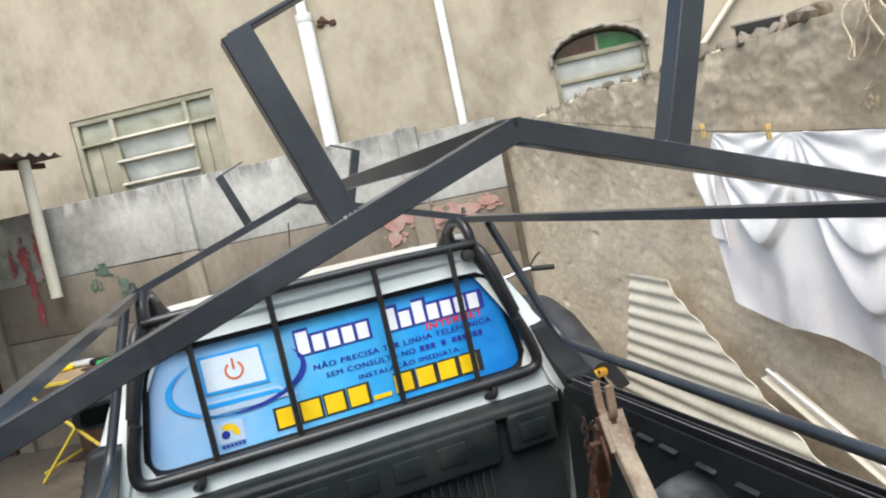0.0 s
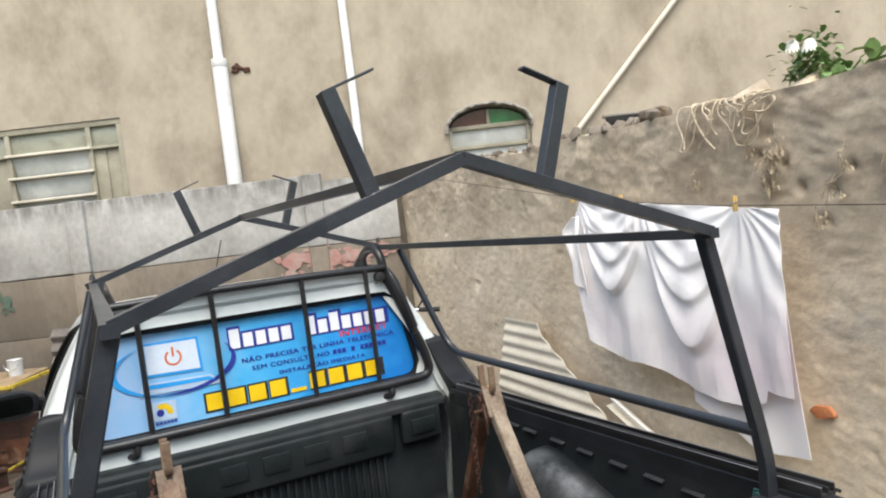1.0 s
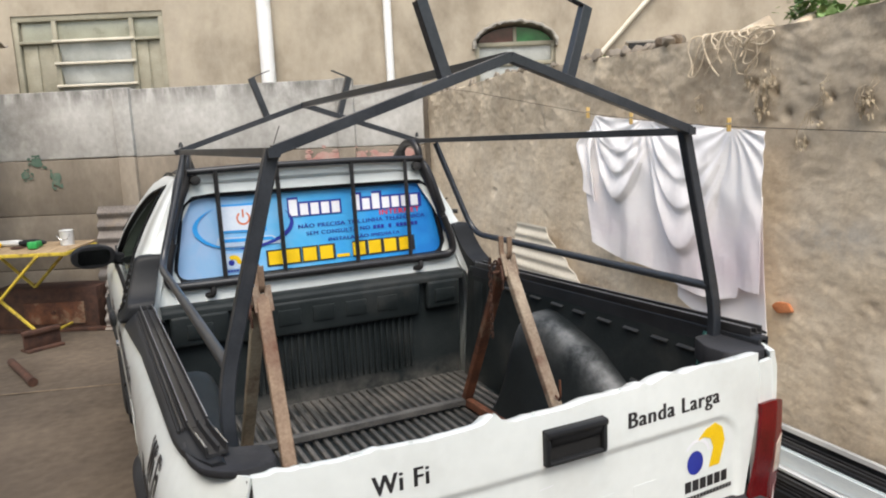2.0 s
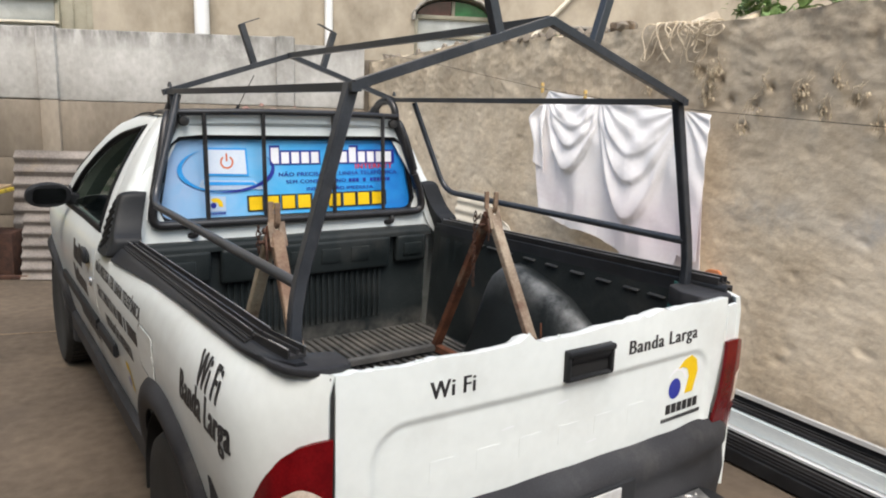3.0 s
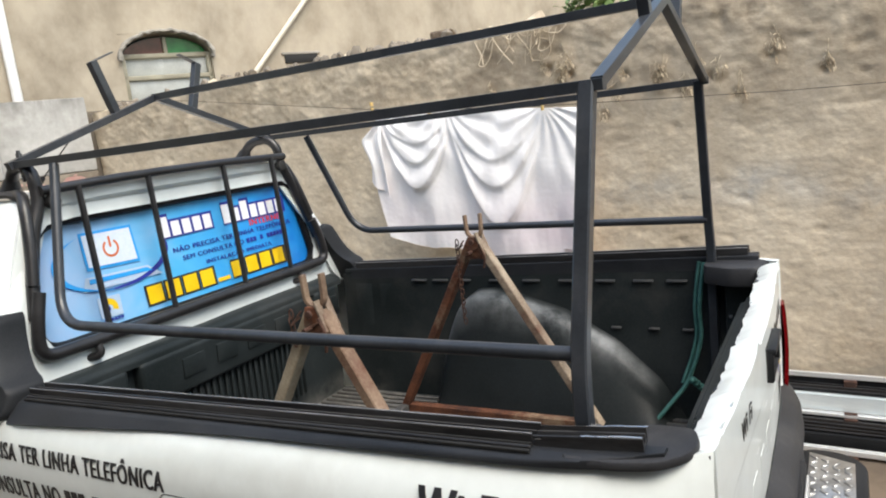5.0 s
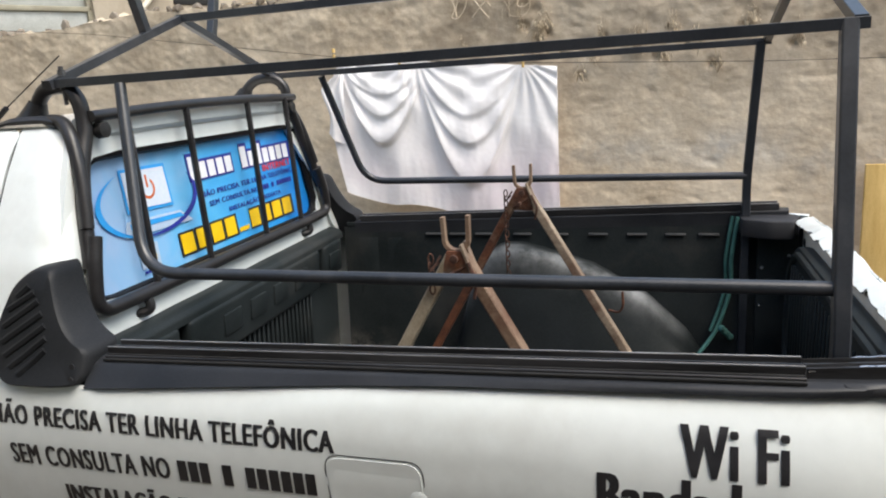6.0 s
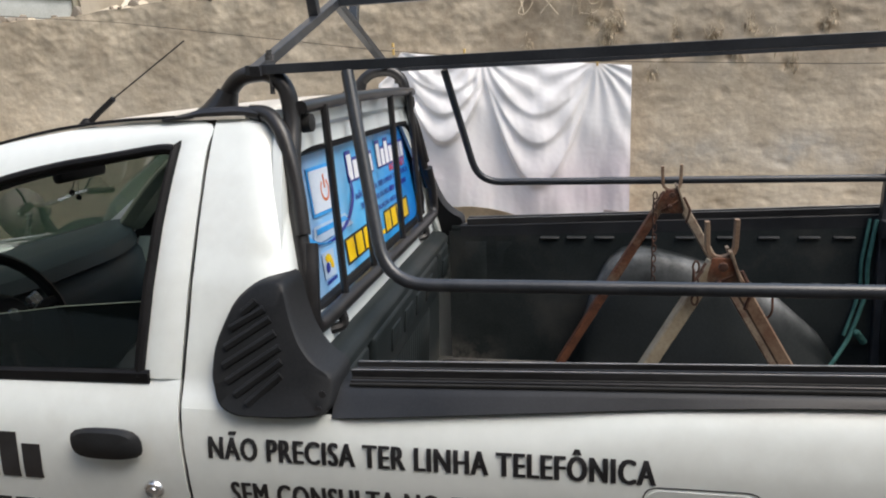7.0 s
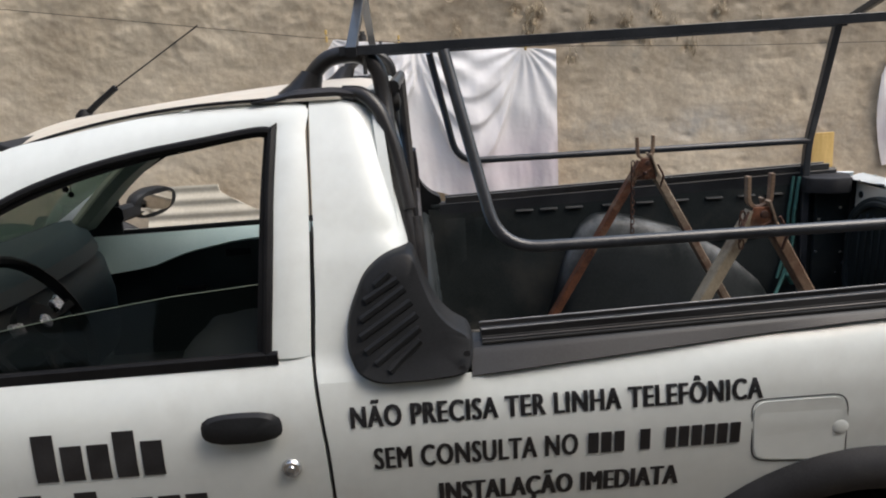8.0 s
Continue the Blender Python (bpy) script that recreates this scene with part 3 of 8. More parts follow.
def door(s):
    drop = 0.0 if s < 0 else 0.045

    def f(u, v):
        z0 = 0.33
        z = z0 + v * (0.985 - drop - z0)
        y = seam_y(z) + 0.004 + u * (3.02 - seam_y(z))
        return (s * side_x(y, z), y, z)
    d = tp("door", grid(f, 24, 16, 0.03), paint_white, "white door with a black handle")
    sill = [(s * (side_x(2.0, 0.985) + 0.002), 1.99, 0.987 - drop), (s * (side_x(2.5, 0.985) + 0.002), 2.5, 0.98 - drop), (s * (side_x(3.0, 0.975) + 0.002), 3.02, 0.972 - drop)]
    tp("window_ledge", bar(sill, 0.016, 0.027, 0.004), seal_black, "black rubber window ledge", d)
    h = lathe([(0.002, -0.001), (0.035, 0.004), (0.04, 0.014), (0.034, 0.024), (0.015, 0.028), (0.002, 0.029)], 24, "x")
    for v in h.verts:
        far = math.hypot(v.co.y, v.co.z) or 1.0
        c, q = v.co.y / far, v.co.z / far
        fill = (abs(c) ** 3.2 + abs(q) ** 3.2) ** (-1 / 3.2)  # rounded oblong, not an ellipse
        v.co = Vector((s * v.co.x, c * far * fill * 1.92, q * far * fill * (0.86 if q > 0 else 0.74)))
    h.transform(Matrix.Translation((s * 0.806, 2.062, 0.872)))
    bmesh.ops.recalc_face_normals(h, faces=h.faces[:])
    tp("handle", h, plastic_black, "black oval door handle", d)
    lock = lathe([(0.001, 0.007), (0.006, 0.007), (0.008, 0.004), (0.015, 0.006), (0.019, 0.002), (0.02, -0.002)], 20, "x")
    for v in lock.verts:
        v.co.x *= s
    lock.transform(Matrix.Translation((s * 0.813, 1.979, 0.777)))
    bmesh.ops.recalc_face_normals(lock, faces=lock.faces[:])
    tp("lock", lock, alu, "round metal lock", d)
    strip = [(s * (side_x(y, 0.62) + 0.006), y, 0.602) for y in (1.93, 2.2, 2.5, 2.75, 2.98)]
    tp("rub_strip", bar(strip, 0.022, 0.050, 0.008), plastic_black, "black rub strip", d)
    return d


doors = both(door)
for s in (-1, 1):
    strip = [(s * (side_x(y, 0.62) + 0.006), y, 0.601) for y in (1.552, 1.6, 1.75, 1.89)]
    tp("rub_strip", bar(strip, 0.022, 0.050, 0.008), plastic_black, "black rub strip", panels[s])
    gap = [(s * (side_x(seam_y(z), z) - 0.002), seam_y(z), z) for z in (0.34, 0.5, 0.62, 0.8, 0.92, 1.0, 1.1, 1.2, 1.3, 1.4, 1.455)]
    tp("door_gap", tube(gap, 0.0015, 6), dark_gap, "", doors[s])
    # glass, wound part of the way down on the left
    tops = [(2.0, 1.122), (2.2, 1.108), (2.4, 1.085), (2.6, 1.055), (2.85, 1.01)] if s < 0 else [(1.98, 1.0), (2.9, 0.99)]

    def pane(u, v):
        y = 1.99 + u * 0.95
        z = 0.97 + v * (max(lerp_table(tops, y), 0.98) - 0.97)
        return (s * (side_x(y, z) - 0.012), y, z)
    if s < 0:
        g = tp("window_glass", grid(pane, 14, 4, 0.004), pane_tint, "dark tinted side glass wound half down", doors[s])
        g.visible_shadow = False
        edge = [(s * (side_x(y, lerp_table(tops, y)) - 0.012), y, lerp_table(tops, y) + 0.001) for y in (2.0, 2.2, 2.4, 2.6, 2.84)]
        tp("glass_edge", tube(edge, 0.0008, 6), pillar_grey, "ground edge of the glass", g)


def fender(s):
    def f(u, v):
        y = 3.03 + u * 1.07
        top = lerp_table([(3.03, 0.97), (3.3, 0.945), (3.7, 0.90), (4.1, 0.80)], y)
        low = max(0.34, arch_z(y, FRONT_AXLE, 0.40))
        z = low + (top - low) * v
        return (s * side_x(y, z), y, z)
    return tp("front_fender", grid(f, 40, 10, 0.012), paint_white, "white front fender")


both(fender)


def arch_flare(s, yc):
    """Black plastic lip round a wheel opening."""
    def f(u, v):
        a = radians(-8 + 196 * u)
        r = 0.375 + 0.095 * v
        z = 0.255 + r * math.sin(a)
        y = yc + r * math.cos(a)
        bulge = 0.030 * math.sin(math.pi * min(1, 0.18 + v * 0.82)) ** 0.7
        return (s * (side_x(y, max(z, 0.33)) + 0.002 + bulge), y, z)
    return tp("wheel_arch_flare", grid(f, 36, 6, 0.012), plastic_grey, "dark grey wheel arch flare")


for s in (-1, 1):
    for yc in (REAR_AXLE, FRONT_AXLE):
        arch_flare(s, yc)
    sill_pts = [(s * 0.742, y, 0.325) for y in (1.22, 2.0, 3.05)]
    tp("sill", bar(sill_pts, 0.06, 0.10, 0.015), plastic_grey, "dark grey door sill")


def wheel(s, yc):
    cx = s * 0.70
    w = tp("wheel", lathe([(0.205, -0.085), (0.25, -0.098), (0.29, -0.09), (WHEEL_R, -0.065), (WHEEL_R, 0.065), (0.29, 0.09), (0.25, 0.098), (0.205, 0.085)], 40, "x", (cx, yc, G + WHEEL_R)),
           rubber, "black rubber tyre on a silver rim")
    tp("rim", lathe([(0.207, -0.08), (0.207, 0.075), (0.19, 0.08), (0.18, 0.03), (0.10, 0.02), (0.06, 0.045), (0.045, 0.06), (0.001, 0.06)] if s > 0 else
                    [(0.207, 0.08), (0.207, -0.075), (0.19, -0.08), (0.18, -0.03), (0.10, -0.02), (0.06, -0.045), (0.045, -0.06), (0.001, -0.06)], 32, "x", (cx, yc, G + WHEEL_R)), alu, "silver wheel rim", w)
    for k in range(5):
        a = 2 * math.pi * k / 5
        mid = Vector((cx + s * 0.048, yc + 0.12 * math.cos(a), G + WHEEL_R + 0.12 * math.sin(a)))
        tp("spoke", boxed(mid, (0.03, 0.15, 0.045), 0.008, Matrix.Rotation(a, 3, 'X')), alu, "", w)
    tread = bmesh.new()
    for k in range(48):
        a = 2 * math.pi * k / 48
        c = Vector((cx, yc + WHEEL_R * math.cos(a), G + WHEEL_R + WHEEL_R * math.sin(a)))
        box(tread, c, (0.12, 0.010, 0.022), 0, Matrix.Rotation(a, 3, 'X'))
    tp("tread", tread, rubber, "", w)
    return w


for s in (-1, 1):
    for yc in (REAR_AXLE, FRONT_AXLE):
        wheel(s, yc)
        def well(u, v):
            a = radians(-5 + 190 * u)
            return (s * (0.54 + 0.245 * v), yc + 0.375 * math.cos(a), 0.255 + 0.375 * math.sin(a))
        tp("wheel_well", grid(well, 18, 2, 0.006), dark_gap, "dark wheel housing")
tp("underbody", boxed((0, 2.0, 0.30), (1.35, 4.0, 0.14), 0.03), dark_gap, "dark underbody")


# roof, windscreen, bonnet and front
def roof_z(x, y):
    k = abs(x) / 0.535
    edge = 1.467 - 0.30 * max(0, y - 2.05) ** 2
    crown = 1.488 - 0.095 * max(0, y - 1.9) ** 1.4
    z = crown - (crown - edge) * k ** 2.4
    if y < 1.86:
        z -= 0.55 * (1.86 - y) ** 1.6
    return z


def roof_f(u, v):
    y = 1.778 + v * 0.817
    x = (u - 0.5) * 1.07 * (1 - 0.14 * (max(0, 1.86 - y) / 0.082) ** 2)
    return (x, y, roof_z(x, y) - 0.006 * (max(0, 1.86 - y) / 0.082) ** 2)


tp("roof", grid(roof_f, 20, 22, 0.006), paint_roof, "dusty white cab roof")
for s in (-1, 1):
    gut = [(s * 0.534, y, roof_z(0.534, y) + 0.002) for y in (2.0, 2.15, 2.3, 2.45, 2.56)]
    gut += [(s * side_x(2.8, 1.265), 2.80, 1.27), (s * side_x(3.0, 1.14), 3.0, 1.145)]
    tp("roof_gutter", tube(smooth_path(gut, 0.2, 6), 0.0036, 6), seal_black, "black roof gutter strip")


def screen(u, v):
    x = (u - 0.5) * 2 * (0.52 + 0.20 * v)
    y = 2.58 + 0.72 * v - 0.10 * (abs(u - 0.5) * 2) ** 2
    z = roof_z(0, 2.58) - 0.01 - 0.46 * v - 0.03 * (abs(u - 0.5) * 2) ** 2
    return (x, y, z)


ws = tp("windscreen", grid(screen, 14, 8, 0.005), pane_clear, "clear sloping windscreen")
ws.visible_shadow = False


def bonnet_z(x, y):
    return 0.985 - 0.06 * (abs(x) / 0.72) ** 2.2 - 0.13 * max(0, (y - 3.3) / 0.8) ** 1.8


tp("bonnet", grid(lambda u, v: ((u - 0.5) * 1.46 * (1 - 0.1 * v), 3.22 + 0.86 * v, bonnet_z((u - 0.5) * 1.46, 3.22 + 0.86 * v)), 18, 14, 0.02), paint_white, "white bonnet")


def nose(u, v):
    x = (u - 0.5) * 1.34
    z = 0.32 + 0.53 * v
    y = 4.12 - 0.10 * (abs(u - 0.5) * 2) ** 3 - 0.05 * (v - 0.35) ** 2
    return (x, y, z)


tp("front_bumper", grid(nose, 20, 10, 0.03), plastic_grey, "dark grey front bumper and grille")
for s in (-1, 1):
    tp("headlight", boxed((s * 0.50, 4.085, 0.74), (0.28, 0.07, 0.14), 0.03), lens_clear, "clear headlight")

# ---- cab rear wall, window with its printed film ----
WINDOW = rounded([(-0.603, 1.036), (0.61, 1.032), (0.553, 1.384), (-0.53, 1.388)], 0.085, 6)
OUTER = rounded([(-0.70, 0.90), (0.70, 0.90), (0.665, 1.18), (0.60, 1.32), (0.53, 1.458), (-0.53, 1.458), (-0.60, 1.32), (-0.665, 1.18)], 0.03, 6)


def back_y(z):
    return 1.735 + (z - 0.95) * 0.10


def ring_wall(inner, outer, dy, thick):
    """A wall with a real opening through it."""
    bm = bmesh.new()
    n = 72

    def at(poly, a):
        c = Vector((0.0, 1.2))
        d = Vector((math.cos(a), math.sin(a)))
        best = None
        for p, q in zip(poly, poly[1:] + poly[:1]):
            p, q = Vector(p) - c, Vector(q) - c
            e = q - p
            den = d.x * e.y - d.y * e.x
            if abs(den) < 1e-9:
                continue
            t = (p.x * e.y - p.y * e.x) / den
            k = (p.x * d.y - p.y * d.x) / den
            if t > 0 and -1e-6 <= k <= 1 + 1e-6:
                best = t if best is None else max(best, t)
        return c + d * best
    rows = []
    for k in range(n):
        a = 2 * math.pi * k / n
        i, o = at(inner, a), at(outer, a)
        rows.append([bm.verts.new((p.x, back_y(p.y) + dy, p.y)) for p in (i, i.lerp(o, 0.5), o)])
    fs = []
    for k in range(n):
        r, s = rows[k], rows[(k + 1) % n]
        for j in range(2):
            fs.append(bm.faces.new((r[j], r[j + 1], s[j + 1], s[j])))
    bmesh.ops.recalc_face_normals(bm, faces=fs)
    bmesh.ops.solidify(bm, geom=fs, thickness=thick)
    return bm


tp("cab_rear_wall", ring_wall(WINDOW, OUTER, 0.0, 0.02), paint_white, "white rear wall of the cab")
tp("roof_rear_lip", bar([(-0.492, back_y(1.452) - 0.002, 1.447), (-0.3, back_y(1.452) - 0.014, 1.456), (0, back_y(1.452) - 0.016, 1.458), (0.3, back_y(1.452) - 0.014, 1.456), (0.492, back_y(1.452) - 0.002, 1.447)], 0.05, 0.056, 0.012), paint_white, "white rear roof lip")
rear_window = tp("rear_window", tube([(a, back_y(b) - 0.002, b) for a, b in WINDOW], 0.017, 8, True), seal_black, "rear window in a black rubber seal, covered by a blue printed film")




film_bm = prism(rounded([(-0.596, 1.042), (0.602, 1.038), (0.546, 1.378), (-0.523, 1.382)], 0.08, 6), 0.004, "y", 0.0)
for v in film_bm.verts:
    v.co.y = v.co.y + back_y(v.co.z) + 0.012
tp("printed_film", film_bm, decal_mat, "blue printed advertising film", rear_window)
glass_in = prism(rounded([(-0.596, 1.042), (0.602, 1.038), (0.546, 1.378), (-0.523, 1.382)], 0.08, 6), 0.004, "y", 0.0)
for v in glass_in.verts:
    v.co.y = v.co.y + back_y(v.co.z) + 0.018
tp("window_pane", glass_in, dash_dark, "dark glass behind the film", rear_window)


def on_film(name, bm, mat, layer=1, label=""):
    """Lays a piece of print, drawn in (x, z), onto the film."""
    for v in bm.verts:
        x, z, d = v.co
        v.co = Vector((x, back_y(z) + 0.0105 - 0.0012 * layer - d * 0.6, z))
    return tp(name, bm, mat, label, rear_window)


def flat(outline):
    return prism(outline, 0.001, "z", 0.0)


def letters(text, x0, z0, x1, z1, bold=0.0, spread=1.12):
    """Bold lettering, drawn in (x, z) into the given box: one mesh a letter, each of four strokes."""
    step = (z1 - z0) * 0.028
    base = text_bmesh(text, x1 - x0 - 3 * step, z1 - z0, bold, spread=spread)
    left, spans = set(base.verts), []
    while left:  # islands, then those that stand over one another
        seed = left.pop()
        isle, todo = {seed}, [seed]
        while todo:
            for edge in todo.pop().link_edges:
                for v in edge.verts:
                    if v in left:
                        left.discard(v)
                        isle.add(v)
                        todo.append(v)
        spans.append([min(v.co.x for v in isle), max(v.co.x for v in isle), isle])
    spans.sort(key=lambda q: q[0])
    groups = []
    for a, b, isle in spans:
        if groups and a < groups[-1][1] - 1e-5:
            groups[-1][1] = max(b, groups[-1][1])
            groups[-1][2] |= isle
        else:
            groups.append([a, b, set(isle)])
    out = []
    for a, b, isle in groups:
        bm = bmesh.new()
        order = [v for v in base.verts if v in isle]
        faces = [f for f in base.faces if f.verts[0] in isle]
        for k in range(4):
            new_v = {v: bm.verts.new((v.co.x + x0 + step * k, v.co.y + z0, v.co.z + 0.00008 * k)) for v in order}
            for f in faces:
                bm.faces.new([new_v[v] for v in f.verts])
        out.append(bm)
    base.free()
    return out


def block_word(heights, x0, x1, z0, unit, gap=0.24, lean=0.0):
    """A trade name as plain blocks, one a letter."""
    out = []
    n = len(heights)
    w = (x1 - x0) / n
    for k, h in enumerate(heights):
        if h <= 0:
            continue
        a = x0 + k * w
        bm = bmesh.new()
        out.append(bm)
        box(bm, (a + w * (1 - gap) / 2 + lean * k, z0 + unit * h / 2, 0.0006), (w * (1 - gap), unit * h, 0.0012), 0.0)
    return out


for blk_bm in block_word([1.12, .84, .84, .84, .84, 0, 1.12, .84, 1.12, .84, .84, .84, .84], -0.110, 0.51, 1.262, 0.074, 0.02):
    on_film("print_block_edge", blk_bm, letter_blue, 1)
for blk_bm in block_word([1, .72, .72, .72, .72, 0, 1, .72, 1, .72, .72, .72, .72], -0.104, 0.503, 1.267, 0.068):
    on_film("print_block", blk_bm, letter_white, 2, "white block lettering")
for letter_bm in letters("INTERNET", 0.30, 1.238, 0.497, 1.260):
    on_film("letter", letter_bm, letter_red, 1)
for letter_bm in letters("NÃO PRECISA TER LINHA TELEFÔNICA", -0.072, 1.211, 0.52, 1.232):
    on_film("letter", letter_bm, letter_blue, 1)
for letter_bm in letters("SEM CONSULTA NO", -0.04, 1.179, 0.25, 1.195):
    on_film("letter", letter_bm, letter_blue, 1)
for blk_bm in block_word([1, 1, 1, 0, 1, 0, 1, 1, 1, 1, 1, 1], 0.265, 0.485, 1.179, 0.016):
    on_film("print_block", blk_bm, letter_blue, 1)
for letter_bm in letters("INSTALAÇÃO IMEDIATA", 0.055, 1.143, 0.39, 1.164):
    on_film("letter", letter_bm, letter_blue, 1)
digits = [1, 1, 1, 1, 0.24, 1, 1, 1, 1]
for blk_bm in block_word([1.22, 1.22, 1.22, 1.22, 0, 1.22, 1.22, 1.22, 1.22], -0.218, 0.462, 1.066, 0.056, 0.04):
    on_film("print_block_edge", blk_bm, letter_black, 1)
for blk_bm in block_word(digits, -0.21, 0.457, 1.072, 0.056, 0.22):
    on_film("print_block", blk_bm, letter_yellow, 2, "yellow blocks with a dark edge")
# laptop sign, ring and swoosh
on_film("printed_screen_edge", flat([(-0.3920, 1.223), (-0.2050, 1.216), (-0.2100, 1.334), (-0.3920, 1.337)]), letter_sky, 1)
on_film("printed_screen", flat([(-0.3840, 1.232), (-0.2140, 1.225), (-0.2180, 1.326), (-0.3840, 1.329)]), letter_screen, 2, "white laptop screen")
on_film("printed_keyboard", flat([(-0.4050, 1.205), (-0.1850, 1.197), (-0.1350, 1.16), (-0.4200, 1.165)]), letter_pale, 2)
on_film("printed_keyboard_line", flat([(-0.3950, 1.198), (-0.1900, 1.191), (-0.1700, 1.178), (-0.3950, 1.184)]), letter_sky, 3)


def ring_flat(cx, cz, r0, r1, a0, a1, sx=1.0, sz=1.0, n=26, taper=False):
    outer, inner = [], []
    for k in range(n + 1):
        a = radians(a0 + (a1 - a0) * k / n)
        w = math.sin(math.pi * k / n) if taper else 1
        rr = r1 - (r1 - r0) * w if taper else r0
        outer.append((cx + sx * r1 * math.cos(a), cz + sz * r1 * math.sin(a)))
        inner.append((cx + sx * rr * math.cos(a), cz + sz * rr * math.sin(a)))
    bm = bmesh.new()
    vo = [bm.verts.new((x, z, 0.0004)) for x, z in outer]
    vi = [bm.verts.new((x, z, 0.0004)) for x, z in inner]
    for k in range(n):
        if (vo[k].co - vi[k].co).length + (vo[k + 1].co - vi[k + 1].co).length > 1e-5:
            bm.faces.new((vo[k], vo[k + 1], vi[k + 1], vi[k]))
    return bm


on_film("printed_power_ring", ring_flat(-0.2970, 1.277, 0.021, 0.028, 125, 415), letter_orange, 3, "orange power sign")
on_film("printed_power_bar", flat([(-0.3005, 1.28), (-0.2935, 1.28), (-0.2935, 1.313), (-0.3005, 1.313)]), letter_orange, 3)
on_film("printed_swoosh", ring_flat(-0.2950, 1.245, 0.90, 1.0, 120, 275, 0.205, 0.095, taper=True), letter_sky, 3, "blue swoosh")
on_film("printed_swoosh", ring_flat(-0.2950, 1.245, 0.88, 1.0, 235, 395, 0.205, 0.095, taper=True), letter_blue, 3, "dark blue swoosh")
on_film("printed_badge", flat([(-0.385, 1.075), (-0.31, 1.073), (-0.308, 1.135), (-0.385, 1.138)]), letter_pale, 1)
on_film("printed_badge_arc", ring_flat(-0.352, 1.10, 0.012, 0.03, -20, 130), letter_yellow, 2)
on_film("printed_badge_dot", ring_flat(-0.362, 1.10, 0.0001, 0.012, 0, 360), letter_blue, 3)
for blk_bm in block_word([1, 1, 1, 1, 1, 1], -0.38, -0.31, 1.062, 0.008):
    on_film("printed_badge_caption", blk_bm, letter_blue, 2)

# ---- guard of bars over the rear window, with roof hoops ----
GY = 1.705
guard = tp("window_guard", tube(smooth_path([(0.5, GY + 0.03, 1.478), (0.20, GY + 0.02, 1.487), (-0.20, GY + 0.02, 1.487), (-0.505, GY + 0.03, 1.478)], 0.1), 0.014, 10), tube_black, "black tube guard with upright bars over the rear window")
loop = [(-0.583, GY + 0.006, 1.21), (-0.606, GY, 1.14), (-0.622, GY, 1.036), (-0.45, GY, 1.034), (0.45, GY, 1.032), (0.634, GY, 1.036), (0.612, GY, 1.14), (0.585, GY + 0.006, 1.21)]
tp("guard_loop", tube(smooth_path(loop, 0.10, 6), 0.018, 12), tube_black, "", guard)
for x, zt in ((-0.398, 1.48), (-0.155, 1.485), (0.166, 1.485), (0.415, 1.48)):
    tp("upright_bar", tube([(x, GY + 0.002, 1.04), (x - 0.002, GY + 0.018, zt)], 0.0095, 8), tube_black, "", guard)
for x in (-0.45, 0.458):
    stub = smooth_path([(x, GY, 1.03), (x, GY - 0.012, 0.99), (x - 0.03, GY + 0.03, 0.985)], 0.02)
    tp("guard_bracket", tube(stub, 0.012, 8), tube_black, "", guard)
    tp("bracket_foot", lathe([(0.001, -0.012), (0.018, -0.01), (0.022, 0.0), (0.018, 0.012), (0.001, 0.014)], 14, "y", (x - 0.03, GY + 0.028, 0.985)), tube_black, "", guard)
for s in (-1, 1):
    hoop = [(s * 0.472, 1.930, 1.474), (s * 0.476, 1.905, 1.515), (s * 0.484, 1.868, 1.547), (s * 0.494, 1.80, 1.552), (s * 0.50, 1.763, 1.52), (s * 0.502, 1.755, 1.45), (s * 0.540, GY + 0.046, 1.37), (s * 0.583, GY + 0.026, 1.24), (s * 0.606, GY + 0.010, 1.14)]
    tp("roof_hoop", tube(smooth_path(hoop, 0.05, 6), 0.018, 12), tube_black, "black curved roof hoop", guard)
    foot_bm = bmesh.new()
    line = smooth_path([(s * 0.522, 2.03, 1.466), (s * 0.514, 1.95, 1.471), (s * 0.510, 1.86, 1.473), (s * 0.514, 1.815, 1.466)], 0.03)
    sweep(foot_bm, line, square(0.040, 0.026, 0.009))
    for v in foot_bm.verts:  # thin pointed front end
        k = max(0, min(1, (2.03 - v.co.y) / 0.09))
        v.co.z = 1.462 + (v.co.z - 1.462) * (0.25 + 0.75 * k) if v.co.y > 1.9 else v.co.z
    tp("roof_foot", foot_bm, tube_black, "black roof foot", guard)
    strap = smooth_path([(s * 0.511, 1.84, 1.472), (s * 0.520, 1.800, 1.470), (s * 0.538, 1.768, 1.438), (s * 0.556, 1.744, 1.37), (s * 0.572, 1.730, 1.30), (s * 0.590, 1.720, 1.23)], 0.03)
    tp("roof_foot_strap", tube(strap, 0.0165, 10), tube_black, "", guard)
    cone = bmesh.new()
    rings = []
    for k, rad in enumerate((0.040, 0.030, 0.024, 0.0185)):
        c = Vector((s * 0.474, 1.936, 1.466)).lerp(Vector((s * 0.476, 1.905, 1.517)), k / 3)
        rings.append([cone.verts.new(c + Vector((rad * math.cos(a), rad * 1.2 * math.sin(a), 0.3 * rad * math.sin(a)))) for a in [2 * math.pi * j / 16 for j in range(16)]])
    for lo, hi in zip(rings, rings[1:]):
        for j in range(16):
            cone.faces.new((lo[j], lo[(j + 1) % 16], hi[(j + 1) % 16], hi[j]))
    tp("roof_foot_collar", cone, tube_black, "", guard)
    tp("rubber_stop", lathe([(0.001, 0.0), (0.019, 0.004), (0.021, 0.024), (0.016, 0.03), (0.001, 0.03)], 14, "y", (s * 0.475, 1.72, 1.445)), rubber, "", guard)

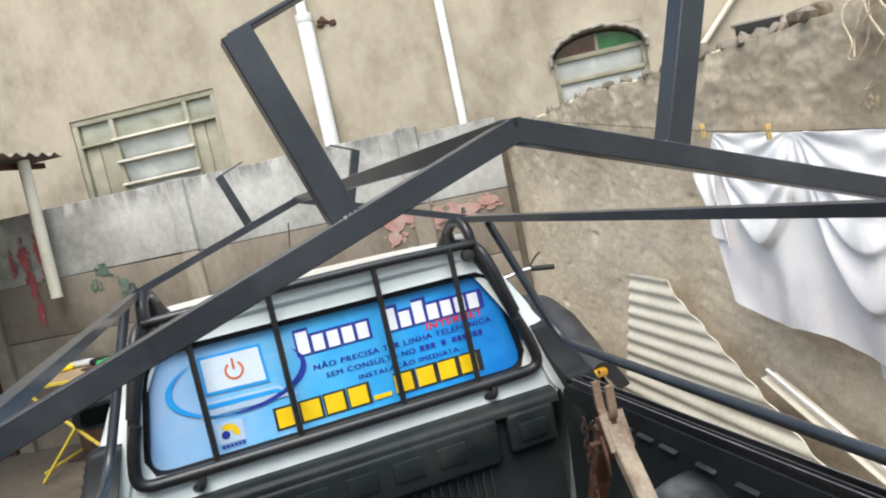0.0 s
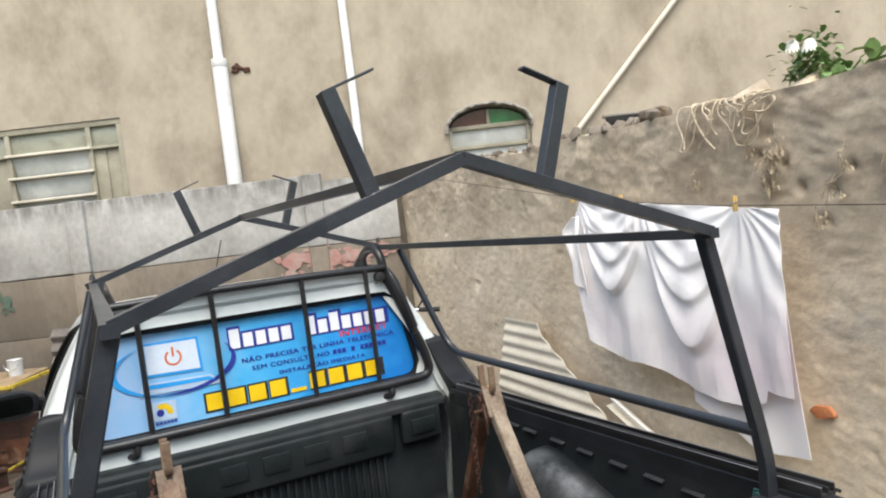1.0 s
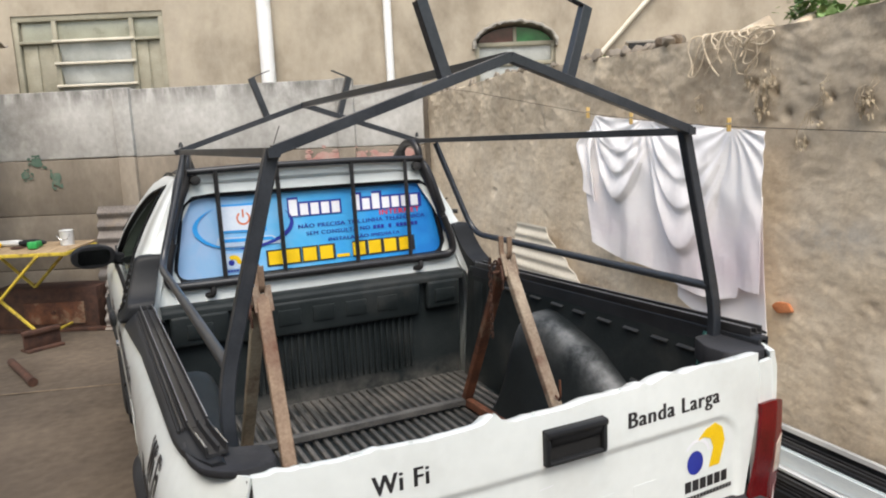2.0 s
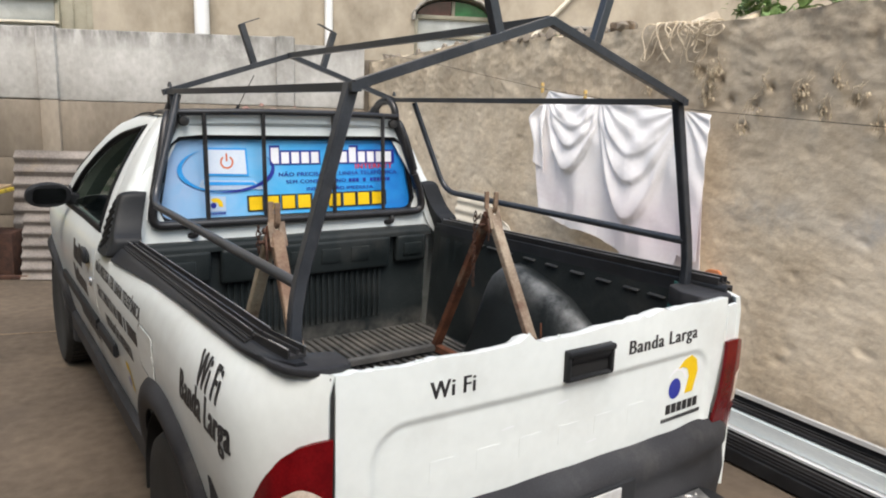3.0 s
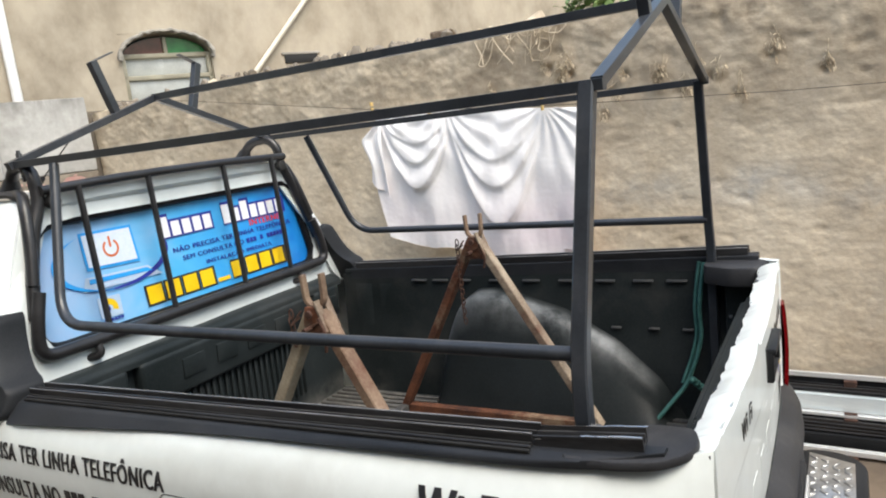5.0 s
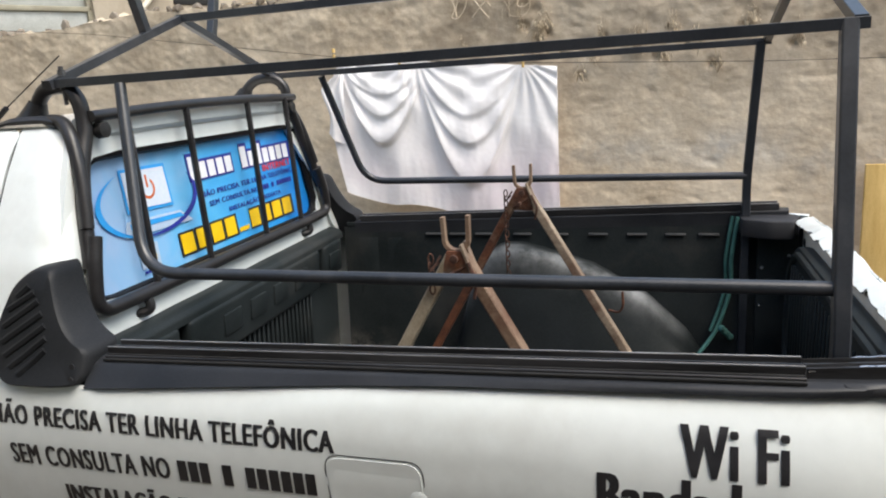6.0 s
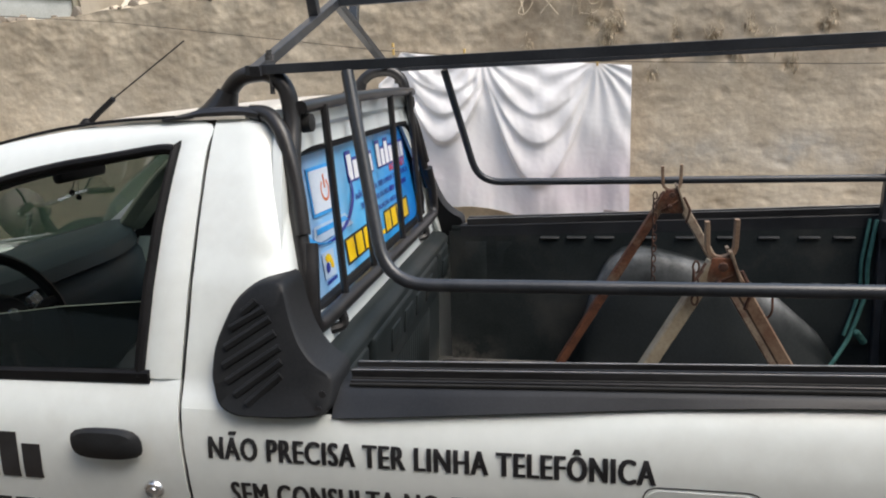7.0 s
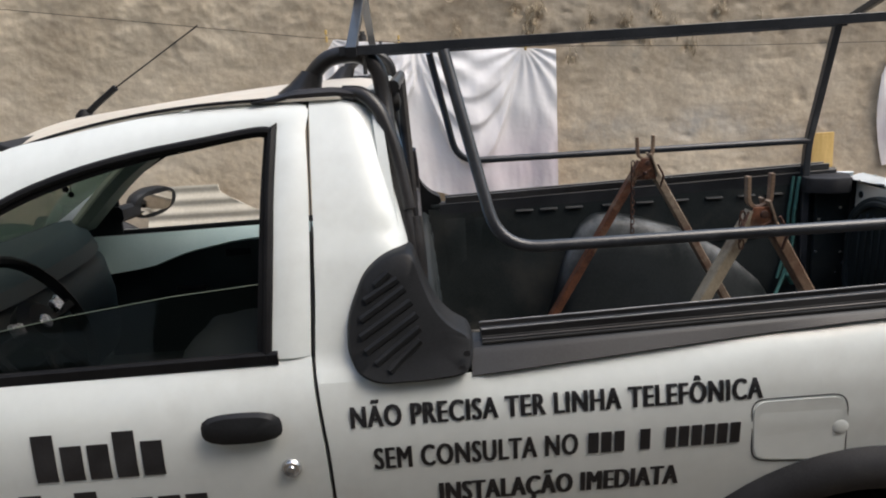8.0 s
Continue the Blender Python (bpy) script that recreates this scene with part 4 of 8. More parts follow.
# ---- scoops, bed rails and their tracks ----
def scoop(s):
    outline = rounded([(1.716, 1.177), (1.77, 1.172), (1.816, 1.138), (1.853, 1.056), (1.857, 0.988), (1.837, 0.948), (1.796, 0.932), (1.697, 0.932), (1.612, 0.939), (1.606, 1.006), (1.645, 1.026), (1.676, 1.062), (1.697, 1.110)], 0.03, 5)
    bm = bmesh.new()
    n = len(outline)
    c = Vector((1.745, 1.04))
    rings = []
    for k, (scale, lift) in enumerate(((0.99, 0), (1.0, 0.015), (1.0, -0.028), (0.994, -0.006), (0.98, 0.010), (0.955, 0.019), (0.92, 0.023), (0.6, 0.025))):
        ring = []
        for a, b in outline:
            p = c + (Vector((a, b)) - c) * scale
            inner_x = lerp_table([(0.93, 0.70), (0.986, 0.684), (1.063, 0.659), (1.18, 0.628)], p.y)
            x = inner_x + lift if k < 2 else side_x(p.x, p.y) + lift
            ring.append(bm.verts.new((s * x, p.x, p.y)))
        rings.append(ring)
    bm.faces.new(rings[0])
    for r, q in zip(rings, rings[1:]):
        for k in range(n):
            bm.faces.new((r[k], r[(k + 1) % n], q[(k + 1) % n], q[k]))
    bm.faces.new(rings[-1])
    bmesh.ops.recalc_face_normals(bm, faces=bm.faces[:])
    sc = tp("side_scoop", bm, plastic_black, "black plastic scoop with slanted slats")
    for (ya, za), (yb, zb) in (((1.792, 1.114), (1.764, 1.136)), ((1.814, 1.087), (1.748, 1.123)), ((1.823, 1.053), (1.736, 1.106)), ((1.825, 1.021), (1.725, 1.081)),
                               ((1.817, 0.993), (1.715, 1.057)), ((1.799, 0.971), (1.711, 1.032)), ((1.773, 0.958), (1.711, 1.008))):
        pts = [(s * (side_x(p.x, p.y) + 0.025), p.x, p.y) for p in (Vector((ya, za)).lerp(Vector((yb, zb)), t / 3) for t in range(4))]
        tp("slat", sweep(bmesh.new(), pts, square(0.010, 0.016, 0.004)), plastic_black, "", sc)
    for y, z in ((1.625, 0.985), (1.635, 0.955)):
        tp("screw", lathe([(0.001, 0.004), (0.006, 0.003), (0.007, 0)], 10, "x", (s * 0.795 + (0.0 if s > 0 else -0.004), y, z)), plastic_grey, "", sc)
    return sc


both(scoop)


def bed_rail(s):
    def cap(u, v):
        y = 0.045 + u * 1.57
        z0 = rail_z(y)
        shape = [(0.684, z0 - (0.06 if y > 0.2 else 0.022)), (0.686, z0 - 0.012), (0.694, z0 - 0.004), (0.735, z0 - 0.006), (0.754, z0 - 0.014), (max(0.768, side_x(y, min(skirt_z(y), z0 - 0.026), s) + 0.004) if s < 0 else 0.768, min(skirt_z(y), z0 - 0.026))]
        if s > 0:
            shape = [(a - 0.010 - max(0, a - 0.69) * 0.2, b) for a, b in shape]
        k = v * (len(shape) - 1)
        i = min(int(k), len(shape) - 2)
        p = Vector(shape[i]).lerp(Vector(shape[i + 1]), k - i)
        x = p.x
        k = max(0, min(1, (0.9 - y) / 0.7))
        x += (min(x, side_x(max(y, -0.005), 0.985, s) + 0.004) - x) * k
        return (s * x, y, p.y)
    r = tp("bed_rail", grid(cap, 40, 20, 0.008), rail_plastic, "black plastic bed rail cap with a soft sheen")
    x = -0.709 if s < 0 else 0.700
    ys = [(0.075, 1.59)] if s > 0 else [(0.245, 1.59)]
    for y0, y1 in ys:
        prof = [(-0.022, 0), (0.022, 0), (0.022, 0.022), (0.018, 0.022), (0.018, 0.006), (0.003, 0.006), (0.003, 0.019), (-0.001, 0.019), (-0.001, 0.006), (-0.018, 0.006), (-0.018, 0.022), (-0.022, 0.022)]
        pts = [(x, y0, rail_z(y0) - 0.008), (x, y1, rail_z(y1) - 0.008)]
        tp("cover_track", sweep(bmesh.new(), pts, [(a, b) for a, b in prof]), alu_dark, "dark ribbed cover track", r)
        for off, wid in ((0.020, 0.0018), (-0.020, 0.003)):
            top = [(x + s * off, y0, rail_z(y0) + 0.0155), (x + s * off, y1, rail_z(y1) + 0.0155)]
            tp("track_edge", sweep(bmesh.new(), top, square(wid, 0.002, 0.0005)), alu_dull, "bare metal edge", r)
        for dx, dz, w, m in ((0.0245, -0.001, 0.004, dark_gap), (0.030, -0.003, 0.006, alu_dark), (0.037, -0.007, 0.006, dark_gap)):
            groove = [(x + s * dx, y0, rail_z(y0) + dz), (x + s * dx, y1, rail_z(y1) + dz)]
            tp("track_groove", sweep(bmesh.new(), groove, square(w, 0.006, 0.001)), m, "", r)
    if s < 0:  # loose bent end piece of the left track
        prof = [(-0.020, 0), (0.020, 0), (0.021, 0.020), (0.017, 0.021), (0.015, 0.006), (0.003, 0.006), (0.006, 0.018), (0.002, 0.018), (-0.001, 0.006), (-0.015, 0.006), (-0.017, 0.021), (-0.021, 0.020)]
        pts = [(x + 0.012, 0.075, rail_z(0.08) - 0.004), (x + 0.004, 0.16, rail_z(0.16) - 0.005), (x, 0.243, rail_z(0.24) - 0.0085)]
        tp("bent_track_end", sweep(bmesh.new(), pts, prof), alu_dark, "bent torn end of the cover track", r)
        for off, h, r_ in ((-0.019, 0.0165, 0.0022), (0.019, 0.017, 0.0018)):
            edge = [(x + 0.012 * (1 - k / 12) + off + 0.0015 * noise.noise((k * 1.7, off * 90, 0)), 0.075 + 0.0138 * k, rail_z(0.075 + 0.0138 * k) + h - 0.010 * (k / 12) ** 2 + 0.002 * noise.noise((k * 0.9, 3, off * 50))) for k in range(13)]
            tp("torn_edge", tube(edge, r_, 5), alu, "torn bare metal edge", r)
    # flat corner shelf at the rear end
    shelf = rounded([(s * 0.685, 0.20), (s * 0.672, 0.125), (s * 0.60, 0.10), (s * 0.598, 0.02), (s * 0.650, 0.004), (s * 0.694, 0.016), (s * 0.730, 0.052), (s * 0.746, 0.11), (s * 0.750, 0.20)], 0.018, 6)
    if s > 0:
        shelf = rounded([(0.60, 0.20), (0.56, 0.12), (0.56, 0.045), (0.61, 0.03), (0.645, 0.006), (0.705, 0.035), (0.728, 0.095), (0.715, 0.20)], 0.02, 6)
    tp("rail_corner", prism(shelf, 0.018 if s < 0 else 0.06, "z", rail_z(0) - (0.031 if s < 0 else 0.085), 0.006), plastic_grey, "dark grey corner cap", r)
    return r


rails = both(bed_rail)

# ---- load bed: liner, wheel boxes ----
BED = 0.472
floor_bm = boxed((0, 0.88, BED - 0.02), (1.30, 1.68, 0.03), 0)
liner = tp("bed_floor", floor_bm, liner_black, "dusty black ribbed bed floor liner")
ribs = bmesh.new()
for k in range(34):
    x = -0.60 + k * 1.2 / 33
    y0, y1 = (0.07, 1.69)
    if abs(x) > 0.44:
        for a, b in ((0.07, 0.36), (1.14, 1.69)):
            box(ribs, (x, (a + b) / 2, BED - 0.001), (0.018, b - a, 0.016), 0.004, None, 1)
    else:
        box(ribs, (x, (y0 + y1) / 2, BED - 0.001), (0.018, y1 - y0, 0.016), 0.004, None, 1)
tp("floor_ribs", ribs, liner_dusty, "dusty floor ribs", liner)


LEDGES = [1.285, 1.19, 1.09, 0.945, 0.81, 0.67, 0.535, 0.405, 0.295]


def bed_side(s):
    def f(u, v):
        y = 0.04 + u * 1.62
        z = BED - 0.01 + v * (rail_z(y) - 0.02 - BED)
        return (s * (0.648 + 0.038 * v), y, z)
    p = tp("bed_side_liner", grid(f, 4, 6, 0.01), liner_black, "black moulded bed side liner")
    for y in LEDGES + [1.44, 1.56]:
        z0, z1 = 0.52, 0.928
        tp("liner_panel", boxed((s * 0.669, y, (z0 + z1) / 2), (0.022, 0.098, z1 - z0), 0.009, Matrix.Rotation(s * 0.075, 3, 'Y'), 2), liner_black, "", p)
    for y in LEDGES:  # dusty ledges, the light they catch put into a paler colour
        tp("liner_ledge", boxed((s * 0.667, y, 0.935), (0.014, 0.068, 0.006), 0.002, Matrix.Rotation(-s * 0.35, 3, 'Y')), liner_ledge, "dusty ledge in a pale lit tone", p)
        if y < 0.9:
            tp("liner_ledge", boxed((s * 0.656, y - 0.03, 0.772), (0.013, 0.036, 0.006), 0.002, Matrix.Rotation(-s * 0.35, 3, 'Y')), liner_ledge, "dusty ledge in a pale lit tone", p)
    lip = bmesh.new()
    box(lip, (s * 0.683, 0.85, 0.968), (0.014, 1.60, 0.022), 0.005)
    tp("liner_lip", lip, liner_black, "", p)

    def wheel_box(u, v):
        y = 0.28 + u * 0.94
        top = lerp_table([(0.28, 0.475), (0.36, 0.60), (0.5, 0.728), (0.68, 0.832), (0.85, 0.885), (0.95, 0.908), (1.02, 0.906), (1.08, 0.862), (1.13, 0.76), (1.18, 0.60), (1.22, 0.475)], y)
        low = BED - 0.004
        # across: flat top by the wall, rounded ridge, then a slanting inner face
        if v <= 0.5:
            x = lerp_table([(0, 0.672), (0.2, 0.618), (0.32, 0.590), (0.42, 0.572), (0.5, 0.560)], v)
            z = top - lerp_table([(0, 0), (0.2, 0.004), (0.32, 0.014), (0.42, 0.034), (0.5, 0.075)], v)
        else:
            x, z = 0.560 - 0.136 * (v - 0.5), (top - 0.075) + (low - top + 0.075) * (v - 0.5) * 2
        narrow = min(1, (top - low) / 0.12)
        return (s * (0.672 - (0.672 - x) * (0.35 + 0.65 * narrow)), y, max(z, low))
    tp("wheel_box", grid(wheel_box, 44, 20, 0.006), liner_smeared, "rounded black wheel box with pale dust and a painted sheen on its ridge", p)
    # inner corner beside the tailgate, held by pale screws
    corner = tp("corner_liner", boxed((s * 0.640, 0.075, 0.735), (0.018, 0.135, 0.45), 0.006), liner_black, "black corner liner with pale screws", p)
    for y, z in ((0.128, 0.83), (0.045, 0.871), (0.132, 0.697), (0.03, 0.689), (0.045, 0.609)):
        tp("screw", lathe([(0.001, -0.004), (0.005, -0.0035), (0.006, 0.0)] if s > 0 else [(0.001, 0.004), (0.005, 0.0035), (0.006, 0.0)], 10, "x", (s * 0.631, y, z)), alu, "pale screw head", corner)
    return p


both(bed_side)


def wall_front():
    def f(u, v):
        return ((u - 0.5) * 1.29, 1.722 - 0.020 * v, BED - 0.01 + v * 0.49)
    p = tp("bed_front_liner", grid(f, 6, 6, 0.01), liner_black, "black moulded front wall of the bed with raised blocks")

    def shelf(u, v):
        prof = [(1.748, 0.968), (1.72, 0.966), (1.69, 0.962), (1.672, 0.955), (1.662, 0.944), (1.660, 0.925)]
        k = v * (len(prof) - 1)
        i = min(int(k), len(prof) - 2)
        q = Vector(prof[i]).lerp(Vector(prof[i + 1]), k - i)
        return ((u - 0.5) * 1.31, q.x, q.y + 0.002 * noise.noise((u * 9, v * 2, 0)))
    tp("liner_top_edge", grid(shelf, 24, 15, 0.008), liner_black, "", p)
    for x0, x1, z0 in ((-0.63, -0.405, 0.80), (-0.365, 0.43, 0.782), (0.465, 0.63, 0.80)):
        tp("raised_panel", boxed(((x0 + x1) / 2, 1.680, (z0 + 0.930) / 2), (x1 - x0, 0.044, 0.930 - z0), 0.014, Matrix.Rotation(radians(4), 3, 'X'), 3), liner_black, "", p)
    for k in range(4):  # plain blocks in place of the moulded name
        x = -0.165 + 0.145 * k
        tp("moulded_block", boxed((x, 1.657, 0.862), (0.094, 0.010, 0.066), 0.004, Matrix.Rotation(radians(4), 3, 'X')), liner_black, "", p)
    for x in (-0.52, 0.55):
        tp("moulded_block", boxed((x, 1.656, 0.862), (0.10, 0.012, 0.06), 0.006, Matrix.Rotation(radians(4), 3, 'X')), liner_black, "", p)
    for k in range(26):
        x = -0.33 + 0.72 * k / 25
        tp("wall_rib", boxed((x, 1.702, 0.66), (0.013, 0.022, 0.24), 0.004, Matrix.Rotation(radians(3), 3, 'X'), 1), liner_black, "", p)


wall_front()

# ---- tailgate ----
def gate_out(x, z):
    y = -0.035 + 0.018 * (abs(x + 0.027) / 0.63) ** 2.2 + 0.02 * max(0, z - 0.93)
    # shallow pressed field with rounded corners
    dx, dz = max(0, abs(x + 0.02) - 0.47), max(0, abs(z - 0.735) - 0.055)
    k = max(0, min(1, (0.092 - math.hypot(dx, dz)) / 0.022))
    y += 0.006 * k * k * (3 - 2 * k)
    y += 0.002 * noise.noise((x * 3.3, z * 5, 21)) + 0.001 * noise.noise((x * 9, z * 12, 5))
    return y


def gate_top(x):
    n = noise.noise((x * 5, 0.3, 0)) * 0.005 + noise.noise((x * 17, 2.3, 0)) * 0.006 + 0.030 * max(0, noise.noise((x * 26, 4.3, 0))) ** 2
    t = (x + 0.66) / 1.32
    return 1.004 - 0.012 * t + 0.018 * max(0, min(1, (t - 0.5) / 0.3)) + 0.010 * math.exp(-((x - 0.30) / 0.03) ** 2) + n


def gate(u, v):
    z = 0.60 + v * (gate_top(-0.655 + u * 1.257) - 0.60)
    x = -0.655 + u * (1.257 - 0.045 * max(0, min(1, (0.86 - z) / 0.22)))
    return (x, gate_out(x, z), z)


tailgate = tp("tailgate", grid(gate, 170, 90, 0.006), paint_white, "dented white tailgate with a torn uneven top edge")


def flange(u, v):
    x = -0.654 + u * 1.255
    z = gate_top(x) - 0.002
    wid = 0.056 + 0.006 * noise.noise((x * 11, 7.7, 0)) + 0.004 * noise.noise((x * 43, 3.7, 0)) - 0.045 * max(0, noise.noise((x * 13, 9.1, 0)) - 0.28)
    return (x, gate_out(x, z) + v * wid, z + 0.0025 * math.sin(math.pi * min(1, v * 1.3)) * (0.6 + noise.noise((x * 14, 1.1, 0))) - 0.015 * v * v)


tp("folded_top_edge", grid(flange, 140, 5, 0.004), paint_white, "bent white metal edge", tailgate)
inner = rounded([(-0.61, 0.50), (0.575, 0.50), (0.575, 0.86), (0.46, 0.955), (-0.49, 0.955), (-0.61, 0.84)], 0.13, 7)
tp("tailgate_liner", prism(inner, 0.046, "y", 0.012, 0.014), liner_black, "black inner liner", tailgate)
tp("tailgate_liner_rib", tube([(a * 0.93, 0.058, 0.73 + (b - 0.73) * 0.9) for a, b in inner], 0.013, 8, True), liner_black, "", tailgate)
tp("tailgate_inner_sheet", boxed((-0.02, 0.008, 0.765), (1.22, 0.012, 0.43), 0.003), paint_roof, "dirty white inner sheet", tailgate)
for k in range(26):
    tp("tailgate_rib", boxed((-0.50 + 0.039 * k, 0.059, 0.72), (0.012, 0.010, 0.34), 0.004, None, 1), liner_black, "", tailgate)
for x in (-0.585, 0.555):
    tp("tailgate_hole", lathe([(0.001, 0.001), (0.013, 0.001), (0.014, -0.001)], 14, "y", (x, 0.0155, 0.935)), dark_gap, "", tailgate)
rnd = random.Random(31)
for k in range(11):
    x = -0.60 + 0.115 * k + rnd.uniform(-0.02, 0.02)
    tab = boxed((x, gate_out(x, 1.0) + 0.051, gate_top(x) - 0.018), (rnd.uniform(0.007, 0.013), rnd.uniform(0.008, 0.014), 0.004), 0.0015, Euler((rnd.uniform(-0.5, 0.2), rnd.uniform(-0.3, 0.3), rnd.uniform(-0.4, 0.4))).to_matrix())
    tp("torn_tab", tab, alu_dark if k % 3 else alu, "", tailgate)
for k in range(9):
    x = -0.62 + 0.145 * k + rnd.uniform(-0.05, 0.05)
    w = rnd.uniform(0.018, 0.045)
    flake = bmesh.new()
    pts = [(x, 0.0), (x + w, 0.0), (x + w * rnd.uniform(0.6, 0.9), rnd.uniform(0.005, 0.011)), (x + w * rnd.uniform(0.2, 0.5), rnd.uniform(0.004, 0.012))]
    vs = [flake.verts.new((px, gate_out(px, 1.0) + 0.003 + 0.3 * pz, gate_top(px) - 0.004 + pz)) for px, pz in pts]
    flake.faces.new(vs)
    bmesh.ops.solidify(flake, geom=flake.faces[:], thickness=0.0015)
    tp("torn_flake", flake, paint_white, "", tailgate)
handle = tp("handle", boxed((0.020, -0.034, 0.924), (0.160, 0.010, 0.080), 0.003), dark_gap, "black recessed tailgate handle", tailgate)
for c, s_, b in (((0.020, -0.046, 0.956), (0.160, 0.022, 0.017), 0.006), ((0.020, -0.043, 0.889), (0.160, 0.014, 0.010), 0.004), ((-0.054, -0.044, 0.923), (0.012, 0.016, 0.072), 0.005), ((0.094, -0.044, 0.923), (0.012, 0.016, 0.072), 0.005)):
    tp("handle_rim", boxed(c, s_, b), plastic_black, "", handle)
tp("handle_flap", boxed((0.020, -0.044, 0.938), (0.134, 0.010, 0.026), 0.004, Matrix.Rotation(radians(24), 3, 'X')), plastic_black, "", handle)
for k in range(6):  # plain pressed blocks where the maker's name stands
    b = bmesh.new()
    box(b, (-0.40 + 0.125 * k, 0.742, 0.0006), (0.066, 0.050, 0.0007), 0.0)
    for v in b.verts:
        x, z, d = v.co
        v.co = Vector((x, gate_out(x, z) + 0.0004 - max(0, d), z))
    tp("pressed_block", b, paint_white, "", tailgate)


def on_gate(name, bm, mat, label=""):
    for v in bm.verts:
        x, z, d = v.co
        v.co = Vector((x, gate_out(x, z) - 0.0008 - d * 0.5, z))
    return tp(name, bm, mat, label, tailgate)


for letter_bm in letters("Wi Fi", -0.440, 0.915, -0.322, 0.954):
    on_gate("letter", letter_bm, letter_black)
for letter_bm in letters("Banda Larga", 0.170, 0.902, 0.462, 0.951):
    on_gate("letter", letter_bm, letter_black)
on_gate("emblem_dot", ring_flat(0.385, 0.775, 0.0001, 0.030, 0, 360, 0.9, 1.0), letter_blue, "blue dot")
arc_out = [(0.432, 0.752), (0.468, 0.752), (0.487, 0.81), (0.478, 0.845), (0.452, 0.862), (0.42, 0.852), (0.395, 0.83), (0.415, 0.833), (0.437, 0.825), (0.447, 0.80)]
on_gate("emblem_arc", flat(arc_out), letter_yellow, "yellow arc")
on_gate("emblem_arc_shine", ring_flat(0.392, 0.79, 0.036, 0.044, 10, 150, 1, 1), letter_white)
for blk_bm in block_word([1, 1, 1, 1, 1, 1], 0.352, 0.50, 0.703, 0.028, 0.18):
    on_gate("emblem_block", blk_bm, letter_black, "plain dark blocks")
for blk_bm in block_word([1] * 16, 0.335, 0.515, 0.681, 0.011, 0.2):
    on_gate("emblem_block", blk_bm, letter_black)
for x, z in ((-0.22, 0.80), (0.06, 0.70), (-0.05, 0.83)):
    scr = bmesh.new()
    box(scr, (x, z, 0.0003), (0.035, 0.002, 0.0004), 0, Matrix.Rotation(0.1, 3, 'Z'))
    on_gate("scratch", scr, letter_white)
for s in (-1, 1):
    tp("tailgate_gap", boxed((-0.6595 if s < 0 else 0.607, 0.006, 0.80), (0.009, 0.034, 0.40), 0.001), dark_gap, "", tailgate)

# ---- rear posts behind the lamps, lamps, bumper, step, plate ----
def tail_lamp(s):
    def lamp(u, v):
        # from the tailgate gap round the corner to the side
        a = u
        y = lerp_table([(0, -0.03), (0.3, -0.024), (0.5, -0.008), (0.7, 0.03), (1.0, 0.135)], a)
        x = lerp_table([(0, 0.666), (0.3, 0.715), (0.5, 0.745), (0.7, 0.772), (1.0, 0.801)] if s < 0 else [(0, 0.602), (0.3, 0.662), (0.5, 0.705), (0.7, 0.745), (1.0, 0.79)], a)
        top = 0.879 - 0.25 * a ** 4
        low = lerp_table([(0, 0.585), (0.6, 0.58), (1.0, 0.60)], a)
        z = low + (top - low) * v
        if s > 0:  # the lamp widens downwards beside the tailgate
            x -= 0.045 * (1 - a) * max(0, min(1, (0.86 - z) / 0.22))
        return (s * (x + 0.006 * math.sin(math.pi * v)), y - 0.008 * math.sin(math.pi * v) * (1 - a), z)
    t = tp("tail_lamp", grid(lamp, 20, 14, 0.01), lens_red, "red tail lamp with a clear lower lens")

    def low_lens(u, v):
        a = 0.08 + 0.66 * u if s < 0 else 0.36 + 0.5 * u
        zz = 0.34 + 0.34 * v * (0.75 + 0.25 * math.sin(math.pi * u)) + 0.05 * u
        x, y, z = lamp(a, zz)
        return (x + s * 0.0012, y - 0.0014, z)
    tp("clear_lens", grid(low_lens, 12, 8, 0.003), lens_clear, "clear lower lens", t)
    for a0, r in ((0.24, 0.030), (0.44, 0.020)) if s < 0 else ():
        x, y, z = lamp(a0, 0.52)
        tp("reflector", lathe([(0.001, 0.0), (r * 0.8, -0.004), (r, -0.009)], 18, "y", (x, y - 0.002, z)), lens_clear, "", t)
    return t


both(tail_lamp)


def end_post(u, v):
    z = 0.60 + 0.385 * v
    return (0.594 + u * (side_x(-0.012, z, 1) - 0.010 - 0.594), -0.006 - 0.012 * min(1, u * 5) + 0.010 * u * u, z)


tp("rear_corner_post", grid(end_post, 5, 12, 0.012), paint_white, "white corner post beside the tailgate")


def bumper(u, v):
    a = (u - 0.5) * 2
    k = abs(a)
    x = lerp_table([(0, 0), (0.4, 0.40), (0.6, 0.57), (0.7, 0.64), (0.77, 0.69), (0.83, 0.727), (0.9, 0.75), (1, 0.80)], k)
    y = lerp_table([(0, -0.088), (0.4, -0.084), (0.6, -0.068), (0.7, -0.05), (0.77, -0.02), (0.83, 0.03), (0.9, 0.12), (1, 0.36)], k)
    if a > 0:
        x *= 0.955
    prof = lerp_table([(0, 0.05), (0.15, 0.015), (0.5, 0.0), (0.72, 0.010), (0.8, -0.004), (0.93, 0.014), (1, 0.055)], v)
    z = 0.30 + 0.352 * v + 0.006 * noise.noise((x * 7, 3.1, 0)) * v
    return (math.copysign(x, a), y + prof * (1 if k < 0.8 else 0.4), z)


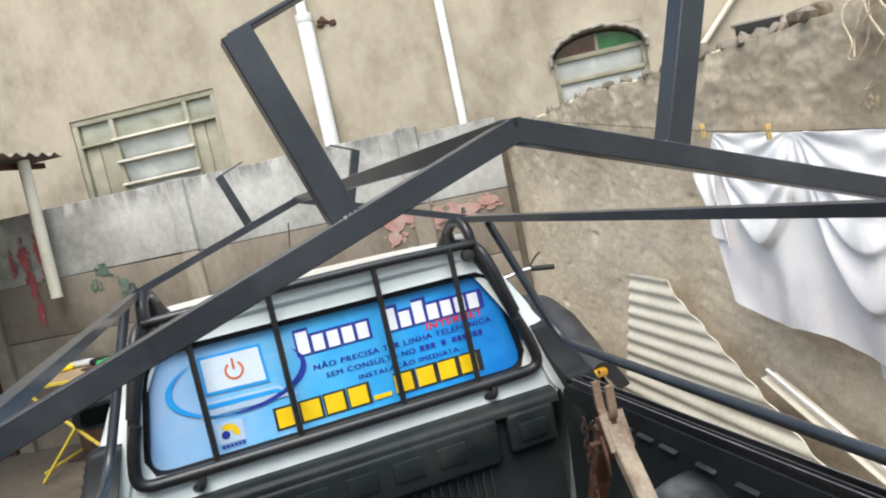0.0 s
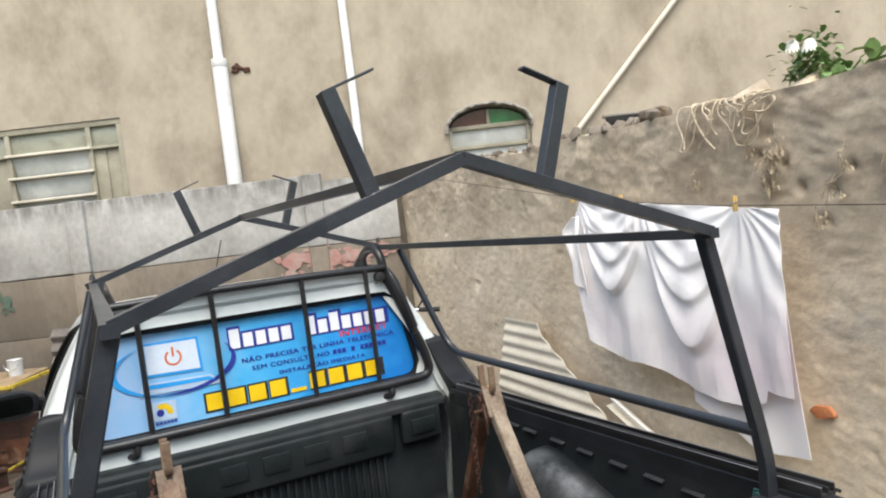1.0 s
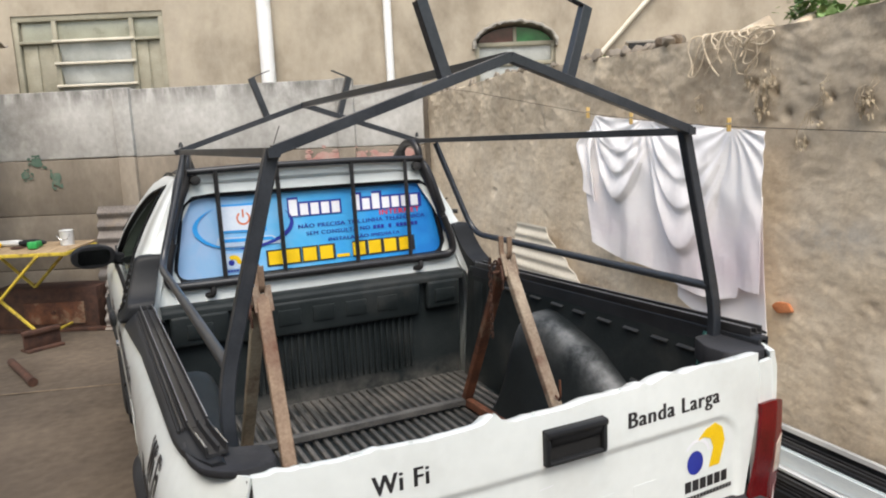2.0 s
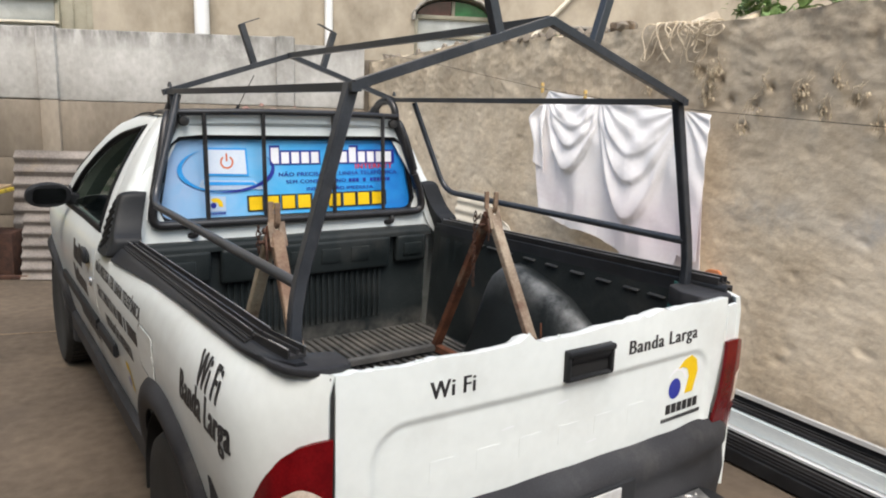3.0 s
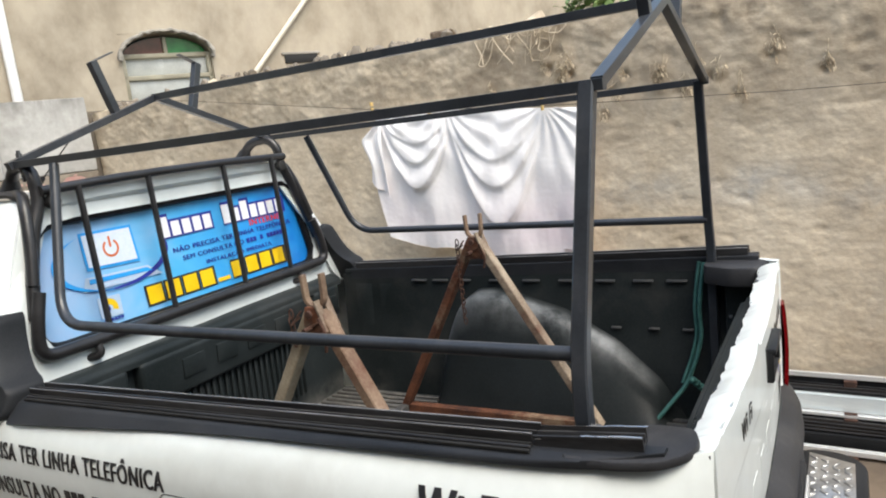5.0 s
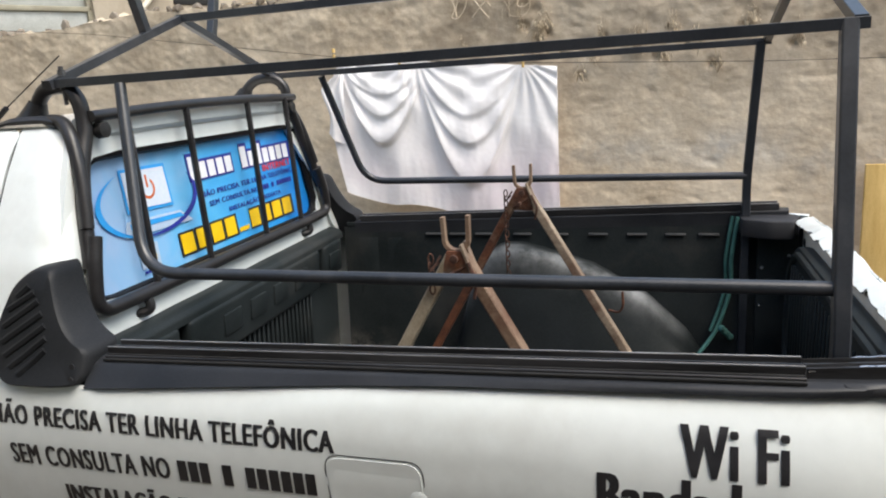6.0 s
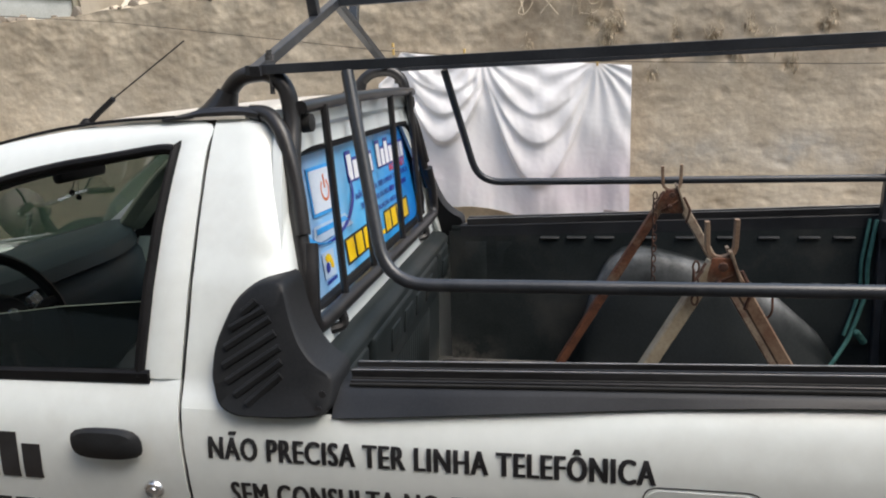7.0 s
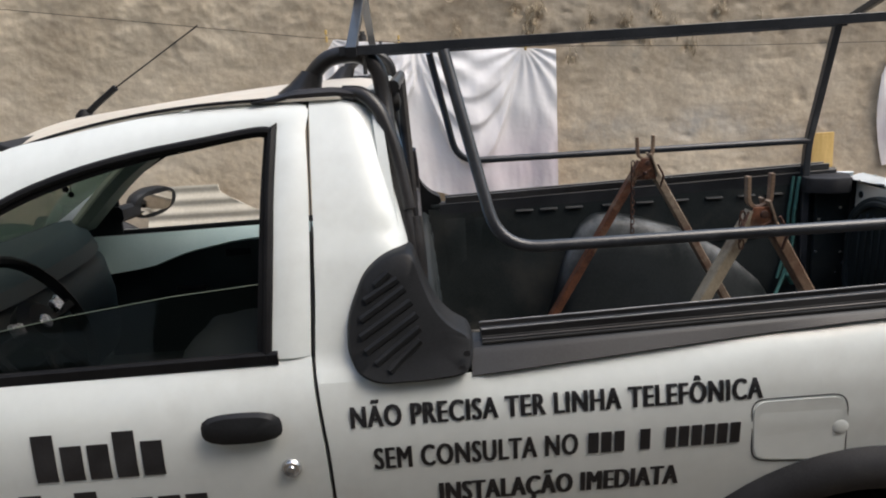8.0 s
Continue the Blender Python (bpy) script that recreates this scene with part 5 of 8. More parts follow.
rear_bumper = tp("rear_bumper", grid(bumper, 72, 18, 0.015), plastic_grey, "dark grey plastic rear bumper with scuffs")
tp("plate_recess", boxed((-0.06, -0.088, 0.522), (0.46, 0.02, 0.15), 0.008), plastic_black, "", rear_bumper)
plate = tp("number_plate", boxed((-0.075, -0.102, 0.532), (0.36, 0.006, 0.12), 0.003), tin, "pale number plate with dark bars", rear_bumper)
bars = bmesh.new()
for k in range(7):
    box(bars, (-0.21 + 0.043 * k, -0.107, 0.527), (0.026, 0.003, 0.06), 0.001)
tp("plate_bars", bars, letter_black, "", rear_bumper)
step = tp("bumper_step", prism(rounded([(0.135, -0.07), (0.485, -0.07), (0.475, -0.18), (0.415, -0.235), (0.135, -0.235)], 0.05), 0.06, "z", 0.422, 0.008), plastic_black, "black bumper step with a metal tread plate")
tp("tread_plate", prism([(0.185, -0.092), (0.445, -0.092), (0.400, -0.205), (0.185, -0.205)], 0.004, "z", 0.483, 0.001), chequer, "chequered metal tread plate", step)
studs = bmesh.new()
for i in range(8):
    for j in range(4):
        x, y = 0.203 + 0.030 * i + 0.015 * (j % 2), -0.104 - 0.028 * j
        if x < 0.430 - (-(y + 0.096)) * 0.4:
            box(studs, (x, y, 0.4885), (0.022, 0.007, 0.004), 0.001, Matrix.Rotation(radians(45 if (i + j) % 2 else -45), 3, 'Z'), 1)
tp("tread_studs", studs, chequer, "", step)

# ---- lettering on the sides ----
def on_side(name, bm, mat, parent, s=-1, lift=0.0):
    """Lettering drawn in (-y, z) onto the left flank."""
    z0, z1 = min(v.co.y for v in bm.verts), max(v.co.y for v in bm.verts)
    for k in range(1, 8):  # cut into strips that follow the curved flank
        bmesh.ops.bisect_plane(bm, geom=bm.verts[:] + bm.edges[:] + bm.faces[:], plane_co=(0, z0 + (z1 - z0) * k / 8, 0), plane_no=(0, 1, 0))
    for v in bm.verts:
        a, z, d = v.co
        y = -a
        v.co = Vector((s * (side_x(y, z) + 0.0009 + d + lift), y, z))
    return tp(name, bm, mat, "", parent)


lp, ld = panels[-1], doors[-1]
for letter_bm in letters("NÃO PRECISA TER LINHA TELEFÔNICA", -1.857, 0.850, -1.047, 0.904):
    on_side("letter", letter_bm, letter_black, lp)
for letter_bm in letters("SEM CONSULTA NO", -1.818, 0.758, -1.415, 0.806):
    on_side("letter", letter_bm, letter_black, lp)
for blk_bm in block_word([1, 1, 1, 0, 1, 0, 1, 1, 1, 1, 1, 1], -1.395, -1.085, 0.758, 0.046, 0.22):
    on_side("letter_block", blk_bm, letter_black, lp)
for letter_bm in letters("INSTALAÇÃO IMEDIATA", -1.695, 0.658, -1.21, 0.727):
    on_side("letter", letter_bm, letter_black, lp)
for letter_bm in letters("Wi Fi", -0.436, 0.867, -0.272, 0.948):
    on_side("letter", letter_bm, letter_black, lp)
for letter_bm in letters("Banda Larga", -0.568, 0.758, -0.188, 0.862):
    on_side("letter", letter_bm, letter_black, lp)
on_side("emblem_arc", ring_flat(-1.375, 0.55, 0.03, 0.055, -40, 130, 0.9, 1.2), letter_yellow, lp, -1, 0.001)
on_side("emblem_dot", ring_flat(-1.395, 0.535, 0.0001, 0.02, 0, 360), letter_blue, lp, -1, 0.001)
for blk_bm in block_word([1, .74, .74, .98, .74], -2.465, -2.21, 0.785, 0.097, 0.2):
    on_side("letter_block", blk_bm, letter_black, ld)
for blk_bm in block_word([1, .74, 1, .74, .74, .74, .74], -2.51, -2.14, 0.672, 0.085, 0.2):
    on_side("letter_block", blk_bm, letter_black, ld)
for blk_bm in block_word([1] * 9, -2.60, -2.05, 0.48, 0.042, 0.25):
    on_side("letter_block", blk_bm, letter_black, ld)

# ---- mirrors, aerial ----
def wing_mirror(s):
    mx, mz = (-0.868, 1.043) if s < 0 else (0.93, 1.02)
    wide = 1.0 if s < 0 else 1.28
    h = bmesh.new()
    bmesh.ops.create_uvsphere(h, u_segments=24, v_segments=14, radius=1)
    for v in h.verts:
        c = v.co
        back = c.y < -0.25
        v.co = Vector((c.x * 0.105 * wide, max(c.y, -0.25) * 0.07, math.copysign(abs(c.z) ** 0.8, c.z) * 0.062))
    h.transform(Matrix.Translation((mx, 2.80, mz)) @ Matrix.Rotation(radians(6 if s < 0 else -20), 4, 'Z') @ Matrix.Rotation(radians(13), 4, 'X'))
    m = tp("wing_mirror", h, plastic_black, "black wing mirror")
    face = prism(rounded([(-0.075 * wide, -0.038), (0.075 * wide, -0.038), (0.080 * wide, 0.038), (-0.07 * wide, 0.041)], 0.032), 0.003, "y", -0.0205)
    face.transform(Matrix.Translation((mx, 2.80, mz)) @ Matrix.Rotation(radians(6 if s < 0 else -20), 4, 'Z') @ Matrix.Rotation(radians(13), 4, 'X'))
    # left glass is dark tint, its dark reflection put into the colour
    tp("mirror_glass", face, mirror_mat if s > 0 else pane_tint, "mirror glass", m)
    tp("mirror_arm", bar([(s * 0.735, 2.87, 1.01), (mx - s * 0.05, 2.83, mz - 0.01)], 0.05, 0.06, 0.012), plastic_black, "", m)
    tri = prism([(2.85, 0.985), (3.0, 0.985), (2.93, 1.075)] if s < 0 else [(2.865, 0.93), (3.03, 0.93), (2.865, 1.105)], s * 0.012, "x", s * 0.748)
    tp("mirror_base", tri, plastic_black, "", m)
    return m


both(wing_mirror)
aerial = tp("aerial", tube([(0.0, 2.605, 1.430), (0.0, 2.565, 1.462), (0.0, 2.507, 1.503)], 0.009, 8), seal_black, "black roof aerial leaning back")
tp("aerial_mast", tube([(0.0, 2.508, 1.502), (0.0, 2.262, 1.653)], 0.0022, 6), seal_black, "", aerial)
tp("aerial_foot", lathe([(0.026, 0.0), (0.022, 0.016), (0.008, 0.03)], 16, "z", (0.0, 2.605, 1.420)), seal_black, "", aerial)

# ---- cab interior ----
def dash(u, v):
    x = (u - 0.5) * 1.36
    prof = [(2.78, 0.62), (2.77, 0.78), (2.79, 0.89), (2.83, 0.935), (2.805, 0.945), (2.825, 0.985), (2.89, 1.012), (3.02, 1.005), (3.30, 0.965)]
    k = v * (len(prof) - 1)
    i = min(int(k), len(prof) - 2)
    p = Vector(prof[i]).lerp(Vector(prof[i + 1]), k - i)
    hump = 0.03 * math.exp(-((x + 0.38) / 0.2) ** 2) * math.sin(math.pi * min(1, v * 1.1))
    ends = 0.16 * (max(0, abs(x) - 0.25) / 0.43) ** 2 * max(0, 1 - max(0, p.x - 2.85) / 0.3)
    return (x, p.x - hump * 0.8 + ends, p.y + hump)


tp("dashboard", grid(dash, 32, 24, 0.02), dash_teal, "dark blue-grey dashboard")
sw = tp("steering_wheel", put(tube([(0.185 * math.cos(t), 0, 0.185 * math.sin(t)) for t in [2 * math.pi * k / 28 for k in range(28)]], 0.015, 8, True),
                               Matrix.Translation((-0.38, 2.645, 0.955)) @ Matrix.Rotation(radians(-28), 4, 'X')), plastic_black, "black steering wheel")
hub = put(lathe([(0.001, -0.03), (0.05, -0.028), (0.07, -0.01), (0.06, 0.02)], 20, "y"), Matrix.Translation((-0.38, 2.645, 0.955)) @ Matrix.Rotation(radians(-28), 4, 'X'))
tp("steering_hub", hub, plastic_black, "", sw)
badge = put(lathe([(0.001, -0.033), (0.017, -0.033), (0.02, -0.029)], 18, "y"), Matrix.Translation((-0.38, 2.645, 0.955)) @ Matrix.Rotation(radians(-28), 4, 'X'))
tp("hub_badge", badge, alu, "", sw)
for a in (0, 180, 250, 290):
    c, q = math.cos(radians(a)), math.sin(radians(a))
    tp("wheel_spoke", put(bar([(0.05 * c, 0, 0.05 * q), (0.18 * c, 0, 0.18 * q)], 0.02, 0.03, 0.005), Matrix.Translation((-0.38, 2.645, 0.955)) @ Matrix.Rotation(radians(-28), 4, 'X')), plastic_black, "", sw)
for a in (12, 168):
    c, q = math.cos(radians(a)), math.sin(radians(a))
    tp("spoke_inlay", put(bar([(0.078 * c, -0.02, 0.078 * q), (0.115 * c, -0.02, 0.115 * q)], 0.012, 0.034, 0.004), Matrix.Translation((-0.38, 2.645, 0.955)) @ Matrix.Rotation(radians(-28), 4, 'X')), alu, "silver spoke inlay", sw)
tp("steering_column", tube([(-0.38, 2.62, 0.93), (-0.38, 2.76, 0.85)], 0.045, 12), dash_dark, "", sw)
for s in (-1, 1):
    st = tp("seat", boxed((s * 0.36, 2.28, 0.55), (0.50, 0.50, 0.16), 0.05, None, 3), seat_cloth, "grey cloth seat")
    tp("seat_back", boxed((s * 0.36, 1.97, 0.76), (0.48, 0.13, 0.52), 0.06, Matrix.Rotation(radians(-14), 3, 'X'), 3), seat_cloth, "", st)
    if s < 0:
        cush = bmesh.new()
        bmesh.ops.create_uvsphere(cush, u_segments=20, v_segments=12, radius=1, matrix=Matrix.Translation((-0.40, 2.12, 0.79)) @ Matrix.Diagonal((0.2, 0.20, 0.17, 1)))
        tp("seat_bolster", cush, seat_cloth, "", st)
    dx = s * 0.735
    lining = tp("door_lining", boxed((dx, 2.48, 0.68), (0.03, 1.0, 0.50), 0.01), dash_dark, "dark door lining with a pale green top")
    def trim(u, v):
        y = 2.0 + u * 0.98
        z = (0.97 if s < 0 else 0.928) - v * lerp_table([(2.0, 0.026), (2.4, 0.042), (2.6, 0.075), (2.75, 0.125), (2.98, 0.15)], y)
        return (s * (0.728 - 0.045 * v), y, z)
    tp("lining_top", grid(trim, 16, 4, 0.012), trim_teal, "pale green upper door lining", lining)
    tp("inner_handle", boxed((s * 0.712, 2.42, 0.835), (0.02, 0.10, 0.03), 0.008), plastic_black, "", lining)
    tp("window_crank", boxed((s * 0.708, 2.62, 0.70), (0.02, 0.12, 0.025), 0.008), plastic_black, "", lining)
    # inner face of the windscreen pillar
    inner_p = [(s * 0.68, 2.98, 0.99), (s * 0.605, 2.75, 1.20), (s * 0.525, 2.52, 1.34), (s * 0.48, 2.38, 1.40)]
    tp("pillar_lining", sweep(bmesh.new(), smooth_path(inner_p, 0.15), square(0.125, 0.06, 0.026)), pillar_grey, "dark green-grey pillar lining")
tp("cab_floor", boxed((0, 2.45, 0.38), (1.4, 1.3, 0.04), 0.005), dash_dark, "dark cab floor")
tp("roof_lining", grid(lambda u, v: ((u - 0.5) * 0.98, 1.82 + v * 0.72, roof_z((u - 0.5) * 0.98, 1.82 + v * 0.72) - 0.035), 10, 8, 0.006), pillar_grey, "grey roof lining")
tp("rear_bulkhead", boxed((0, 1.79, 0.72), (1.36, 0.02, 0.60), 0.004), dash_dark, "dark rear bulkhead")
rv = tp("inner_mirror", boxed((0.0, 2.655, 1.300), (0.22, 0.03, 0.060), 0.014, None, 3), plastic_black, "black inner mirror with a hanging pendant")
tp("mirror_stalk", tube([(0, 2.665, 1.32), (0, 2.69, 1.36)], 0.008, 6), plastic_black, "", rv)
tp("sun_visor", boxed((-0.34, 2.50, 1.385), (0.40, 0.14, 0.016), 0.006, Matrix.Rotation(radians(20), 3, 'X')), plastic_black, "dark sun visor")
for dx, zz in ((-0.012, 1.235), (0.015, 1.215)):
    tp("pendant_cord", tube([(0.02, 2.68, 1.29), (dx + 0.02, 2.70, zz)], 0.0012, 5), seal_black, "", rv)
    ball = bmesh.new()
    bmesh.ops.create_uvsphere(ball, u_segments=10, v_segments=8, radius=0.009, matrix=Matrix.Translation((dx + 0.02, 2.70, zz - 0.006)))
    tp("pendant_bead", ball, seal_black, "", rv)

# ---- steel ladder rack over the bed ----
rack = thing("ladder_rack", "dark steel ladder rack with gabled top in the truck bed", "ladder rack", (0, 0.17, 0.93))


def rp(name, bm, mat=None, label="", parent=None):
    bm.transform(Matrix.Translation((0, -0.17, -0.93)))
    return part(name, bm, mat or steel_painted, parent or rack, label)


RX, RZ, RY0, RY1 = 0.528, 1.562, 0.165, 1.83
for s in (-1, 1):
    rp("side_rail", bar([(s * (RX + 0.004), RY0 - 0.022, RZ + 0.003), (s * (RX - 0.018), RY1 + 0.01, RZ - 0.006)], 0.023, 0.0195, 0.0008), label="square steel side rail")
    post = smooth_path([(s * 0.530, 0.172, 1.570), (s * 0.648, 0.183, 1.14), (s * 0.660, 0.181, 1.06), (s * 0.655, 0.181, 0.95), (s * 0.630, 0.181, 0.49)], 0.06, 4)
    rp("rear_post", sweep(bmesh.new(), post, square(0.027, 0.028, 0.003)), label="leaning steel rear post")
    low = smooth_path([(s * 0.642, 0.185, 1.141), (s * 0.647, 1.538, 1.146), (s * 0.522, 1.625, 1.545)], 0.085, 7)
    rp("side_tube", tube(low, 0.0128, 12), label="bent round side tube")
    for y, zb, za in ((0.155, 1.568, 1.745), (1.815, 1.553, 1.728)):
        rp("gable_bar", bar([(s * 0.532, y, zb), (0.0, y - 0.004, za)], 0.0215, 0.0215, 0.0008, Vector((0, 1, 0))), label="sloping square gable bar")
        base = Vector((s * 0.158, y, zb + (za - zb) * 0.703 + 0.009))
        top = Vector((s * 0.209, y, base.z + 0.156))
        tip = Vector((s * 0.134, y, base.z + 0.186))
        hk = rp("rope_hook", bar([base, top], 0.025, 0.024, 0.001, Vector((0, 1, 0))), label="upright hook with a bent tip")
        rp("hook_tip", bar([top + Vector((s * 0.006, 0, -0.002)), tip], 0.004, 0.020, 0.001, Vector((0, 1, 0))), parent=hk)
        bead = bmesh.new()
        rnd = random.Random(int(y * 100) + s)
        for k in range(7):
            p = base + Vector((s * (-0.013 + 0.0045 * k), -0.011, 0.006 - 0.0016 * k))
            bmesh.ops.create_icosphere(bead, subdivisions=1, radius=rnd.uniform(0.0018, 0.0034), matrix=Matrix.Translation(p))
        rp("weld", bead, weld_mat, "", hk)
    bolt = lathe([(0.009, 0.0), (0.009, 0.012), (0.006, 0.012), (0.006, 0.02), (0.001, 0.02)], 6, "z", (s * 0.51, 1.79, RZ + 0.012))
    rp("bolt", bolt, weld_mat)
    rp("bolt", lathe([(0.001, -0.055), (0.005, -0.055), (0.005, -0.02), (0.009, -0.02), (0.009, -0.008)], 6, "z", (s * 0.51, 1.79, RZ)), weld_mat)
rp("ridge_bar", bar([(0.0, 0.15, 1.745), (0.0, 1.815, 1.728)], 0.0215, 0.0215, 0.0008), label="square ridge bar")

# teal rope tied at the right rear post
rope = thing("rope", "faded teal rope tied round the rear post inside the bed", "rope", (0.63, 0.22, 0.6))
pts = [(0.655, 0.205, 1.0), (0.645, 0.215, 0.93), (0.642, 0.225, 0.85), (0.64, 0.22, 0.76), (0.63, 0.24, 0.68), (0.61, 0.27, 0.60), (0.56, 0.33, 0.53), (0.54, 0.37, 0.482)]
part("cord", put(tube(smooth_path(pts, 0.03), 0.007, 8), Matrix.Translation((-0.63, -0.22, -0.6))), teal_rope, rope)
part("cord", put(tube(smooth_path([(p[0] + 0.012, p[1] + 0.016, p[2]) for p in pts[:6]], 0.03), 0.006, 8), Matrix.Translation((-0.63, -0.22, -0.6))), teal_rope, rope)
knot = bmesh.new()
for k in range(4):
    bmesh.ops.create_icosphere(knot, subdivisions=2, radius=0.013, matrix=Matrix.Translation((-0.02 + 0.006 * k, 0.03 - 0.01 * k, 0.015 - 0.012 * k)))
part("knot", knot, teal_rope, rope)

# ---- rusty double trestle lying in the bed ----
trestle = thing("trestle", "rusty steel double trestle with forked tops in the truck bed", "trestle", (0, 0.89, BED))


def sp(name, bm, mat=rust, label="", parent=None):
    bm.transform(Matrix.Translation((0, -0.89, -BED)))
    return part(name, bm, mat, parent or trestle, label)


FZ = BED + 0.03
for s, x in ((-1, -0.43), (1, 0.42)):
    hub_z = 1.135
    for d, mat in ((1, rust if s > 0 else paint_flaked), (-1, rust_worn if s > 0 else rust_half)):
        foot = Vector((x + s * 0.02, 0.893 + d * 0.375, FZ))
        top = Vector((x, 0.893 + d * 0.012, hub_z))
        sp("leg", bar([foot, top], 0.027, 0.040, 0.003, Vector((1, 0, 0))), mat, "rusty leg" if d > 0 and s > 0 else "leg with worn cream paint")
    sp("base_bar", bar([(x + s * 0.02, 0.893 - 0.37, FZ), (x + s * 0.02, 0.893 + 0.37, FZ)], 0.03, 0.035), rust, "rusty base bar")
    gus = prism([(0.858, 1.075), (0.928, 1.075), (0.921, 1.118), (0.912, 1.150), (0.874, 1.150), (0.865, 1.118)], 0.008, "x", x - 0.021, 0.002)
    sp("gusset", gus, rust)
    u_pts = [(x, 0.893 + 0.027 * math.cos(math.pi * k / 12), 1.172 - 0.026 * math.sin(math.pi * k / 12)) for k in range(13)]
    fork = [(x, 0.922, 1.222)] + u_pts + [(x, 0.865, 1.226)]
    sp("fork", sweep(bmesh.new(), fork, square(0.009, 0.018, 0.001), up=Vector((1, 0, 0))), rust_half, "forked top with worn paint")
    for off in (-0.017, 0.017):  # clamping straps on both faces of the worn leg
        sp("strap", bar([(x + off, 0.893 - 0.014, 1.165), (x + off, 0.893 - 0.040, 1.092)], 0.006, 0.022, 0.001, Vector((1, 0, 0))), rust_worn)
    sp("brace", bar([(x - 0.020, 0.925, 1.085), (x - 0.020, 0.872, 1.115)], 0.005, 0.010, 0.001, Vector((1, 0, 0))), rust_dark)
    sp("bolt", lathe([(0.001, -0.007), (0.009, -0.006), (0.010, 0.0)], 8, "x", (x - 0.030, 0.893, 1.135)), rust_dark)
    chain_x = x - 0.02
    chain = sp("chain", tube([(chain_x, 0.925, 1.14), (chain_x - 0.015, 0.945, 1.11), (chain_x, 0.93, 1.125)], 0.003, 6), rust_dark, "hanging rusty chain")
    for k in range(17 if s > 0 else 5):
        p = Vector((chain_x - 0.012, 0.945 + 0.004 * (k % 2), 1.135 - 0.017 * k))
        ring = [(0.0, 0.006 * math.cos(t), 0.012 * math.sin(t)) for t in [2 * math.pi * j / 10 for j in range(10)]]
        sp("link", put(tube(ring, 0.0022, 5, True), Matrix.Translation(p) @ Matrix.Rotation(radians(90 * (k % 2)), 4, 'Z')), rust_dark, "", chain)
    sp("pin", tube([(x - 0.05, 0.90, 1.10), (x + 0.035, 0.90, 1.10)], 0.006, 8), rust_dark)
    sp("pin_clip", tube(smooth_path([(x - 0.04, 0.86, 1.13), (x - 0.045, 0.84, 1.09), (x - 0.04, 0.85, 1.05)], 0.01), 0.004, 6), rust_dark)
sp("cross_bar", bar([(-0.45, 1.262, FZ + 0.002), (0.44, 1.262, FZ + 0.002)], 0.03, 0.03), liner_dusty, "grey cross bar")
sp("cross_bar", bar([(-0.45, 0.525, FZ + 0.002), (0.44, 0.525, FZ + 0.002)], 0.03, 0.03), liner_dusty, "grey cross bar")
sp("wire_hook", tube(smooth_path([(0.43, 0.62, 0.73), (0.42, 0.585, 0.725), (0.415, 0.572, 0.75), (0.415, 0.575, 0.80)], 0.02), 0.004, 6), rust, "bent wire hook")


# ---- yard: ground, walls, house ----
def band(mat, colour, y, z, half_y, half_z, amount, axis=1, patchy=3.0, tall=1.0):
    """Stain, old paint, painted shade or sheen with uneven edge, placed on a wall."""
    n, l = mat.node_tree.nodes, mat.node_tree.links
    p = n["Principled BSDF"]
    old = p.inputs["Base Color"].links[0].from_socket
    tc, sep = n.new("ShaderNodeTexCoord"), n.new("ShaderNodeSeparateXYZ")
    l.new(tc.outputs["Object"], sep.inputs[0])
    ns = n.new("ShaderNodeTexNoise")
    ns.inputs["Scale"].default_value, ns.inputs["Detail"].default_value, ns.inputs["Roughness"].default_value = patchy, 7, 0.7
    run = n.new("ShaderNodeMapping")
    run.inputs["Scale"].default_value = (1, 1, 1 / tall)  # runs of damp are taller than wide
    l.new(tc.outputs["Object"], run.inputs[0])
    l.new(run.outputs[0], ns.inputs["Vector"])
    acc = None
    for k, c, h in ((axis, y, half_y), (2, z, half_z)):
        a = n.new("ShaderNodeMath")
        a.operation = 'SUBTRACT'
        a.inputs[1].default_value = c
        l.new(sep.outputs[k], a.inputs[0])
        b = n.new("ShaderNodeMath")
        b.operation = 'ABSOLUTE'
        l.new(a.outputs[0], b.inputs[0])
        d = n.new("ShaderNodeMapRange")
        d.inputs["From Min"].default_value, d.inputs["From Max"].default_value = h * 1.5, h * 0.3
        l.new(b.outputs[0], d.inputs["Value"])
        if acc is None:
            acc = d.outputs[0]
        else:
            m = n.new("ShaderNodeMath")
            m.operation = 'MULTIPLY'
            l.new(acc, m.inputs[0])
            l.new(d.outputs[0], m.inputs[1])
            acc = m.outputs[0]
    r = n.new("ShaderNodeMapRange")
    r.inputs["From Min"].default_value, r.inputs["From Max"].default_value = 0.38, 0.62
    l.new(ns.outputs[0], r.inputs["Value"])
    f = n.new("ShaderNodeMath")
    f.operation = 'MULTIPLY'
    l.new(acc, f.inputs[0])
    l.new(r.outputs[0], f.inputs[1])
    g = n.new("ShaderNodeMath")
    g.operation = 'MULTIPLY'
    g.inputs[1].default_value = amount
    l.new(f.outputs[0], g.inputs[0])
    mix = n.new("ShaderNodeMix")
    mix.data_type = 'RGBA'
    mix.inputs["B"].default_value = (*colour, 1)
    l.new(g.outputs[0], mix.inputs["Factor"])
    l.new(old, mix.inputs["A"])
    l.new(mix.outputs["Result"], p.inputs["Base Color"])


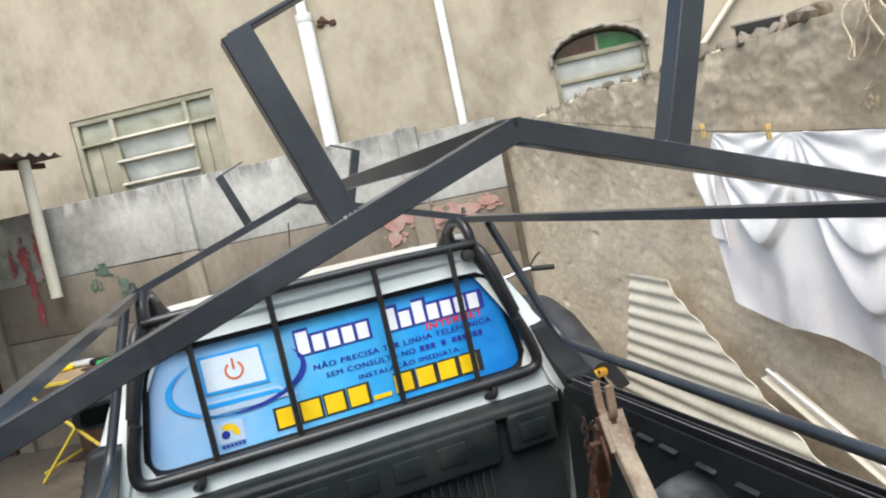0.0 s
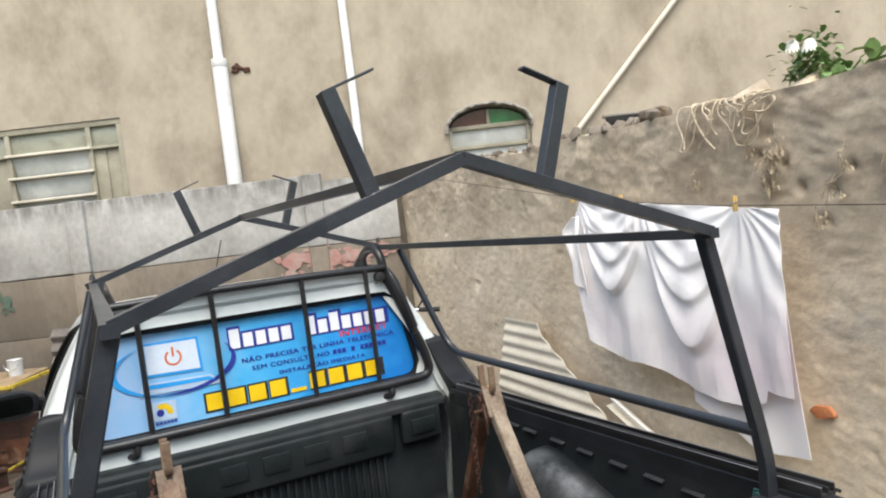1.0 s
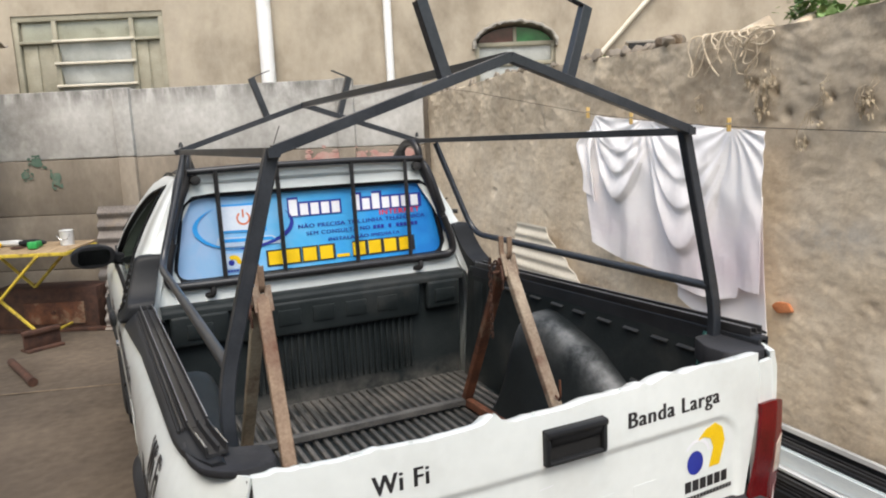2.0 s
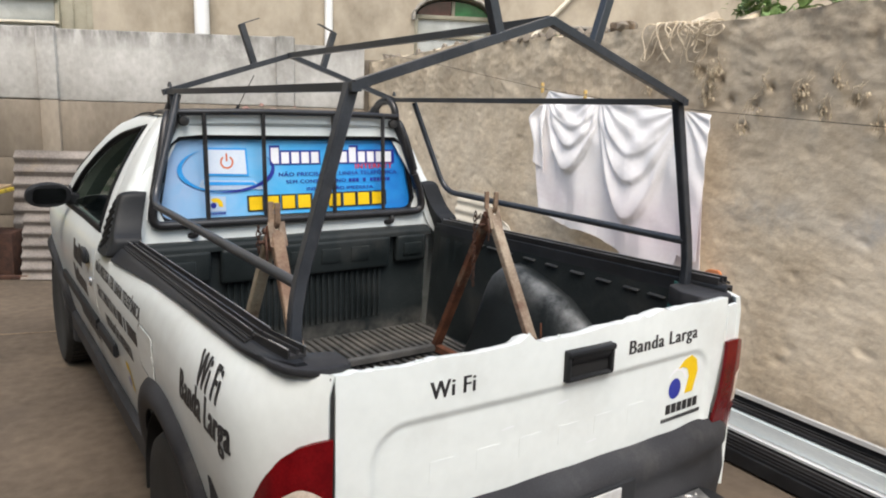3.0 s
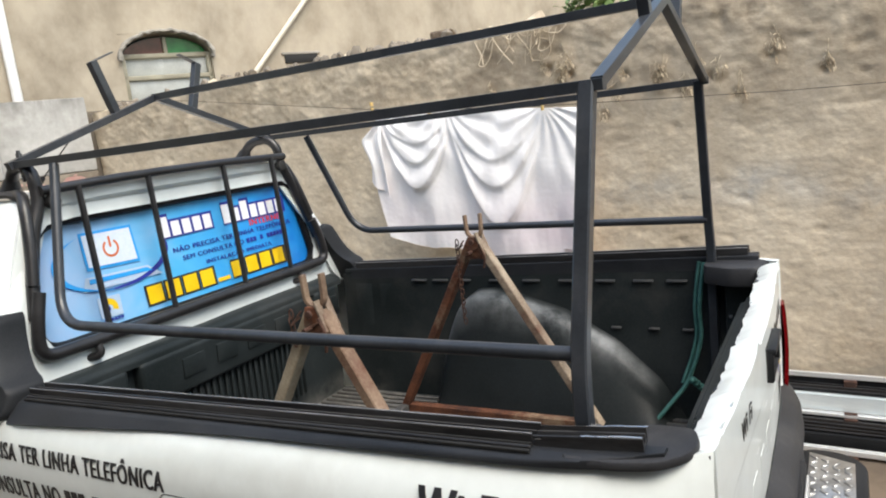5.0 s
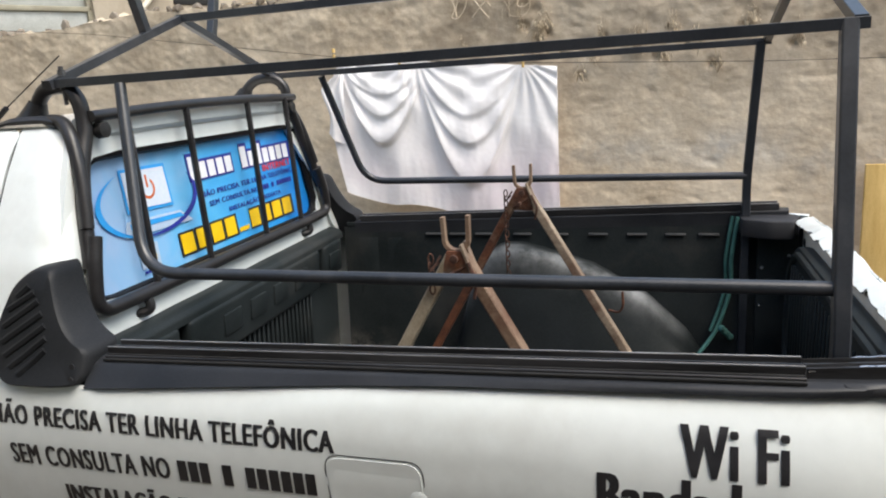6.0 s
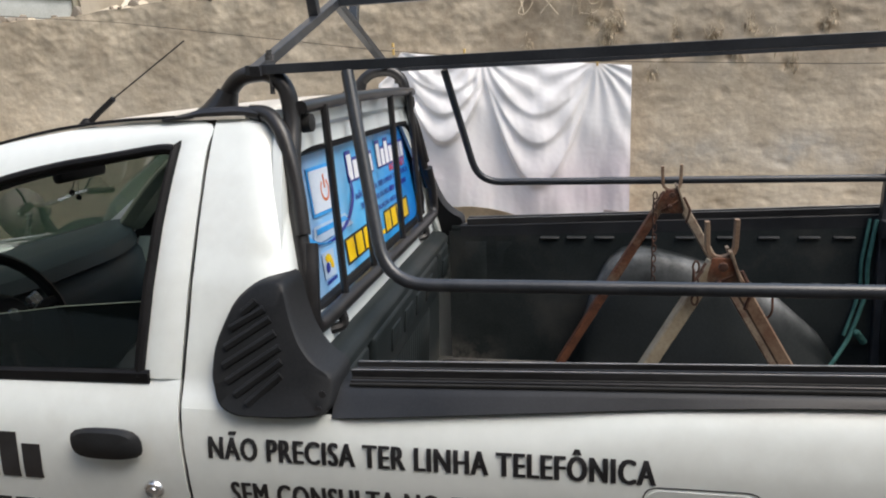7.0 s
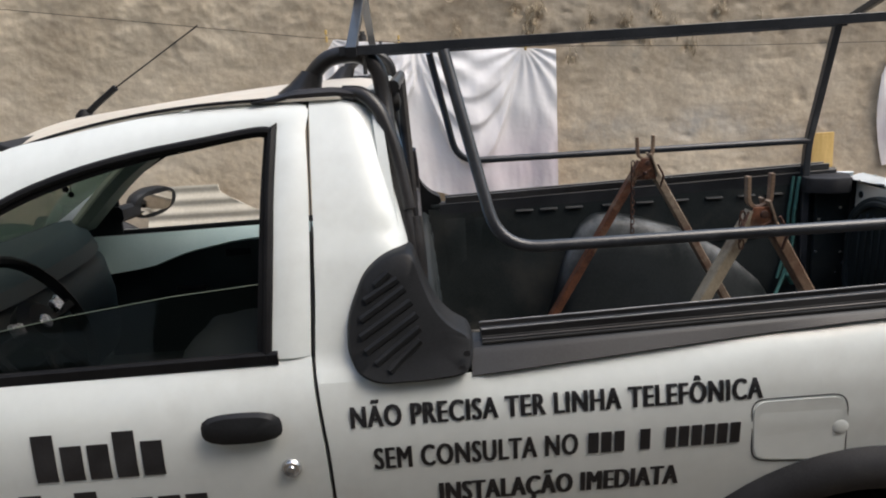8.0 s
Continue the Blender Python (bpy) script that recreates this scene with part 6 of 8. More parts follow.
band(wall_side_mat, (0.45, 0.45, 0.43), 0.70, 1.09, 0.30, 0.08, 0.85, 1, 6.0)
band(wall_side_mat, (0.40, 0.44, 0.48), 0.08, 1.10, 0.26, 0.09, 0.9, 1, 5.0)
band(wall_side_mat, (0.42, 0.43, 0.43), -0.4, 1.02, 0.4, 0.10, 0.6, 1, 6.0)
band(wall_side_mat, (0.15, 0.105, 0.064), 0.6, 1.98, 3.2, 0.40, 0.85, 1, 5.0)
band(wall_side_mat, (0.25, 0.195, 0.135), 0.1, 1.55, 1.3, 0.35, 0.5, 1, 4.0)
band(cloth_mat, (0.745, 0.66, 0.71), 0.0, 0.12, 2.0, 0.21, 0.95, 1, 0.5)
band(paint_white, (0.30, 0.23, 0.16), 0.9, 0.42, 0.9, 0.15, 0.7, 1, 6.0)
band(wall_side_mat, (0.5, 0.46, 0.4), 3.6, 1.1, 0.8, 0.5, 0.5)
band(wall_side_mat, (0.12, 0.09, 0.06), 4.0, 1.83, 1.3, 0.26, 0.8, 1, 4.0)
band(wall_side_mat, (0.80, 0.69, 0.52), 0.0, 1.0, 20, 20, 0.32, 1, 8.0)
band(wall_side_mat, (0.34, 0.27, 0.19), 0.3, 1.62, 4.0, 0.22, 0.7, 1, 7.0)
band(wall_side_mat, (0.24, 0.19, 0.135), 0.0, 1.0, 20, 20, 0.24, 1, 17.0)
band(wall_side_mat, (0.80, 0.72, 0.585), 0.0, 0.9, 20, 1.1, 0.45, 1, 2.6)
band(wall_side_mat, (0.27, 0.215, 0.15), 0.0, 1.5, 20, 0.5, 0.35, 1, 3.4)
band(house_mat, (0.56, 0.495, 0.395), 0.0, 3.0, 30, 30, 0.32, 0, 3.2, 1.6)
# pale ridge streak: dust, with the sky's highlight put into the colour
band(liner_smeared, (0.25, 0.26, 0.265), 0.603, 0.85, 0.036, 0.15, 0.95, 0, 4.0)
band(liner_black, (0.17, 0.16, 0.145), 0.12, 0.51, 0.12, 0.07, 0.8, 1, 8.0)
band(panel_white, (0.10, 0.098, 0.09), -2.0, 2.13, 6.0, 0.13, 0.95, 0, 9.0, 4.0)
band(panel_white, (0.20, 0.19, 0.17), -2.0, 2.03, 6.0, 0.22, 0.35, 0, 5.0, 3.0)
# left end of the top row: shed shade put into the whitewash colour
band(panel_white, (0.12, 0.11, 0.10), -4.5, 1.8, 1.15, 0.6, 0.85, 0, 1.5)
band(panel_grey, (0.20, 0.165, 0.125), -2.0, 0.8, 6.0, 0.9, 0.5, 0, 4.0, 5.0)
# shade under shed and table put into the panel colour, along with grime
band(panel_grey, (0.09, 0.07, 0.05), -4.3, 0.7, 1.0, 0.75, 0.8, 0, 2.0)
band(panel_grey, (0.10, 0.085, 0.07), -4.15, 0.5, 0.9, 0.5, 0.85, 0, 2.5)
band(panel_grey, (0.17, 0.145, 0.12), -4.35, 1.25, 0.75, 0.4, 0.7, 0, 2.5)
band(panel_white, (0.17, 0.165, 0.15), -1.0, 2.0, 0.8, 0.22, 0.7, 0, 4.0)


def structure(name, bm, mat, label, sharp=38):
    return tagged(part(name, bm, mat, None, label, sharp), kind="structure")


def warp(t):
    return 14 * t + 60 * t ** 5


def ground_f(u, v):
    x, y = warp(u * 2 - 1), 1.5 + warp(v * 2 - 1)
    near = math.exp(-((x + 0.5) ** 2 + (y - 1.5) ** 2) / 60)
    z = G + near * (0.012 * noise.noise((x * 0.9, y * 0.9, 0)) + 0.005 * noise.noise((x * 4, y * 4, 1)))
    return (x, y, z)


structure("ground", grid(ground_f, 150, 150), soil_mat, "trodden brown earth and cement yard floor")


def wall_x(y):
    return 1.84 + 0.057 * (y - 0.4)


def wall_top(y):
    return 1.985 + 0.03 * noise.noise((y * 1.3, 5.1, 0)) + 0.018 * noise.noise((y * 6, 1.1, 0)) - 0.04 * max(0, y - 3.6)


PITS = [(1.0, 1.70), (1.11, 1.74), (0.565, 1.625), (0.72, 1.66), (0.84, 1.475), (0.80, 1.58), (0.22, 1.50), (0.33, 1.60), (0.08, 1.66), (-0.13, 1.57), (0.47, 1.55), (0.93, 1.60)]


def side_wall(u, v):
    y = -4.6 + u * 9.62
    z = G - 0.05 + v * (wall_top(y) - G + 0.05)
    w = 0.05 * noise.noise((y * 1.7, z * 2, 31))  # courses run level but wander
    d = 0.008 * noise.noise((y * 1.6, z * 1.9, 0)) + 0.0022 * noise.noise((y * 4.5, (z + w) * 7, 3)) + 0.0028 * noise.noise((y * 11, (z + w) * 15, 7)) + 0.0030 * noise.noise((y * 27, z * 36, 9))
    d += 0.006 * max(0, noise.noise((y * 3.1, z * 3.7, 12)) - 0.25) - 0.030 * max(0, noise.noise((y * 9, z * 13, 17)) - 0.44)
    for cy, cz in PITS:
        near = ((y - cy) / 0.022) ** 2 + ((z - cz) / 0.026) ** 2
        if near < 6:
            d -= 0.032 * math.exp(-near * 1.6)
    rough = max(0, min(1, (z - 1.45) / 0.3))
    d += rough * (0.009 * noise.noise((y * 8, z * 11, 41)) + 0.010 * abs(noise.noise((y * 19, z * 21, 43))))
    return (wall_x(y) - d, y, z)


bm = grid(side_wall, 640, 170)
bmesh.ops.recalc_face_normals(bm, faces=bm.faces[:])
if sum(f.normal.x for f in bm.faces) > 0:
    bmesh.ops.reverse_faces(bm, faces=bm.faces[:])
bmesh.ops.solidify(bm, geom=bm.faces[:], thickness=0.18)
structure("wall_east", bm, wall_side_mat, "rough brown plastered yard wall with stains and dry roots on top")
structure("earth_bank", grid(lambda u, v: (wall_x(-4.5 + 9.4 * v) + 0.12 + u * 9.0, -4.5 + 9.4 * v, 1.92 + 0.05 * noise.noise((u * 20, v * 20, 0))), 20, 30, 0.05), bank_mat, "dark soil behind the yard wall")

AB = radians(-26.4)
OB = Matrix.Translation((2.02, 4.95, 0)) @ Matrix.Rotation(AB, 4, 'Z')


def ob_structure(name, bm, mat, label, parent=None):
    """Built in the slanted frame of the far wall: x along it, y away from the yard."""
    o = part(name, bm, mat, parent, label)
    if parent is None:
        o.matrix_world = OB
        tagged(o, kind="structure")
    return o


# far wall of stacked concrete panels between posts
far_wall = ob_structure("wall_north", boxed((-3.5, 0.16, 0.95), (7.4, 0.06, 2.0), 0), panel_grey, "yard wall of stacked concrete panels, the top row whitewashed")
POSTS = [-6.95, -4.87, -2.80, -0.73]
rowz = [(-0.10, 0.44), (0.445, 0.965), (0.97, 1.485), (1.492, 2.112)]
rnd = random.Random(11)
for k, x0 in enumerate(POSTS):
    x1 = POSTS[k + 1] if k + 1 < len(POSTS) else 0.06
    for j, (z0, z1) in enumerate(rowz):
        top_row = j == 3
        if top_row and k == 3:
            z1 = 2.055
        b = boxed(((x0 + x1) / 2, 0.045 + rnd.uniform(-.004, .004), (z0 + z1) / 2), (x1 - x0 - 0.13, 0.05, z1 - z0 + 0.003), 0.012, Matrix.Rotation(rnd.uniform(-.006, .006), 3, 'Y'))
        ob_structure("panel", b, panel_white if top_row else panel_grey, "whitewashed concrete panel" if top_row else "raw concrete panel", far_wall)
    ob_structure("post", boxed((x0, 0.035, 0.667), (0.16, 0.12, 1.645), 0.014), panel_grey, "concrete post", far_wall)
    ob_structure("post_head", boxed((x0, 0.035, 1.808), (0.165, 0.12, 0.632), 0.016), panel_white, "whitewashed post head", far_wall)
rnd = random.Random(5)


def blot(bm, x, z, w, h, y=0.010, n=22):
    vs = []
    for k in range(n):
        a = 2 * math.pi * k / n
        r = 0.82 + 0.3 * noise.noise((1.3 * math.cos(a) + x * 9, 1.3 * math.sin(a) + z * 7, 0)) + rnd.uniform(-0.06, 0.06)
        vs.append(bm.verts.new((x + w * r * math.cos(a), y, z + h * r * math.sin(a))))
    bm.faces.new(vs)


def patch(name, spots, mat, label):
    """Paint sprayed on the panels, a thin raised skin."""
    bm = bmesh.new()
    for i, (x, z, w, h) in enumerate(spots):
        blot(bm, x, z, w * 0.85, h * 0.85, 0.006 - 0.0007 * i)
        for j in range(9):  # speckled rim of the spray
            a, k = rnd.uniform(0, 6.3), rnd.uniform(0.75, 1.25)
            q = rnd.uniform(0.12, 0.3)
            blot(bm, x + w * k * math.cos(a), z + h * k * math.sin(a), w * q, h * q, 0.0063 - 0.0007 * i, 9)
    ob_structure(name, bm, mat, label, far_wall)


patch("red_paint_mark", [(-4.40, 1.72, 0.06, 0.16), (-4.37, 1.48, 0.05, 0.16), (-4.36, 1.22, 0.035, 0.17), (-4.24, 1.75, 0.035, 0.15), (-4.21, 1.55, 0.05, 0.07), (-4.52, 1.68, 0.03, 0.12)], graffiti_red, "red sprayed strokes")
patch("red_paint_mark", [(-0.98, 1.38, 0.13, 0.10), (-0.80, 1.40, 0.15, 0.07), (-0.62, 1.38, 0.12, 0.10), (-0.40, 1.38, 0.20, 0.08), (-0.18, 1.42, 0.13, 0.055), (-1.0, 1.26, 0.08, 0.09), (-0.7, 1.29, 0.1, 0.06)], graffiti_faded, "faded red sprayed marks")
patch("teal_wash_mark", [(-0.95, 1.12, 0.16, 0.05), (-0.72, 1.14, 0.16, 0.06), (-0.50, 1.16, 0.12, 0.05)], wash_teal, "pale teal limewash")
patch("green_paint_mark", [(-3.66, 1.47, 0.08, 0.06), (-3.49, 1.32, 0.06, 0.09), (-3.78, 1.36, 0.06, 0.05)], graffiti_green, "green sprayed marks")

# house behind
HY = 1.07
W1 = (-4.34, -2.73, 1.85, 2.985)
W2 = (0.55, 1.40, 2.02, 2.69)
hb = bmesh.new()
for x0, x1, z0, z1 in ((-9, W1[0], -0.1, 6), (W1[0], W1[1], -0.1, W1[2]), (W1[0], W1[1], W1[3], 6), (W1[1], W2[0], -0.1, 6),
                       (W2[0], W2[1], -0.1, W2[2]), (W2[0], W2[1], W2[3], 6), (W2[1], 10, -0.1, 6)):
    box(hb, ((x0 + x1) / 2, HY + 0.11, (z0 + z1) / 2), (x1 - x0, 0.22, z1 - z0), 0)
# spandrels over the arched window
for s, xe in ((1, W2[0]), (-1, W2[1])):
    xm = (W2[0] + W2[1]) / 2
    pts = [(xe, 2.69), (xm, 2.69)]
    for k in range(9):
        a = k / 8
        x = xm + (xe - xm) * a
        pts.append((x, 2.49 + 0.195 * math.sqrt(max(0, 1 - a * a))))
    pr = prism(pts, 0.215, "y", HY + 0.003)
    me = bpy.data.meshes.new("tmp")
    pr.to_mesh(me)
    pr.free()
    hb.from_mesh(me)
    bpy.data.meshes.remove(me)
house_wall = ob_structure("house_wall", hb, house_mat, "unpainted rendered house wall behind the yard wall")
# added dark sheet: the room's darkness is put into its colour
ob_structure("unlit_room_sheet", boxed((-1.5, HY + 1.0, 2.4), (8, 0.05, 2.4), 0), dash_dark, "dark sheet standing for the unlit room behind the house windows")


def hp(name, bm, mat, parent, label=""):
    return ob_structure(name, bm, mat, label, parent)


win1 = tagged(new("window_1"), "cream framed window with frosted louvres in the house wall", "window", kind="structure")
win1.matrix_world = OB
fy = HY + 0.05
x0, x1, z0, z1 = W1
for c, s in (((x0 + 0.03, fy, 2.42), (0.06, 0.07, 1.14)), ((x1 - 0.03, fy, 2.42), (0.06, 0.07, 1.14)), (((x0 + x1) / 2, fy, z1 - 0.03), (x1 - x0, 0.072, 0.06)), (((x0 + x1) / 2, fy, z0 + 0.03), (x1 - x0, 0.072, 0.06)),
             ((-3.90, fy, 2.42), (0.05, 0.068, 1.1)), ((-3.08, fy, 2.42), (0.05, 0.068, 1.1)), (((x0 + x1) / 2, fy - 0.006, 2.712), (x1 - x0 - 0.1, 0.066, 0.03))):
    hp("window_frame", boxed(c, s, 0.006), frame_cream, win1)
for z in (2.60, 2.365, 2.13, 1.95):
    hp("louvre_pane", boxed((-3.49, fy + 0.01, z), (0.78, 0.006, 0.23), 0.001, Matrix.Rotation(radians(16), 3, 'X')), pane_frost, win1)
for z in (2.715, 2.485, 2.25, 2.02):
    hp("louvre_bar", boxed((-3.49, fy - 0.038, z), (0.86, 0.07, 0.026), 0.005), pvc_old, win1)
for xx in (-4.10, -2.92):
    hp("side_pane", boxed((xx, fy + 0.02, 2.42), (0.37, 0.008, 1.08), 0.001), frame_cream, win1)
    for dx, w in ((-0.09, 0.15), (0.09, 0.17)):
        hp("side_board", boxed((xx + dx, fy + 0.010, 2.28), (w, 0.014, 0.83), 0.004), frame_cream, win1)
    hp("top_pane", boxed((xx, fy + 0.008, 2.83), (0.32, 0.008, 0.20), 0.001), pane_olive, win1)
hp("top_pane", boxed((-3.49, fy + 0.008, 2.83), (0.80, 0.008, 0.20), 0.001), pane_olive, win1)

win2 = tagged(new("window_2"), "arched window with red and green panes and a grey plaster surround", "window", kind="structure")
win2.matrix_world = OB
xm = (W2[0] + W2[1]) / 2
arc = [(xm + 0.44 * math.cos(radians(a)), HY - 0.012, 2.47 + 0.235 * math.sin(radians(a))) for a in range(-6, 187, 6)]
arch_bm = sweep(bmesh.new(), arc, square(0.032, 0.115, 0.010), up=Vector((0, 1, 0)))
bmesh.ops.subdivide_edges(arch_bm, edges=arch_bm.edges[:], cuts=2, use_grid_fill=True)
for v in arch_bm.verts:
    v.co += Vector((noise.noise(v.co * 17), 0.6 * noise.noise(v.co * 23), noise.noise(v.co * 19))) * 0.016
hp("arch_surround", arch_bm, house_ring, win2, "rough grey cement arch")
fx = HY + 0.06
half_l = [(xm + 0.39 * math.cos(radians(a)), 2.495 + 0.165 * math.sin(radians(a))) for a in range(90, 181, 9)] + [(xm, 2.495)]
half_r = [(xm + 0.39 * math.cos(radians(a)), 2.495 + 0.165 * math.sin(radians(a))) for a in range(0, 91, 9)] + [(xm, 2.495)]
hp("red_pane", prism(half_l, 0.006, "y", fx + 0.012), pane_red, win2, "dark red pane")
hp("green_pane", prism(half_r, 0.006, "y", fx + 0.012), pane_green, win2, "green pane")
hp("mullion", boxed((xm, fx, 2.575), (0.035, 0.04, 0.17), 0.005), frame_cream, win2)
for z in (2.485, 2.285):
    hp("transom", boxed((xm, fx, z), (0.84, 0.05, 0.045), 0.006), frame_cream, win2)
for xx in (W2[0] + 0.02, W2[1] - 0.02):
    hp("jamb", boxed((xx, fx, 2.27), (0.045, 0.05, 0.46), 0.006), frame_cream, win2)
hp("clear_pane", boxed((xm, fx + 0.02, 2.385), (0.78, 0.006, 0.16), 0.001, Matrix.Rotation(radians(10), 3, 'X')), pane_frost, win2)
hp("clear_pane", boxed((xm, fx + 0.02, 2.16), (0.78, 0.006, 0.20), 0.001, Matrix.Rotation(radians(10), 3, 'X')), pane_frost, win2)


def ob_thing(name, label, category, local, group=""):
    t = tagged(new(name), label, category, group)
    t.matrix_world = OB @ Matrix.Translation(local)
    return t


def op(name, bm, mat, parent, local, label=""):
    bm.transform(Matrix.Translation(-Vector(local)))
    return part(name, bm, mat, parent, label)


# downpipes and pipes on the house
at = (-1.63, HY - 0.08, 0)
dp = ob_thing("downpipe", "thick white plastic downpipe on the house wall", "pipe", at)
op("pipe", tube([(-1.655, HY - 0.07, 5.8), (-1.65, HY - 0.07, 3.40)], 0.050, 16), pvc, dp, at)
op("pipe", tube([(-1.645, HY - 0.08, 3.42), (-1.64, HY - 0.08, 0.0)], 0.075, 18), pvc, dp, at, "wider lower pipe")
op("pipe_collar", lathe([(0.05, 3.44), (0.08, 3.43), (0.082, 3.36), (0.076, 3.35)], 18, "z", (-1.645, HY - 0.08, 0)), pvc, dp, at)
at = (-0.35, HY - 0.05, 0)
dp2 = ob_thing("downpipe", "thin white plastic downpipe on the house wall", "pipe", at)
op("pipe", tube([(-0.375, HY - 0.045, 5.8), (-0.36, HY - 0.045, 3.0), (-0.355, HY - 0.045, 0.0)], 0.042, 14), pvc, dp2, at)
at = (1.8, HY - 0.05, 2.2)
dg = ob_thing("drain_pipe", "slanting yellowed plastic pipe on the house wall", "pipe", at)
op("pipe", tube([(1.74, HY - 0.05, 2.2), (3.3, HY - 0.05, 3.86)], 0.026, 12), pvc_old, dg, at)
at = (-1.48, HY, 3.33)
hole = ob_thing("broken_render", "broken patch of render with dark stones beside the downpipe", "damaged wall", at)
hole_bm = bmesh.new()
rnd = random.Random(8)
for k in range(9):
    bmesh.ops.create_icosphere(hole_bm, subdivisions=2, radius=rnd.uniform(0.015, 0.04), matrix=Matrix.Translation((rnd.uniform(-0.05, 0.1), -0.01, rnd.uniform(-0.04, 0.05))) @ Matrix.Diagonal((1.3, 0.5, 0.7, 1)))
part("stones", hole_bm, rust_dark, hole)
at = (2.36, HY, 2.39)
vent = ob_thing("wall_vent", "small dark slot in the house wall", "vent", at)
part("slot", boxed((0, -0.004, 0), (0.38, 0.02, 0.09), 0.004), dark_gap, vent)
part("slot_frame", boxed((0, -0.004, 0.055), (0.44, 0.03, 0.025), 0.005), house_ring, vent)

# shed roof corner with its hanging pipe
at = (-4.06, -0.1, 2.45)
shed = ob_thing("shed_roof", "grey corrugated shed roof corner on a dark beam, with an unseen shading extension", "roof", at)
# sheet and side beam run on unseen over the yard to shade the wall
def shed_sheet(u, v):
    x = -7.2 + u * 3.25
    return (x, -3.6 + v * 3.9, 2.585 + 0.018 * math.sin((v * 3.9 - 2.3) * 2 * math.pi / 0.16))
op("roof_sheet", grid(shed_sheet, 6, 190, 0.008), fibro_old, shed, at)
op("beam", boxed((-5.6, -0.55, 2.50), (3.1, 0.08, 0.08), 0.006), rust_dark, shed, at)
op("beam", boxed((-4.15, -1.65, 2.515), (0.06, 3.8, 0.05), 0.006), rust_dark, shed, at)
for xx in (-6.9, -5.0):
    op("post", boxed((xx, -0.02, 1.2), (0.08, 0.06, 2.55), 0.006), rust_dark, shed, at)
at = (-4.08, -0.1, 1.33)
gp = ob_thing("gutter_pipe", "short cream plastic pipe hanging from the shed roof", "pipe", at)
op("pipe", tube([(-4.05, -0.12, 2.55), (-4.07, -0.12, 1.33)], 0.05, 14), pvc_old, gp, at)

# unseen plain walls added round the yard; the dark west one shades the truck
structure("shade_wall_west", boxed((-3.05, -0.8, 1.9), (0.2, 7.8, 4.0), 0.01), shade_wall_mat, "unseen plain plastered yard wall, added")
structure("wall_south", boxed((-0.9, -4.7, 1.2), (5.6, 0.2, 2.6), 0.01), house_mat, "unseen plain plastered yard wall, added")


# ---- corrugated sheets ----
def leaning_sheet():
    t = thing("corrugated_sheet", "broken pale fibre-cement roofing sheet leaning on the yard wall", "roofing sheet", (1.7, 2.5, G))
    def f(u, v):
        z = -0.03 + v * 0.96
        y_max = 3.18
        y_min = 2.78 - max(0, 0.89 - z) * 2.0 + 0.02 * noise.noise((z * 14, 0, 0))
        y = y_max + (y_min - y_max) * u
        x = 1.63 + 0.235 * v + 0.057 * (y - 2.5) + 0.0062 * math.cos(2 * math.pi * (z + 0.02) / 0.070)
        return (x - 1.7, y - 2.5, z - G)
    part("sheet", grid(f, 16, 130, 0.007), fibro, t, "pale corrugated sheet")
    return t


leaning_sheet()
t = thing("plank", "pale grey plank leaning on the yard wall", "plank", (1.75, 1.7, G))
part("board", put(bar([(1.835, 2.10, 0.565), (1.635, 0.76, 0.135)], 0.018, 0.075, 0.003, Vector((1, 0, 0.3))), Matrix.Translation((-1.75, -1.7, -G))), pvc_old, t)
part("edge_strip", put(bar([(1.815, 2.08, 0.605), (1.615, 0.74, 0.175)], 0.012, 0.014, 0.002, Vector((1, 0, 0.3))), Matrix.Translation((-1.75, -1.7, -G))), pvc, t)


def stacked(name, label, x0, x1, z0, z1, y, lean, mat, pitch=0.11):
    at = ((x0 + x1) / 2, y, G)
    t = ob_thing(name, label, "roofing sheet", at, "sheets against the far wall")
    def f(u, v):
        z = z0 + (z1 - z0) * v
        return (x0 + (x1 - x0) * u, y + lean * v + 0.018 * math.cos(2 * math.pi * z / pitch), z)
    op("sheet", grid(f, 8, 70, 0.006), mat, t, at)


stacked("corrugated_sheet", "old grey corrugated sheet leaning on the far wall", -3.10, -1.3, -0.04, 1.04, -0.28, 0.2, fibro_old, 0.115)
stacked("corrugated_sheet", "brown stained corrugated sheet leaning low on the far wall", -2.95, -1.7, -0.04, 0.54, -0.50, 0.16, fibro_old, 0.10)


